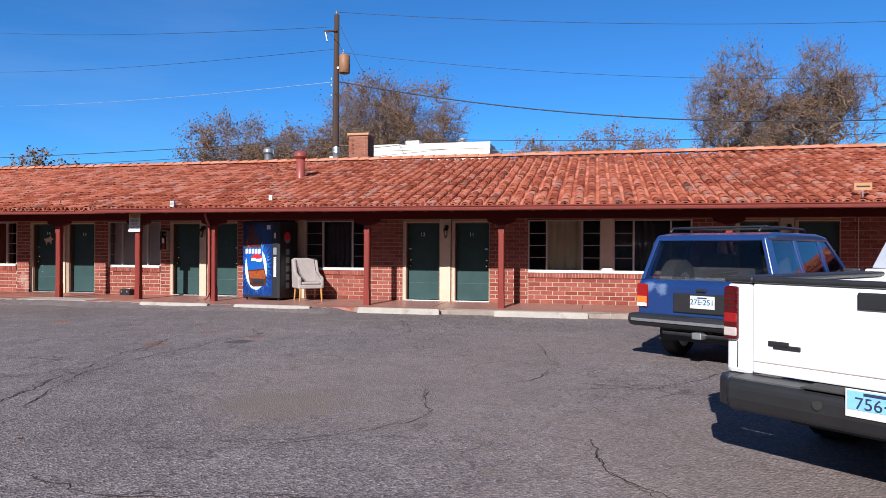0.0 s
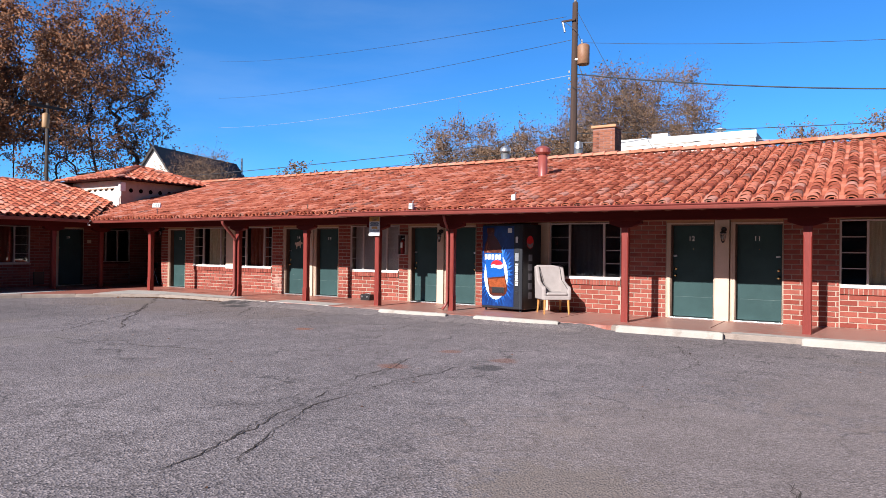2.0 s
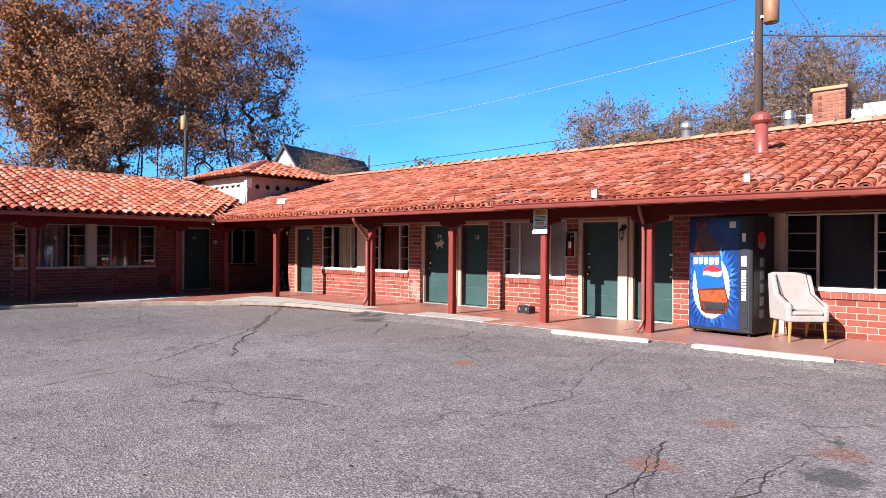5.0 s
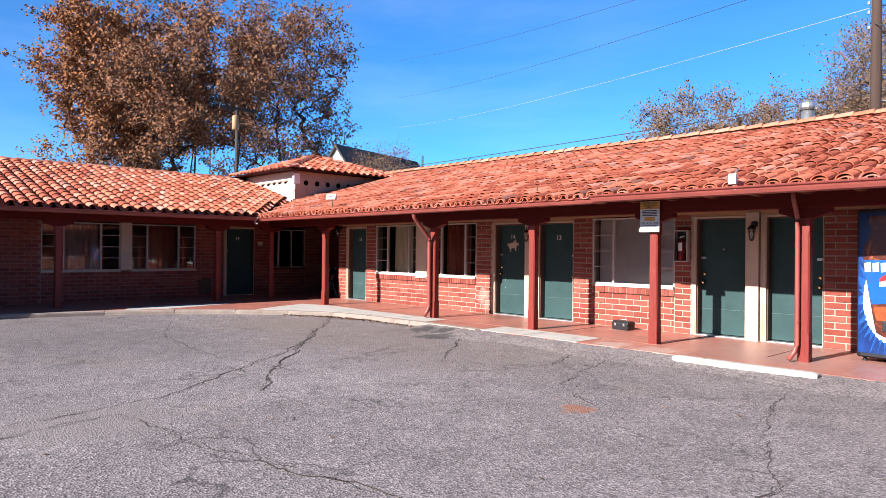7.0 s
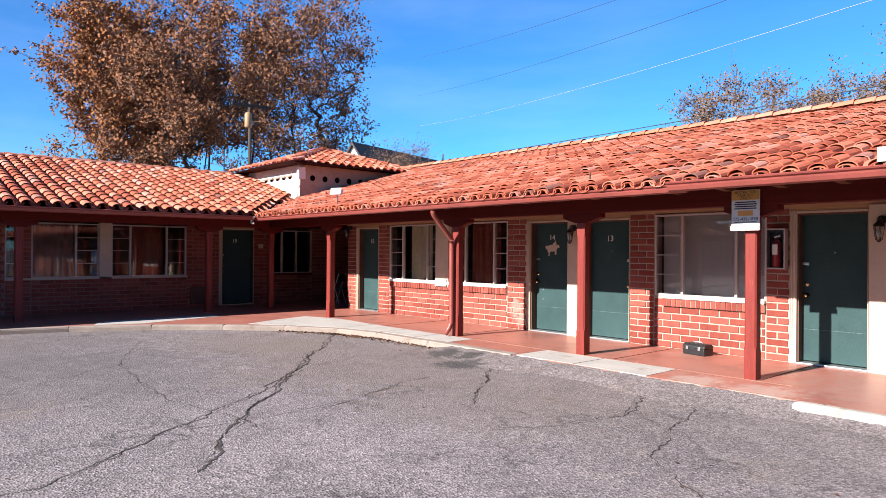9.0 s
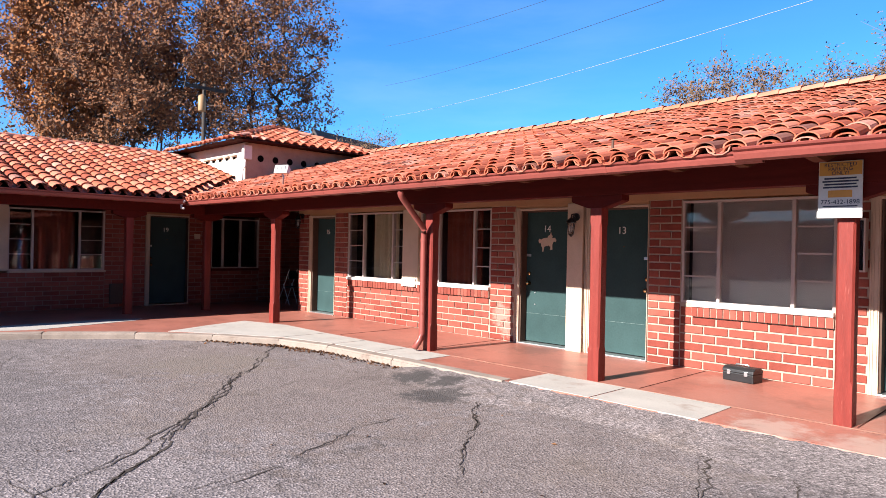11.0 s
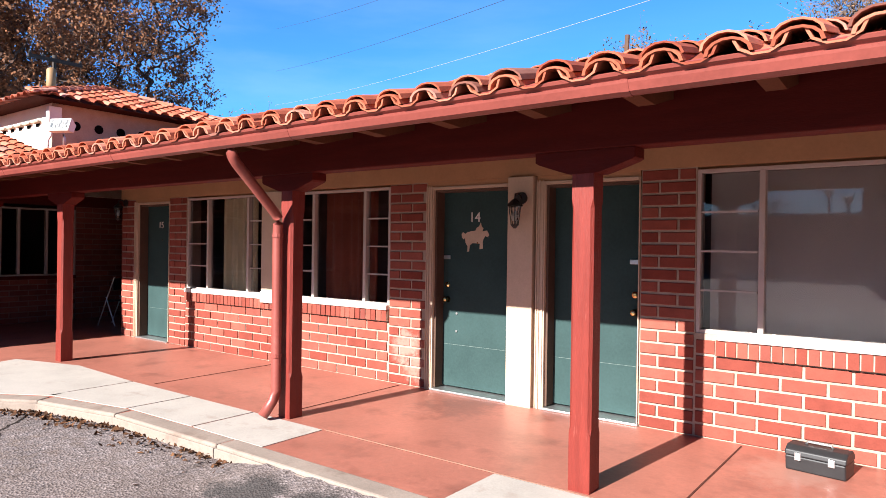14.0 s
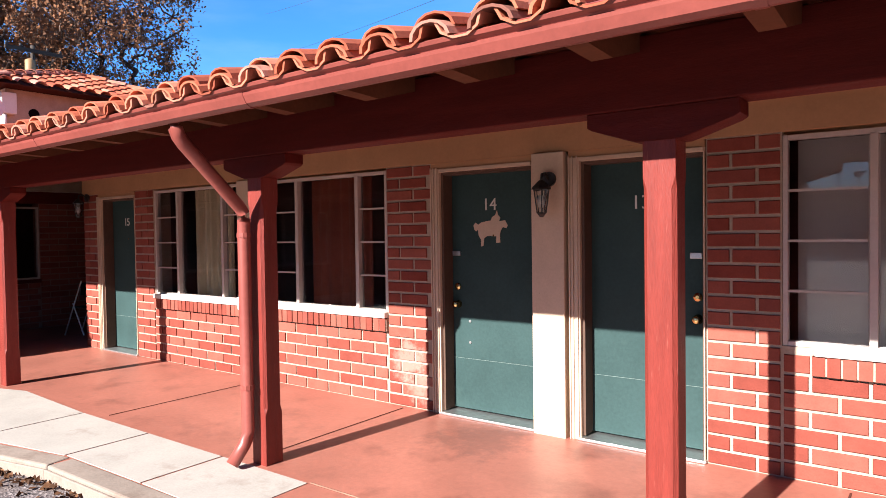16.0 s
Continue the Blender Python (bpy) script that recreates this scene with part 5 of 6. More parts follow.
# ---- drinks machine ----
def drinks_machine(m):
    v = thing("drinks_machine", m, "tall blue and black drinks vending machine with a bottle picture", "vending machine")
    SHELL = mat("machine_black_paint", (0.009, 0.010, 0.014), 0.5, 0.1, 4, 50, 0.05)
    BLUE = mat("picture_blue", (0.005, 0.026, 0.125), 0.3, 0.3, 5, 30, 0.0, stain=((0.010, 0.055, 0.22), 5, 0.55, 0.72), stretch=(1, 1, 0.45))
    COLA = mat("picture_brown", (0.075, 0.018, 0.010), 0.28, 0.2, 9, 40, 0.0, stain=((0.27, 0.075, 0.03), 8, 0.58, 0.72))
    LABEL = mat("picture_label_blue", (0.010, 0.085, 0.34), 0.28, 0.1, 8, 40, 0.0)
    RED = mat("picture_red", (0.55, 0.02, 0.025), 0.3, 0.05, 8, 40, 0.0)
    RAYS = mat("picture_ray_blue", (0.012, 0.075, 0.30), 0.3, 0.4, 6, 30, 0.0, stain=((0.07, 0.22, 0.52), 6, 0.56, 0.68), stretch=(1, 1, 0.5))
    GLOW = mat("picture_glow_white", (0.50, 0.62, 0.78), 0.3, 0.1, 6, 30, 0.0, stain=((0.16, 0.36, 0.66), 6, 0.55, 0.75))
    SIDEPRINT = mat("faded_side_print", (0.17, 0.17, 0.19), 0.5, 0.15, 8, 40, 0.0)
    AMBERPRINT = mat("picture_amber", (0.26, 0.060, 0.018), 0.28, 0.3, 10, 40, 0.0)
    w, d, h = 1.13, 0.86, 2.04
    part("cabinet", Shape().box(0, w, 0.05, d, 0.05, h), SHELL, v, bevel=0.02)
    front = part("door", Shape().prism([(0.0, 0.052), (0.0, 0.03), (0.05, 0.0), (w - 0.05, 0.0), (w, 0.03), (w, 0.052)], "z", 0.07, h - 0.01), SHELL, v, "black framed front door", bevel=0.008)
    for x in (0.08, w - 0.08):
        for y in (0.1, d - 0.1):
            part("foot", Shape().lathe([(0.03, 0), (0.03, 0.03), (0.015, 0.05)], (x, y, 0.0), 10), SHELL, v)
    fx = 0.92
    K = 1.31  # widths of the picture on the panel
    part("picture_panel", Shape().box(0.03, fx, -0.004, 0.0, 0.12, h - 0.05), BLUE, front, "blue glossy picture panel")
    def flat(name, pts, material, y, label=""):
        ob = part(name, blob([(x * K, z) for x, z in pts], 0.0, 0.0012), material, front, label)
        ob.location.y = y
    rng = random.Random(6)

    def burst(cx, cz, rx, rz, lo, hi, n):
        return [(min(max(cx + rx * q * math.sin(a), 0.025), 0.70), min(max(cz + rz * q * math.cos(a), 0.125), h - 0.06)) for i in range(n) for a, q in ((math.tau * i / n, rng.uniform(1.0, hi)), (math.tau * (i + 0.5) / n, rng.uniform(lo, 1.0)))]
    flat("picture_burst", burst(0.32, 0.86, 0.34, 0.66, 0.62, 1.35, 44), RAYS, -0.0055, "bright blue rays")
    flat("picture_glow", burst(0.325, 0.82, 0.255, 0.55, 0.965, 1.035, 46), GLOW, -0.0067, "pale glow round the bottle")
    bottle = [(0.125, 1.95), (0.275, 1.95), (0.285, 1.86), (0.275, 1.78), (0.36, 1.66), (0.425, 1.52), (0.455, 1.34), (0.465, 1.20), (0.525, 0.80), (0.575, 0.56), (0.555, 0.43), (0.50, 0.36), (0.26, 0.345), (0.19, 0.40), (0.165, 0.56), (0.135, 0.80), (0.085, 1.20), (0.06, 1.40), (0.075, 1.55), (0.13, 1.70), (0.135, 1.80), (0.115, 1.86)]
    flat("bottle_picture", bottle, COLA, -0.008, "brown bottle picture")
    flat("bottle_label", [(0.078, 1.36), (0.458, 1.36), (0.478, 1.10), (0.512, 0.82), (0.145, 0.77), (0.10, 1.10)], LABEL, -0.0092, "blue bottle label")
    for i in range(5):
        x = 0.078 + 0.074 * i
        flat("label_mark", [(x + 0.006, 1.20), (x + 0.062, 1.21), (x + 0.058, 1.33), (x + 0.002, 1.32)], WHITE, -0.0106)
    flat("roundel", disc(0.345, 1.045, 0.135, 0.145, 24), LABEL, -0.0106)
    flat("roundel_red", disc(0.345, 1.07, 0.13, 0.12, 14, 0.15, math.pi - 0.05), RED, -0.012, "red half of the roundel")
    flat("roundel_white", [(0.215, 1.07), (0.28, 1.095), (0.345, 1.065), (0.41, 1.07), (0.478, 1.10), (0.47, 1.01), (0.41, 0.985), (0.345, 1.0), (0.28, 1.02), (0.22, 1.01)], WHITE, -0.0132)
    flat("bottle_shine", [(0.10, 1.52), (0.13, 1.62), (0.145, 1.60), (0.12, 1.42), (0.10, 1.42)], AMBERPRINT, -0.0092)
    flat("bottle_fill", [(0.165, 0.74), (0.515, 0.78), (0.55, 0.58), (0.53, 0.56), (0.19, 0.56)], AMBERPRINT, -0.0092, "amber lower part of the bottle picture")
    part("delivery_slot", Shape().box(0.245 * K, 0.515 * K, -0.024, -0.0045, 0.42, 0.56), BLACK, front, "black delivery slot", bevel=0.01)
    part("slot_flap", Shape().box(0.265 * K, 0.495 * K, -0.030, -0.0245, 0.44, 0.50), SHELL, front)
    part("crest", Shape().box(0.75, 0.86, -0.008, -0.0045, 1.83, 1.94), WHITE, front, "small pale sticker", bevel=0.003)
    part("control_panel", Shape().box(fx + 0.02, w - 0.06, -0.01, -0.0005, 0.15, h - 0.06), SHELL, front, "black control strip", bevel=0.006)
    part("notice", Shape().box(fx + 0.05, fx + 0.11, -0.013, -0.0105, 1.60, 1.74), WHITE, front, "white notice")
    part("coin_unit", Shape().box(fx + 0.035, w - 0.075, -0.022, -0.0105, 1.18, 1.36), STEEL, front, "steel coin unit", bevel=0.004)
    for i in range(10):
        z = 1.10 - 0.052 * i
        part("button", Shape().box(fx + 0.045, w - 0.085, -0.02, -0.0105, z - 0.02, z + 0.02), WHITE, front, "pale selection button", bevel=0.004)
    part("coin_return", Shape().box(fx + 0.06, fx + 0.12, -0.02, -0.0105, 0.42, 0.48), BLACK, front, bevel=0.004)
    # side marks
    for i in range(5):
        z = 0.30 + 0.22 * i
        part("side_mark", Shape().box(w, w + 0.0015, 0.30, 0.46, z, z + 0.15), SIDEPRINT, v)
    part("side_roundel", Shape().tube([(w, 0.36, 1.62), (w + 0.0015, 0.36, 1.62)], 0.15, 24), RED, v, "red side roundel")
    part("side_roundel_lower", Shape().prism([(0.22, 1.60), (0.36, 1.56), (0.50, 1.62), (0.46, 1.52), (0.36, 1.475), (0.26, 1.52)], "x", w + 0.0018, w + 0.003), SIDEPRINT, v)


drinks_machine(pose(-8.50, 15.45, FLOOR, 0, 0, -7))


# ---- armchair ----
def armchair(m):
    c = thing("armchair", m, "worn cream wing armchair with honey wooden legs standing on the walk", "chair")
    FAB = mat("cream_fabric", (0.34, 0.295, 0.275), 0.9, 0.08, 6, 160, 0.3, stain=((0.28, 0.22, 0.18), 5, 0.6, 0.78))
    LEG = mat("honey_wood", (0.46, 0.22, 0.06), 0.4, 0.15, 6, 40, 0.1, stretch=(5, 5, 0.6))
    part("seat_base", Shape().box(-0.31, 0.31, -0.30, 0.30, 0.32, 0.42), FAB, c, bevel=0.02)
    part("seat_cushion", Shape().box(-0.24, 0.24, -0.31, 0.22, 0.421, 0.49), FAB, c, "cream seat cushion", bevel=0.03)
    part("backrest", Shape().prism([(0.20, 0.40), (0.32, 0.40), (0.42, 1.08), (0.34, 1.10), (0.30, 1.05)], "x", -0.30, 0.30), FAB, c, "tall cream backrest", bevel=0.03)
    for s in (-1, 1):
        x0, x1 = (-0.335, -0.245) if s < 0 else (0.245, 0.335)
        part("armrest", Shape().prism([(-0.29, 0.32), (0.33, 0.32), (0.42, 1.07), (0.30, 1.07), (0.14, 0.74), (-0.05, 0.66), (-0.24, 0.62), (-0.29, 0.56)], "x", x0, x1), FAB, c, "cream arm and wing", bevel=0.025)
        part("piping", Shape().tube([(s * 0.245, -0.29, 0.57), (s * 0.243, -0.05, 0.67), (s * 0.243, 0.14, 0.75), (s * 0.243, 0.29, 1.05)], 0.006, 6), BLACK, c, "dark piping")
        part("leg", Shape().tube([(s * 0.27, -0.26, 0.33), (s * 0.285, -0.275, 0.0)], [0.030, 0.019], 8), LEG, c, "tapered honey wood leg")
        part("leg", Shape().tube([(s * 0.26, 0.25, 0.33), (s * 0.27, 0.33, 0.0)], [0.030, 0.019], 8), LEG, c, "tapered honey wood leg")


armchair(pose(-6.75, 15.67, FLOOR, 0, 0, 40))


def tool_box(m):
    t = thing("tool_box", m, "black plastic tool box with carry handle on the walk", "tool box")
    part("tray", Shape().prism([(-0.10, 0.0), (0.10, 0.0), (0.11, 0.10), (-0.11, 0.10)], "x", -0.18, 0.18), BLACK, t, bevel=0.01)
    part("lid", Shape().prism([(-0.112, 0.101), (0.112, 0.101), (0.105, 0.135), (0.06, 0.165), (-0.06, 0.165), (-0.105, 0.135)], "x", -0.183, 0.183), BLACK, t, bevel=0.008)
    part("handle", Shape().tube([(-0.08, 0, 0.165), (-0.07, 0, 0.185), (0.07, 0, 0.185), (0.08, 0, 0.165)], 0.010, 8), STEEL, t, "grey carry handle", smooth=True)
    for x in (-0.1, 0.1):
        part("latch", Shape().box(x - 0.02, x + 0.02, -0.12, -0.108, 0.075, 0.125), STEEL, t, bevel=0.003)


tool_box(pose(-12.45, 16.08, FLOOR, 0, 0, -8))


def extinguisher(m):
    e = thing("extinguisher_cabinet", m, "glass-fronted wall cabinet holding a red fire extinguisher", "fire extinguisher")
    RED = mat("extinguisher_red", (0.45, 0.02, 0.018), 0.3, 0.08, 8, 50, 0.0)
    fr = Shape().box(-0.13, -0.11, -0.12, 0, 0, 0.56).box(0.11, 0.13, -0.12, 0, 0, 0.56).box(-0.11, 0.11, -0.12, 0, 0, 0.02).box(-0.11, 0.11, -0.12, 0, 0.54, 0.56)
    part("case", fr, ALU, e, bevel=0.004)
    part("case_back", Shape().box(-0.11, 0.11, -0.012, 0, 0.02, 0.54), BLACK, e)
    part("bottle", Shape().lathe([(0.055, 0.03), (0.058, 0.05), (0.058, 0.33), (0.045, 0.38), (0.02, 0.40), (0.02, 0.43)], (0, -0.065, 0), 18), RED, e, "red extinguisher bottle", smooth=True)
    part("tag", Shape().box(-0.035, 0.035, -0.126 + 0.001, -0.1235, 0.20, 0.34), WHITE, e, "white inspection tag", bevel=0.002)
    part("valve", Shape().tube([(-0.03, -0.065, 0.44), (0.05, -0.065, 0.46)], 0.014, 8), STEEL, e)
    part("hose", Shape().tube([(0.03, -0.065, 0.45), (0.075, -0.07, 0.42), (0.08, -0.07, 0.25)], 0.010, 8), BLACK, e, smooth=True)
    part("pane", Shape().box(-0.11, 0.11, -0.1225, -0.1195, 0.02, 0.54), GLASS, e).visible_shadow = False


extinguisher(NORTH.place(-11.45, 1.36))


def parking_sign(m):
    s = thing("parking_sign", m, "resident parking notice with orange heading on the porch post", "sign")
    SIGNW = mat("sign_white", (0.62, 0.62, 0.62), 0.5, 0.06, 6, 40, 0.0)
    ORANGE = mat("sign_orange", (0.58, 0.28, 0.05), 0.5, 0.08, 6, 40, 0.0)
    part("board", Shape().box(-0.165, 0.165, -0.012, 0, 0.06, 0.48), SIGNW, s, bevel=0.003)
    part("heading", Shape().box(-0.16, 0.16, -0.0145, -0.0122, 0.36, 0.475), ORANGE, s, "orange heading band")
    part("base_board", Shape().box(-0.17, 0.17, -0.03, -0.0005, 0.0, 0.058), WHITE, s, "white strip under the notice", bevel=0.004)
    for z, text, size in ((0.448, "RESTRICTED", 0.044), (0.413, "PARKING", 0.044), (0.378, "ONLY!", 0.044)):
        hd = part("heading_line", letters(text, size, 0.001), INK, s)
        hd.location = (0, -0.0152, z)
    for z, w in ((0.335, 0.12), (0.31, 0.135), (0.285, 0.12), (0.26, 0.13)):
        part("text_bar", Shape().box(-w, w, -0.0137, -0.0122, z - 0.007, z + 0.007), INK, s)
    part("emblem", Shape().box(-0.09, 0.09, -0.0137, -0.0122, 0.175, 0.235), ORANGE, s, "orange emblem")
    n = part("phone_number", letters("775-432-1898", 0.052, 0.001), INK, s)
    n.location = (0, -0.0135, 0.135)
    part("text_bar", Shape().box(-0.13, 0.13, -0.0137, -0.0122, 0.095, 0.105), INK, s)


parking_sign(pose(-11.14, 14.685, 1.84))


def lantern(m):
    l = thing("wall_lantern", m, "black wall lantern with clear glass beside the doors, unlit", "lamp", "wall lanterns")
    part("wall_plate", Shape().tube([(0, 0, 0.08), (0, -0.025, 0.08)], 0.055, 14), BLACK, l)
    part("arm", Shape().tube([(0, -0.02, 0.08), (0, -0.07, 0.12), (0, -0.12, 0.11), (0, -0.13, 0.06)], 0.011, 8), BLACK, l, smooth=True)
    part("hood", Shape().lathe([(0.075, 0.0), (0.07, 0.015), (0.03, 0.055), (0.01, 0.07)], (0, -0.13, 0.0), 6), BLACK, l)
    gl = part("glass", Shape().lathe([(0.035, -0.17), (0.06, 0.0)], (0, -0.13, 0.0), 6), GLASS, l, "clear lantern glass")
    gl.visible_shadow = False
    part("finial", Shape().lathe([(0.04, -0.175), (0.04, -0.165), (0.012, -0.20)][::-1], (0, -0.13, 0.0), 6), BLACK, l)
    for k in range(6):
        a = math.tau * k / 6
        part("cage_bar", Shape().tube([(0.036 * math.cos(a), -0.13 + 0.036 * math.sin(a), -0.17), (0.062 * math.cos(a), -0.13 + 0.062 * math.sin(a), 0.0)], 0.004, 4), BLACK, l)
    part("bulb", Shape().lathe([(0.012, -0.13), (0.022, -0.10), (0.022, -0.08), (0.01, -0.04)], (0, -0.13, 0.0), 10), WHITE, l, smooth=True)
    return l


lan = lantern(NORTH.place(-14.90, 1.92, 0.046))
for u in (-22.02, -10.20, -3.23, 4.84):
    copy_thing(lan, NORTH.place(u, 2.08 if u < -20 else 1.92, 0.046 if u > -20 else 0.002))

# roof edge fittings
tw = thing("flood_light", pose(-19.47, 14.36, roof_z(14.36) + 0.06, 0, 0, 28), "flat cream flood light on a stalk above the tiles", "lamp", "roof edge lights")
part("bracket", Shape().tube([(0, 0, 0), (0, 0, 0.19), (0, -0.02, 0.23)], 0.016, 8), STEEL, tw, smooth=True)
hs = part("housing", Shape().prism([(-0.055, -0.07), (-0.045, -0.078), (0.035, -0.055), (0.045, 0.04), (-0.045, 0.078), (-0.055, 0.07)], "x", -0.125, 0.125), WHITE, tw, "cream flat housing", bevel=0.008)
hs.matrix_basis = pose(0, -0.03, 0.30, -22)
ln = part("lens", Shape().box(-0.10, 0.10, -0.059, -0.0555, -0.052, 0.052), GLASS, hs)
for x in (-0.04, 0.04):
    part("lens_bar", Shape().box(x - 0.003, x + 0.003, -0.062, -0.0595, -0.055, 0.055), STEEL, hs)


def gutter_lamp(x, y, z, k, label):
    """A small white floodlight box held by a bent conduit before the gutter."""
    f = thing("flood_light", pose(x, y, z) @ Matrix.Scale(k, 4), label, "lamp", "roof edge lights")
    part("conduit", Shape().tube([(0.02, -0.01, -0.09), (0.03, -0.02, -0.16), (0.07, 0.0, -0.21), (0.13, 0.06, -0.23)], 0.013, 8), STEEL, f, smooth=True)
    part("housing", Shape().prism([(-0.05, -0.09), (0.03, -0.08), (0.045, 0.05), (0.02, 0.09), (-0.045, 0.09)], "x", -0.065, 0.065), WHITE, f, "white weathered box", bevel=0.01)
    part("lens", Shape().box(-0.045, 0.045, -0.056, -0.0505, -0.03, 0.05), STEEL, f, "dull metal lens frame", bevel=0.003)
    part("sensor_arm", Shape().tube([(0.03, 0.0, 0.085), (0.05, -0.01, 0.125), (0.09, -0.03, 0.15)], [0.012, 0.012, 0.02], 8), STEEL, f, "small sensor on an arm")


gutter_lamp(-9.55, 13.99, 2.50, 0.78, "small white floodlight on a bent conduit at the gutter")
gutter_lamp(-7.20, 14.5, 2.66, 0.7, "small grey floodlight on a bent conduit at the gutter")
sg = thing("roof_sign", pose(5.6, 14.2, 2.45), "small tan sign board on a stalk at the roof edge", "sign")
part("stalk", Shape().tube([(0, 0, 0), (0, 0, 0.2)], 0.012, 8), STEEL, sg)
part("board", Shape().box(-0.16, 0.16, -0.012, 0.0, 0.18, 0.33), TAN, sg, bevel=0.004)
part("text_bar", Shape().box(-0.12, 0.12, -0.014, -0.0125, 0.24, 0.27), BLACK, sg)
st = thing("vent_pipe", pose(-13.16, 14.40, roof_z(14.40) + 0.02), "thin rusty vent pipe standing among the tiles", "pipe")
part("pipe", Shape().tube([(0, 0, 0), (0.01, 0, 0.21)], 0.014, 8), REVEAL, st)
cd = thing("conduit", NORTH.place(6.28, FLOOR), "thin pale conduit running up the brick wall", "pipe")
part("pipe", Shape().tube([(0, -0.025, 0), (0, -0.025, 2.1)], 0.013, 8), JAMB, cd)
fc = thing("folding_chair", pose(-23.5, 17.0, FLOOR, 0, 0, -60), "folded metal chair leaning in the dark corner passage", "chair")
for x in (-0.2, 0.2):
    part("leg", Shape().tube([(x, -0.2, 0), (x, 0.1, 0.85)], 0.011, 8), STEEL, fc)
    part("leg", Shape().tube([(x, 0.12, 0), (x, -0.05, 0.5)], 0.011, 8), STEEL, fc)
part("seat", Shape().box(-0.2, 0.2, -0.1, 0.1, 0.42, 0.44), BLACK, fc, bevel=0.008)
part("backrest", Shape().box(-0.2, 0.2, 0.06, 0.085, 0.62, 0.82), BLACK, fc, bevel=0.008)


# ---- poles and wires ----
POLEWOOD = mat("weathered_pole_wood", (0.048, 0.026, 0.018), 0.9, 0.25, 2, 20, 0.5, stretch=(5, 5, 0.3))
RUSTY = mat("rusty_transformer", (0.26, 0.13, 0.065), 0.6, 0.2, 3, 30, 0.1, stain=((0.22, 0.09, 0.04), 3, 0.5, 0.65))
WIRE = mat("black_wire", (0.03, 0.032, 0.035), 0.6, 0.1, 4, 20, 0.0)
PALEWIRE = mat("pale_wire", (0.36, 0.37, 0.38), 0.5, 0.1, 4, 20, 0.0)
up = thing("utility_pole", pose(-11.9, 30.2, 0), "tall weathered wooden utility pole with a rusty transformer", "utility pole")
part("pole", Shape().tube([(0, 0, 0), (0, 0, 6), (0.03, 0, 12.85)], [0.19, 0.165, 0.125], 12), POLEWOOD, up, smooth=True)
tr = part("transformer", Shape().lathe([(0.24, -0.45), (0.27, -0.42), (0.27, 0.38), (0.22, 0.45), (0.06, 0.48)], (0.48, -0.1, 10.4), 18), RUSTY, up, "rusty tan transformer can", smooth=True)
part("bushing", Shape().lathe([(0.04, 0), (0.06, 0.08), (0.03, 0.16), (0.02, 0.25)], (0.40, -0.1, 10.86), 8), STEEL, tr)
part("bracket", Shape().box(0.1, 0.3, -0.14, -0.06, 10.2, 10.28), STEEL, up)
part("cutout_arm", Shape().box(-0.55, 0.1, -0.2, -0.12, 12.0, 12.08), POLEWOOD, up)
part("cutout", Shape().tube([(-0.4, -0.16, 11.55), (-0.5, -0.16, 12.0)], 0.05, 8), STEEL, up)
part("top_insulator", Shape().lathe([(0.05, 0), (0.08, 0.06), (0.05, 0.12), (0.07, 0.18), (0.02, 0.24)], (0.03, 0, 12.85), 10), STEEL, up)
for z in (9.4, 9.7, 8.9):
    part("spool", Shape().tube([(-0.17, -0.16, z - 0.05), (-0.17, -0.16, z + 0.05)], 0.05, 8), STEEL, up)
part("meter_box", Shape().box(-0.16, 0.16, -0.40, -0.19, 5.2, 5.9), WHITE, up, "pale metal box", bevel=0.02)
part("jumper", Shape().tube([(0.4, -0.15, 11.0), (0.2, -0.3, 11.5), (-0.4, -0.2, 12.0)], 0.012, 5), WIRE, up)
part("jumper", Shape().tube([(0.3, -0.15, 9.9), (0.55, -0.3, 9.3), (0.35, -0.3, 8.8), (0.0, -0.2, 9.0)], 0.016, 5), WIRE, up)
CREOSOTE = mat("dark_pole_wood", (0.045, 0.034, 0.027), 0.9, 0.2, 3, 20, 0.3)
p2 = thing("utility_pole", pose(-54.2, 28.8, 0), "distant wooden utility pole with crossarm before the trees", "utility pole")
part("pole", Shape().tube([(0, 0, 0), (0, 0, 12.6)], [0.17, 0.12], 10), CREOSOTE, p2, smooth=True)
part("crossarm", Shape().box(0.14, 0.28, -1.5, 1.5, 12.15, 12.36), CREOSOTE, p2)
for y in (-1.4, -0.7, 0.7, 1.4):
    part("insulator", Shape().lathe([(0.05, 0), (0.09, 0.08), (0.04, 0.2)], (0.21, y, 12.36), 8), BLACK, p2)
part("transformer", Shape().lathe([(0.24, -0.6), (0.26, -0.55), (0.26, 0.45), (0.1, 0.55)], (0.35, -0.3, 11.2), 14), mat("tan_transformer", (0.30, 0.17, 0.075), 0.6, 0.1, 3, 30, 0.1), p2, "tan transformer can", smooth=True)


def wire(a, b, sag, r, material, label):
    a, b = Vector(a), Vector(b)
    w = thing("overhead_wire", None, label, "wire", "overhead wires")
    n = 24
    part("span", Shape().tube([a + (b - a) * i / n - Vector((0, 0, 4 * sag * i / n * (1 - i / n))) for i in range(n + 1)], r, 5), material, w, smooth=True)


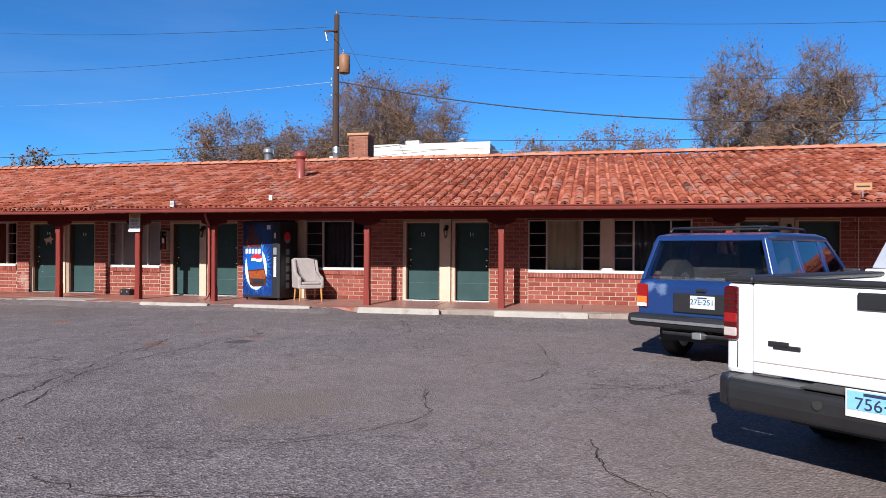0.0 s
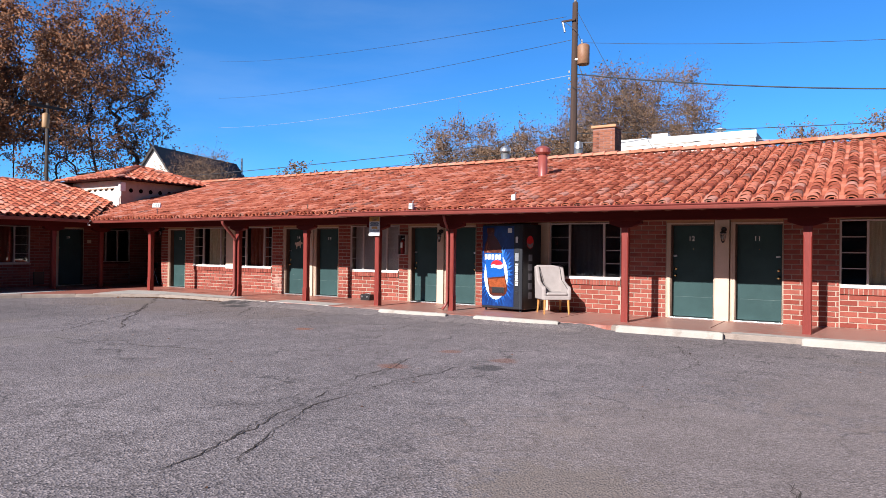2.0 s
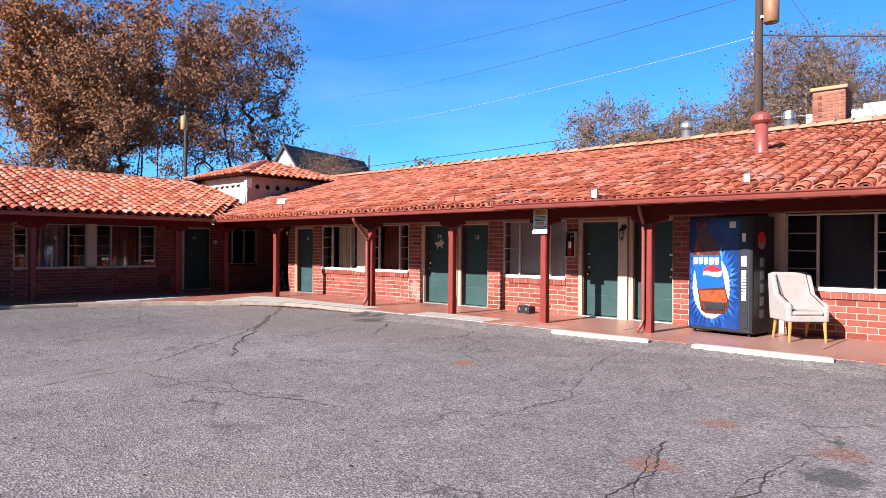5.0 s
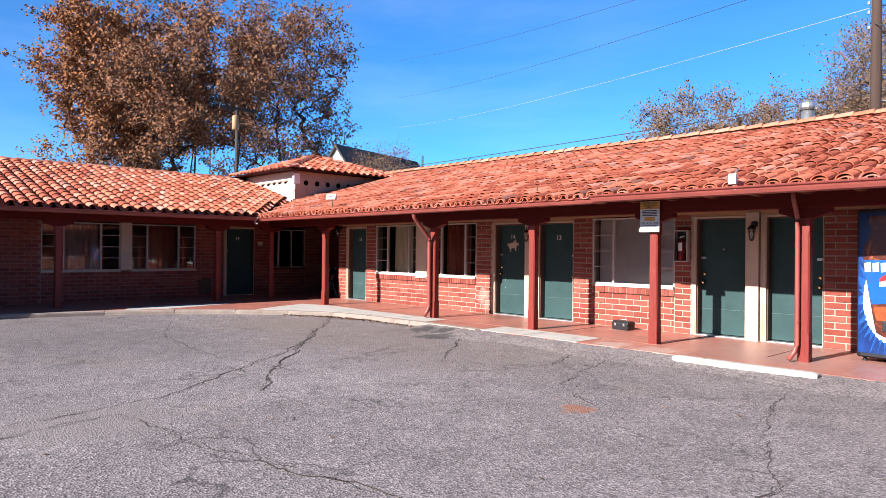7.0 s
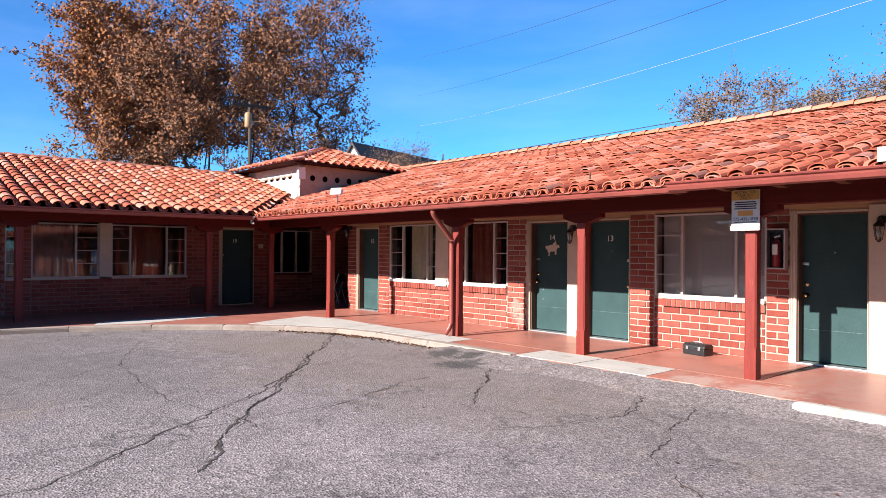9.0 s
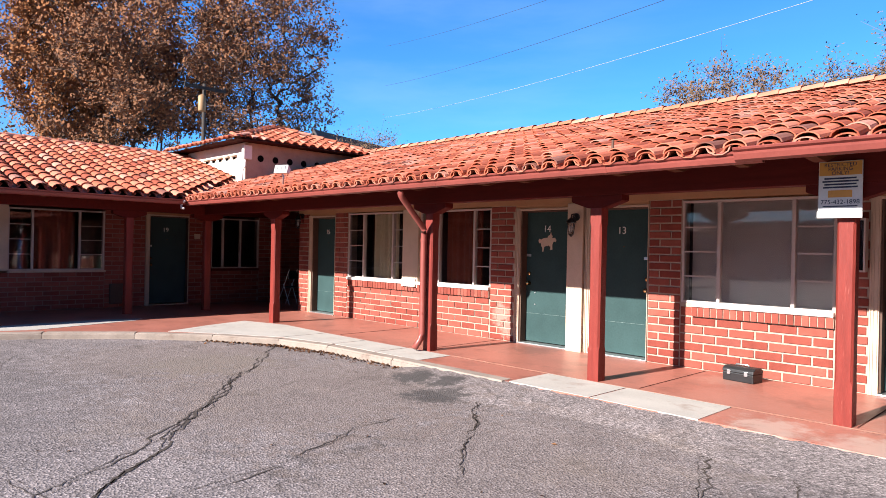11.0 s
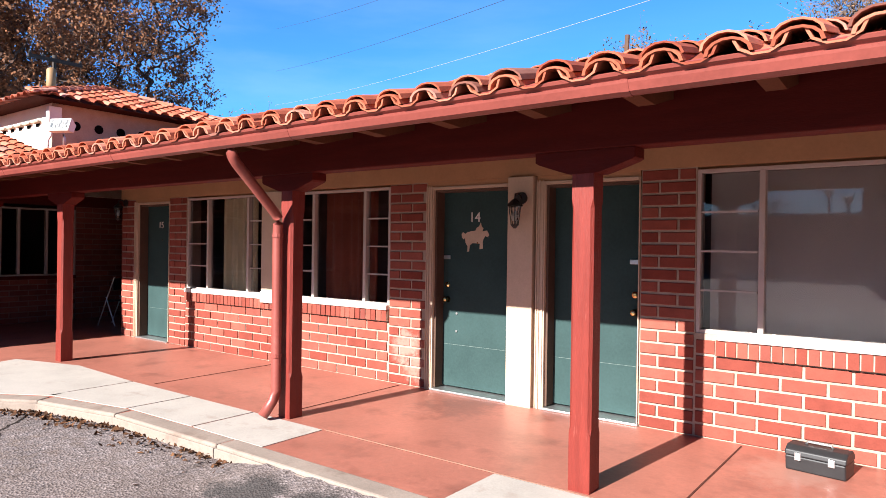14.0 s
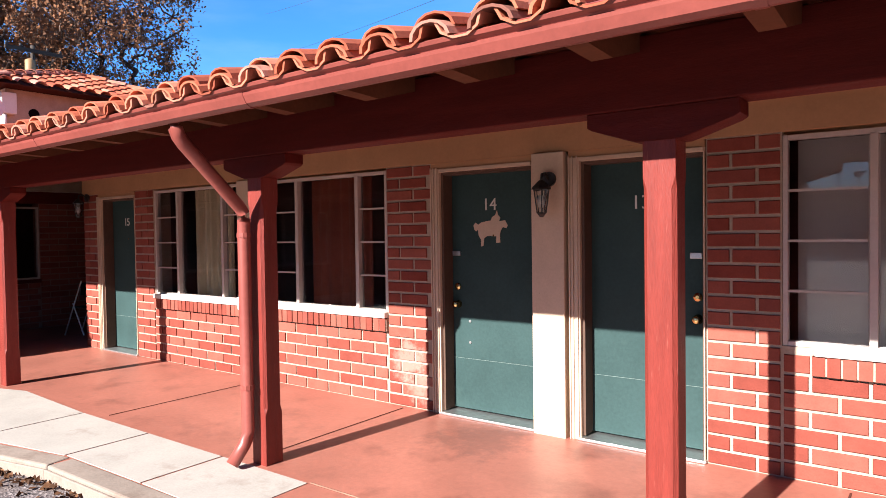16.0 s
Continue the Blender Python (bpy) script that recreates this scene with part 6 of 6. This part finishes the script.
T = (-11.9, 30.2)
wire((-11.87, 30.2, 13.0), (32, 38, 13.2), 0.9, 0.012, WIRE, "thin black overhead line crossing the sky")
wire((T[0] + 0.3, T[1], 11.0), (32, 38, 11.2), 1.5, 0.010, WIRE, "thin black overhead line crossing the sky")
wire((T[0] + 0.1, T[1], 9.6), (26, 36, 8.6), 1.6, 0.030, WIRE, "thick bundled black service cable")
wire((T[0] + 0.1, T[1], 6.9), (30, 38, 8.2), 0.7, 0.016, WIRE, "low black overhead line")
wire((T[0] + 0.1, T[1], 6.5), (30, 38, 6.2), 0.35, 0.010, PALEWIRE, "low pale overhead cable")
wire((T[0], T[1], 9.6), (-75, 62, 18), 0.6, 0.011, PALEWIRE, "bright pale service cable running to the west")
wire((T[0], T[1], 11.2), (-75, 62, 22), 0.6, 0.012, WIRE, "thin black overhead line to the west")
wire((T[0] - 0.4, T[1], 12.3), (-75, 62, 27), 0.6, 0.012, WIRE, "thin black overhead line to the west")
wire((T[0], T[1], 6.8), (-54.2, 28.8, 6.2), 0.25, 0.018, WIRE, "low black line between the poles")
wire((T[0], T[1], 6.3), (-54.2, 28.8, 5.5), 0.2, 0.014, WIRE, "low black cable between the poles")
wire((-11.9, 30.2, 12.7), (-5.5, 26, 2.2), 0.1, 0.010, WIRE, "guy wire slanting down from the pole")


# ---- trees ----
def leaf_mat(name, a, b, c):
    return mat(name, a, 0.8, 0.18, 0.5, 9, 0.0, spread=((0, a), (0.5, b), (1, c)), spec=0.1)


RUST = leaf_mat("rust_leaves", (0.18, 0.080, 0.042), (0.28, 0.125, 0.060), (0.09, 0.056, 0.042))
ORANGE_LEAF = leaf_mat("orange_leaves", (0.22, 0.090, 0.036), (0.32, 0.135, 0.052), (0.12, 0.066, 0.043))
DULL = leaf_mat("dull_brown_leaves", (0.155, 0.090, 0.052), (0.225, 0.133, 0.076), (0.105, 0.067, 0.047))
DARKBARK = mat("dark_bark", (0.060, 0.045, 0.038), 0.95, 0.25, 3, 20, 0.5, stretch=(2, 2, 0.5), spec=0.05)
TWIG = mat("twig_bark", (0.155, 0.112, 0.090), 0.95, 0.2, 1, 8, 0.0, spec=0.05)


def tree(x, y, height, radius, low, seed, clumps, per, size, material, label, gap=0.0, spread=0.05, twigs=7, bark=BARK, stems=1, girth=0.010, lobes_n=7):
    """A branching skeleton grown clump by clump inside an uneven envelope, its wood thickening towards the root; twigs and small leaves at the tips."""
    rng = random.Random(seed)
    t = thing("tree", pose(x, y, 0), label, "tree")
    mid, half = (height + low) / 2, (height - low) / 2
    lobes = [(Vector((rng.uniform(-0.5, 0.5) * radius, rng.uniform(-0.5, 0.5) * radius, mid + rng.uniform(-0.5, 0.5) * half)), rng.uniform(0.45, 0.62)) for _ in range(lobes_n)]
    goals = []
    while len(goals) < clumps:
        c, k = lobes[rng.randrange(len(lobes))]
        v = Vector((rng.gauss(0, 1), rng.gauss(0, 1), rng.gauss(0, 1))).normalized() * rng.random() ** 0.4
        p = c + Vector((v.x * radius * k, v.y * radius * k, v.z * half * k))
        if p.z < low or noise.noise(p * (3.2 / radius) + Vector((seed, 0, 0))) < gap - 0.25:
            continue
        goals.append(p)
    # stems
    nodes, parent = [], []
    for k in range(stems):
        off = Vector((rng.gauss(0, 0.22), rng.gauss(0, 0.22), 0)) * radius if stems > 1 else Vector((0, 0, 0))
        lean = Vector((rng.gauss(0, 0.16), rng.gauss(0, 0.16), 0)) * radius
        for i in range(8):
            q = i / 7
            nodes.append(off + lean * q + Vector((rng.gauss(0, 0.02) * radius * min(i, 1), rng.gauss(0, 0.02) * radius * min(i, 1), height * 0.72 * q)))
            parent.append(len(nodes) - 2 if i else -1)
    crown_base = Vector((0, 0, max(low, height * 0.25)))
    goals.sort(key=lambda p: (p - crown_base).length)
    room = len(nodes) + 3 * len(goals)
    at = np.zeros((room, 3))
    at[:len(nodes)] = [tuple(n) for n in nodes]
    tips = []
    for p in goals:
        n = len(nodes)
        d = at[:n] - np.array(p)
        cost = (d * d).sum(1) + np.where(d[:, 2] > -0.02 * height, 4.0 * (d[:, 2] + 0.02 * height) ** 2 + 0.5, 0.0)
        j = int(cost.argmin())
        a = nodes[j]
        for q in (0.36, 0.70, 1.0):
            c = a + (p - a) * q + Vector((rng.gauss(0, 1), rng.gauss(0, 1), rng.gauss(-0.4, 0.7))) * (p - a).length * 0.09 * (q < 1)
            parent.append(j)
            j = len(nodes)
            at[j] = tuple(c)
            nodes.append(c)
        tips.append(j)
    load = [0.0] * len(nodes)
    for j in tips:
        load[j] += 1.0
    for j in range(len(nodes) - 1, -1, -1):
        if parent[j] >= 0:
            load[parent[j]] += load[j]
    thick = height * girth / max(load[8 * k] for k in range(stems)) ** 0.48
    rad = [max(thick * max(q, 0.3) ** 0.48, height * 0.0007) for q in load]
    wood, fine, crown = Shape(), Shape(), Shape()
    for j in range(len(nodes)):
        i = parent[j]
        if i >= 0:
            r = rad[j]
            wood.tube([nodes[i], nodes[j]], [min(rad[i], r * 1.25), r], 6 if load[j] > 12 else 3, cap=False)
    for j in tips:
        p = nodes[j]
        way = (p - nodes[parent[j]]).normalized()
        ends = [p]
        for _ in range(twigs):
            e = p + (way * 0.5 + Vector((rng.gauss(0, 1), rng.gauss(0, 1), rng.gauss(0.35, 0.9)))) * height * spread * 0.75
            m = (p + e) / 2 + Vector((rng.gauss(0, 1), rng.gauss(0, 1), rng.gauss(0, 1))) * height * spread * 0.12
            fine.tube([p, m, e], [height * 0.0008, height * 0.0006, height * 0.0003], 3, cap=False)
            ends += [m, e]
        for _ in range(per):
            q = ends[rng.randrange(len(ends))] + Vector((rng.gauss(0, 1), rng.gauss(0, 1), rng.gauss(0, 0.9))) * height * spread * 0.26
            a = Vector((rng.gauss(0, 1), rng.gauss(0, 1), rng.gauss(0, 1))).normalized()
            b = a.orthogonal().normalized()
            s = size * rng.uniform(0.5, 1.3)
            crown.add([q - a * s, q + b * s * 0.6, q + a * s, q - b * s * 0.6], [(0, 1, 2, 3)])
    part("trunk", wood, bark, t, "trunk and spreading limbs")
    if twigs:
        part("twig_mass", fine, TWIG, t, "fine bare twigs", kind="stuff")
    part("crown", crown, material, t, "thinning autumn leaves", kind="stuff")


tree(-69, 25, 25.5, 7.4, 0.8, 3, 720, 66, 0.13, ORANGE_LEAF, "tall autumn tree with orange brown leaves behind the side wing", 0.24, 0.034, 3, DARKBARK, 3)
tree(-63.6, 29.4, 26, 8.2, 1.0, 4, 780, 62, 0.13, RUST, "tall autumn tree with rust brown leaves behind the side wing", 0.24, 0.034, 3, DARKBARK, 4)
tree(-59.2, 35.4, 25, 7.4, 4.0, 5, 600, 44, 0.115, RUST, "autumn tree with thinning brown leaves beyond the roof", 0.20, 0.034, 4, DARKBARK, 2)
tree(-46.9, 36.6, 9.8, 4.0, 1.5, 6, 300, 30, 0.06, DULL, "small nearly bare tree beyond the roof", 0.05, 0.07, 10)
tree(-14.6, 41.5, 9.9, 4.4, 2.0, 18, 560, 96, 0.056, DULL, "dull brown tree behind the motel", -0.4, 0.05, 15, lobes_n=14)
tree(-18.4, 38.8, 9.7, 6.8, 2.0, 8, 1100, 100, 0.056, DULL, "rounded tree with dull brown leaves behind the motel", -0.4, 0.05, 15, lobes_n=22)
tree(-10.9, 40.5, 13.2, 5.4, 3, 9, 560, 64, 0.058, DULL, "thinning tree with pale branches behind the motel", 0.05, 0.045, 14)
tree(-0.9, 50.6, 10.6, 6.6, 2, 10, 560, 60, 0.08, DULL, "low brown tree behind the motel", 0.0, 0.05, 9)
tree(-5.2, 49, 9.9, 3.4, 2, 15, 220, 50, 0.08, DULL, "low brown tree behind the motel", 0.0, 0.05, 9)
tree(11.0, 51.3, 16.8, 4.4, 4.5, 11, 520, 40, 0.075, DULL, "tall nearly bare tree with brown tips", 0.17, 0.038, 10, BARK, 1, 0.016)
tree(17.0, 52.7, 17.8, 5.0, 4.5, 12, 600, 40, 0.075, DULL, "tall nearly bare tree with brown tips", 0.10, 0.038, 10, BARK, 1, 0.018)
tree(-74, 76, 15.5, 6, 3, 13, 140, 40, 0.2, DULL, "far brown tree beyond the roof", 0.03)
tree(-47, 67, 10.5, 5.5, 3, 14, 320, 60, 0.09, DULL, "far low brown tree beyond the roof", 0.03, 0.05, 8)


# ---- south and east of the lot: added walls that cut sky light ----
south = thing("south_wing", None, "plain brick walls added south and east, tall ones unseen sky blockers", "building", kind="structure")
# Out of view, raised to 10 m to hold back southern sky light.
part("wall", Shape().box(-15.4, 35, -22.3, -22, 0, 10.0), BRICK, south)
part("parapet", Shape().box(-15.5, 35, -22.4, -21.9, 10.0, 10.2), CONCRETE, south)
# Unseen wall added to darken the west wing from the east.
part("east_wall", Shape().box(20.0, 20.3, -21.9, 14, 0, 8.0), BRICK, south)
part("low_wall", Shape().box(-45, -15.401, -22.3, -22, 0, 3.65), BRICK, south)
part("low_parapet", Shape().box(-45, -15.501, -22.4, -21.9, 3.65, 3.8), CONCRETE, south)
for x, z in ((-17.2, 5.1), (-16.2, 4.65)):
    lamp = thing("street_lamp", pose(x, -23.4, 0), "dark metal street lamp mirrored in the window", "street lamp", "street lamps")
    part("pole", Shape().tube([(0, 0, 0), (0, 0, z - 0.2)], [0.09, 0.06], 10), BLACK, lamp, smooth=True)
    part("lamp_head", Shape().lathe([(0.05, -0.3), (0.12, -0.25), (0.34, 0.0), (0.36, 0.08), (0.1, 0.14)], (0, 0, z), 14), BLACK, lamp, smooth=True)
tree(-20.6, -27, 6.6, 2.6, 1.5, 19, 70, 20, 0.06, DULL, "nearly bare tree beyond the low wing", 0.0)


# ---- cracks, patches, litter ----
def crack(pts, width, seed):
    """A ragged open crack: a wandering line of uneven width with crumbled edges."""
    rng = random.Random(seed)
    fine = []
    for (ax, ay), (bx, by) in zip(pts, pts[1:]):
        n = max(2, int(math.hypot(bx - ax, by - ay) / 0.045))
        for i in range(n):
            q = Vector((ax + (bx - ax) * i / n, ay + (by - ay) * i / n, seed * 3.7))
            wander = noise.noise_vector(q * 1.7) * 0.11 + noise.noise_vector(q * 6.5) * 0.04 + noise.noise_vector(q * 21.0) * 0.022
            fine.append(Vector((q.x + wander.x + rng.gauss(0, 0.006), q.y + wander.y + rng.gauss(0, 0.006))))
    v, f = [], []
    for i, p in enumerate(fine):
        d = (fine[min(i + 1, len(fine) - 1)] - fine[max(i - 1, 0)]).normalized()
        q = Vector((p.x, p.y, seed * 1.3))
        w = width * max(0.06, 0.55 + 0.9 * noise.noise(q * 2.6)) * (0.3 if i in (0, len(fine) - 1) else 1)
        a, b = w * rng.uniform(0.55, 1.35), w * rng.uniform(0.55, 1.35)
        v += [(p.x - d.y * a, p.y + d.x * a, 0.004), (p.x + d.y * b, p.y - d.x * b, 0.004)]
        if i:
            f.append((2 * i - 2, 2 * i - 1, 2 * i + 1, 2 * i))
    part("crack", Shape().add(v, f), CRACK, GROUND)


for i, (w, pts) in enumerate((
        (0.030, ((-18.9, 14.0), (-17.7, 13.1), (-16.5, 12.0), (-15.4, 11.2), (-13.8, 9.7), (-12.2, 8.6))),
        (0.028, ((-14.38, 13.95), (-13.95, 13.36), (-13.2, 12.4), (-12.5, 11.5))),
        (0.016, ((-13.99, 12.23), (-13.9, 11.75), (-13.6, 11.1), (-13.4, 10.2), (-13.5, 9.0))),
        (0.018, ((-6.06, 8.95), (-5.9, 8.4), (-5.6, 7.1), (-5.2, 5.7), (-4.7, 4.2))),
        (0.014, ((-0.33, 9.9), (0.02, 8.0), (-0.1, 7.1), (-0.5, 6.6))),
        (0.022, ((0.47, 4.81), (0.6, 4.04), (0.79, 3.77), (1.2, 3.3))),
        (0.016, ((-4.4, 4.5), (-4.87, 5.4), (-5.2, 6.2), (-5.25, 7.5), (-5.1, 9.2))),
        (0.014, ((-1.23, 6.3), (-0.9, 5.2), (-1.2, 4.7), (-1.8, 4.2), (-3.0, 3.9))),
        (0.020, ((-16.8, 12.2), (-14.7, 10.5), (-12.7, 7.8), (-12.3, 6.2))),
        (0.018, ((-11.9, 5.9), (-12.2, 7.2), (-10.5, 7.4), (-8.6, 7.9))),
        (0.012, ((-8.5, 12.9), (-8.0, 10.9), (-7.4, 9.8), (-7.6, 8.2))),
        (0.016, ((-11.6, 13.4), (-11.5, 12.9), (-11.3, 12.4), (-11.45, 11.7))),
        (0.012, ((-3.5, 12.8), (-2.6, 10.9), (-2.9, 9.4))),
        (0.012, ((-11.0, 13.2), (-10.4, 11.4), (-9.2, 10.6))),
        (0.014, ((-3.4, 3.3), (-2.4, 2.9), (-1.4, 3.2), (0.2, 2.9))),
        (0.014, ((0.0, 6.5), (1.2, 6.9), (1.9, 7.9))),
        (0.012, ((-19.5, 10.5), (-17.2, 9.5), (-15.0, 9.3), (-12.9, 9.6))))):
    crack(pts, w * (0.58 if i < 2 else 0.5), 40 + i)
    crack(pts, w * (0.30 if i < 2 else 0.25), 70 + i)

LITTER = mat("dry_litter", (0.09, 0.045, 0.025), 0.9, 0.2, 5, 40, 0.0, spread=((0, (0.05, 0.028, 0.018)), (0.7, (0.12, 0.055, 0.028)), (1, (0.20, 0.10, 0.05))), spec=0.1)


def litter():
    rng = random.Random(77)
    line = edge_line()
    s = Shape()
    for _ in range(1300):
        k = rng.choice((6, 7, 8, 9, 9, 9))
        (ax, ay), (bx, by) = line[k], line[k + 1]
        bx = min(bx, -11.0)
        q = rng.random()
        c = Vector((ax + (bx - ax) * q, ay + (by - ay) * q - abs(rng.gauss(0.06, 0.11)) - 0.03, 0.008))
        a = Vector((rng.gauss(0, 1), rng.gauss(0, 1), rng.gauss(0, 0.3))).normalized() * rng.uniform(0.012, 0.035)
        b = a.cross(Vector((rng.gauss(0, 0.4), rng.gauss(0, 0.4), 1))).normalized() * a.length * 0.6
        u = Vector((0, 0, rng.uniform(0.002, 0.02)))
        s.add([c - a, c + b + u, c + a, c - b], [(0, 1, 2), (0, 2, 3)])
    for _ in range(160):
        c = Vector((rng.uniform(-16, 1), rng.uniform(3, 13.8), 0.006))
        a = Vector((rng.gauss(0, 1), rng.gauss(0, 1), 0)).normalized() * rng.uniform(0.008, 0.025)
        b = Vector((-a.y, a.x, 0)) * 0.6
        s.add([c - a, c + b + Vector((0, 0, 0.008)), c + a, c - b], [(0, 1, 2), (0, 2, 3)])
    tagged(part("fallen_leaves", s, LITTER), "dry brown leaves blown along the kerb", "leaves", kind="stuff")


litter()


# ---- bricks, one by one ----
def brick_faces(u0, u1, z0, z1, u_min=-1e9):
    """Running bond inside a rectangle: (u, z, width) of each brick."""
    L, H, g = 0.285, 0.082, 0.020
    rows = max(1, round((z1 - z0) / (H + g)))
    step = (z1 - z0) / rows
    for r in range(rows):
        z = z0 + r * step
        u = u0 + g / 2 - (0.5 * (L + g) if r % 2 else 0.0)
        while u < u1 - 0.02:
            a, b = max(u, u0 + g / 2), min(u + L, u1 - g / 2)
            if b - a > 0.04:
                yield a, z + g / 2, b - a, step - g
            u += L + g


def lay_bricks():
    rng = random.Random(11)
    meshes = {}
    rest = {"north": Shape(), "west": Shape()}
    count = 0
    for side, u0, u1, z0, z1 in BRICKS:
        for u, z, w, h in brick_faces(u0, u1, z0, z1):
            d = rng.uniform(-0.003, 0.004)
            near = side is NORTH and -17.3 < u < -11.3 and count < 300
            if near:
                key = (round(w, 2), round(h, 3))
                if key not in meshes:
                    b = 0.004
                    s = Shape().add([(b, 0, b), (w - b, 0, b), (w - b, 0, h - b), (b, 0, h - b), (0, b, 0), (w, b, 0), (w, b, h), (0, b, h), (0, 0.05, 0), (w, 0.05, 0), (w, 0.05, h), (0, 0.05, h)],
                                    [(0, 1, 2, 3), (0, 4, 5, 1), (1, 5, 6, 2), (2, 6, 7, 3), (3, 7, 4, 0), (4, 8, 9, 5), (5, 9, 10, 6), (6, 10, 11, 7), (7, 11, 8, 4)])
                    meshes[key] = s.mesh("brick")
                    meshes[key].materials.append(BRICK)
                ob = new("brick", meshes[key])
                ob.parent = wall_north
                ob.location = (u, d, z)
                count += 1
            else:
                rest[side.kind].box(u, u + w, d, 0.05, z, z + h)
    part("brickwork", rest["north"], BRICK, wall_north, "red brick courses", kind="stuff")
    part("brickwork", rest["west"], BRICK, wall_west, "red brick courses in shade", kind="stuff")
    for _, side, u0, u1, n, z in PIECES:
        s = Shape()
        for k in range(n):
            a = u0 + (u1 - u0) * k / n
            q = rng.uniform(-0.004, 0.004)
            s.box(a + 0.006, a + (u1 - u0) / n - 0.006, -0.035 + q, 0.03, z - 0.118, z - 0.004)
        part("rowlock_course", s, BRICK, wall_north, "bricks on edge under the sill", kind="stuff")
        part("rowlock_bed", Shape().box(u0, u1, -0.022, 0.02, z - 0.118, z - 0.004), MORTAR, wall_north)


lay_bricks()


# ---- roof tiles ----
def lay_tiles():
    rng = random.Random(21)
    up = Vector((0, 1, SLOPE)).normalized()
    nrm = Vector((0, -SLOPE, 1)).normalized()
    side = Vector((1, 0, 0))
    pitch, expo, length = 0.27, 0.345, 0.43
    one = Shape()
    barrel(one, Vector((0, 0, 0)), side, up, nrm, 0.102, 0.084, length, random.Random(1), n=7, jit=0.0)
    me = one.mesh("roof_tile")
    me.materials.append(TILE)
    for p in me.polygons:
        p.use_smooth = False
    run = math.hypot(RIDGE_Y - EAVE_Y, (RIDGE_Y - EAVE_Y) * SLOPE)
    rows = int(run / expo)
    cover, pan = Shape(), Shape()
    n = 0
    x = 13.9
    while x > RIDGE_X + 0.1:
        for r in range(rows):
            h = -0.10 + r * expo
            wob = noise.noise(Vector((x * 0.5, r * 0.4, 3.0)))
            base = Vector((x, EAVE_Y, EAVE_Z)) + up * (h + rng.uniform(-0.02, 0.02)) + nrm * (0.062 + 0.02 * wob)
            base.x += rng.uniform(-0.014, 0.014)
            if base.y < EAVE_Y + (EAVE_X - x) + 0.1:
                continue
            mess = 0.09 if x < -9 else 0.04
            if -17.0 < x < -10.9 and r < 13 and n < 300:
                ob = new("roof_tile", me)
                ob.parent = ROOF
                ob.matrix_basis = Matrix.Translation(base) @ pose(0, 0, 0, rng.uniform(-1.2, 1.2), rng.uniform(-3, 3), rng.uniform(-2.5, 2.5))
                n += 1
            else:
                barrel(cover, base, side, up, nrm, 0.102, 0.084, length, rng, n=6 if r else 7, inner=r < 2, jit=mess)
        if x > EAVE_X:
            low = Vector((x + rng.uniform(-0.012, 0.012), EAVE_Y, EAVE_Z)) + up * -0.125 + nrm * 0.032
            barrel(cover, low, side, up, nrm, 0.100, 0.084, 0.36, rng, n=7, jit=0.03, thick=0.016)
        for r in range(rows):
            h = -0.05 + r * expo - (0.068 if r == 0 else 0.0)
            base = Vector((x + pitch / 2, EAVE_Y, EAVE_Z)) + up * h + nrm * 0.115
            if base.y < EAVE_Y + (EAVE_X - x) - 0.1:
                continue
            barrel(pan, base, side, up, -nrm, 0.108, 0.105, length, rng, n=5, inner=r < 2, jit=0.02)
        x -= pitch
    part("tile_courses", cover, TILE, ROOF, "courses of clay barrel tiles", kind="stuff")
    part("pan_tiles", pan, TILE, ROOF, "clay channel tiles between the courses", kind="stuff")
    # west wing
    up2, nrm2, side2 = Vector((-1, 0, SLOPE)).normalized(), Vector((SLOPE, 0, 1)).normalized(), Vector((0, 1, 0))
    cover, pan = Shape(), Shape()
    y = -5.8
    rows_w = int(math.hypot(EAVE_X - RIDGE_X, (EAVE_X - RIDGE_X) * SLOPE) / expo)
    while y < TURN_Y:
        for r in range(rows_w):
            base = Vector((EAVE_X, y, EAVE_Z)) + up2 * (-0.07 + r * expo + rng.uniform(-0.02, 0.02)) + nrm2 * 0.085
            if base.x > EAVE_X - (y - EAVE_Y) - 0.1:
                continue
            barrel(cover, base, side2, up2, nrm2, 0.112, 0.092, length, rng, n=6, inner=r < 2, jit=0.03)
            base = Vector((EAVE_X, y + pitch / 2, EAVE_Z)) + up2 * (-0.05 + r * expo) + nrm2 * 0.12
            barrel(pan, base, side2, up2, -nrm2, 0.10, 0.10, length, rng, n=4, inner=r < 1, jit=0.02)
        y += pitch
    part("tile_courses", cover, TILE, ROOF, "courses of clay barrel tiles on the side wing", kind="stuff")
    part("pan_tiles", pan, TILE, ROOF, "clay channel tiles on the side wing", kind="stuff")
    ridge = Shape()
    zr = roof_z(RIDGE_Y) + 0.10
    x = 13.8
    while x > RIDGE_X:
        barrel(ridge, Vector((x, RIDGE_Y, zr + rng.uniform(0, 0.012))), Vector((0, 1, 0)), Vector((-1, 0, 0)), Vector((0, 0, 1)), 0.17, 0.145, 0.45, rng, n=7)
        x -= 0.38
    y, zr = -5.8, roof_z(TURN_Y) + 0.05
    while y < TURN_Y:
        barrel(ridge, Vector((RIDGE_X, y, zr + rng.uniform(0, 0.012))), Vector((1, 0, 0)), Vector((0, 1, 0)), Vector((0, 0, 1)), 0.14, 0.12, 0.45, rng, n=6)
        y += 0.38
    part("ridge_tiles", ridge, RIDGE, ROOF, "clay ridge tiles", kind="stuff")


lay_tiles()
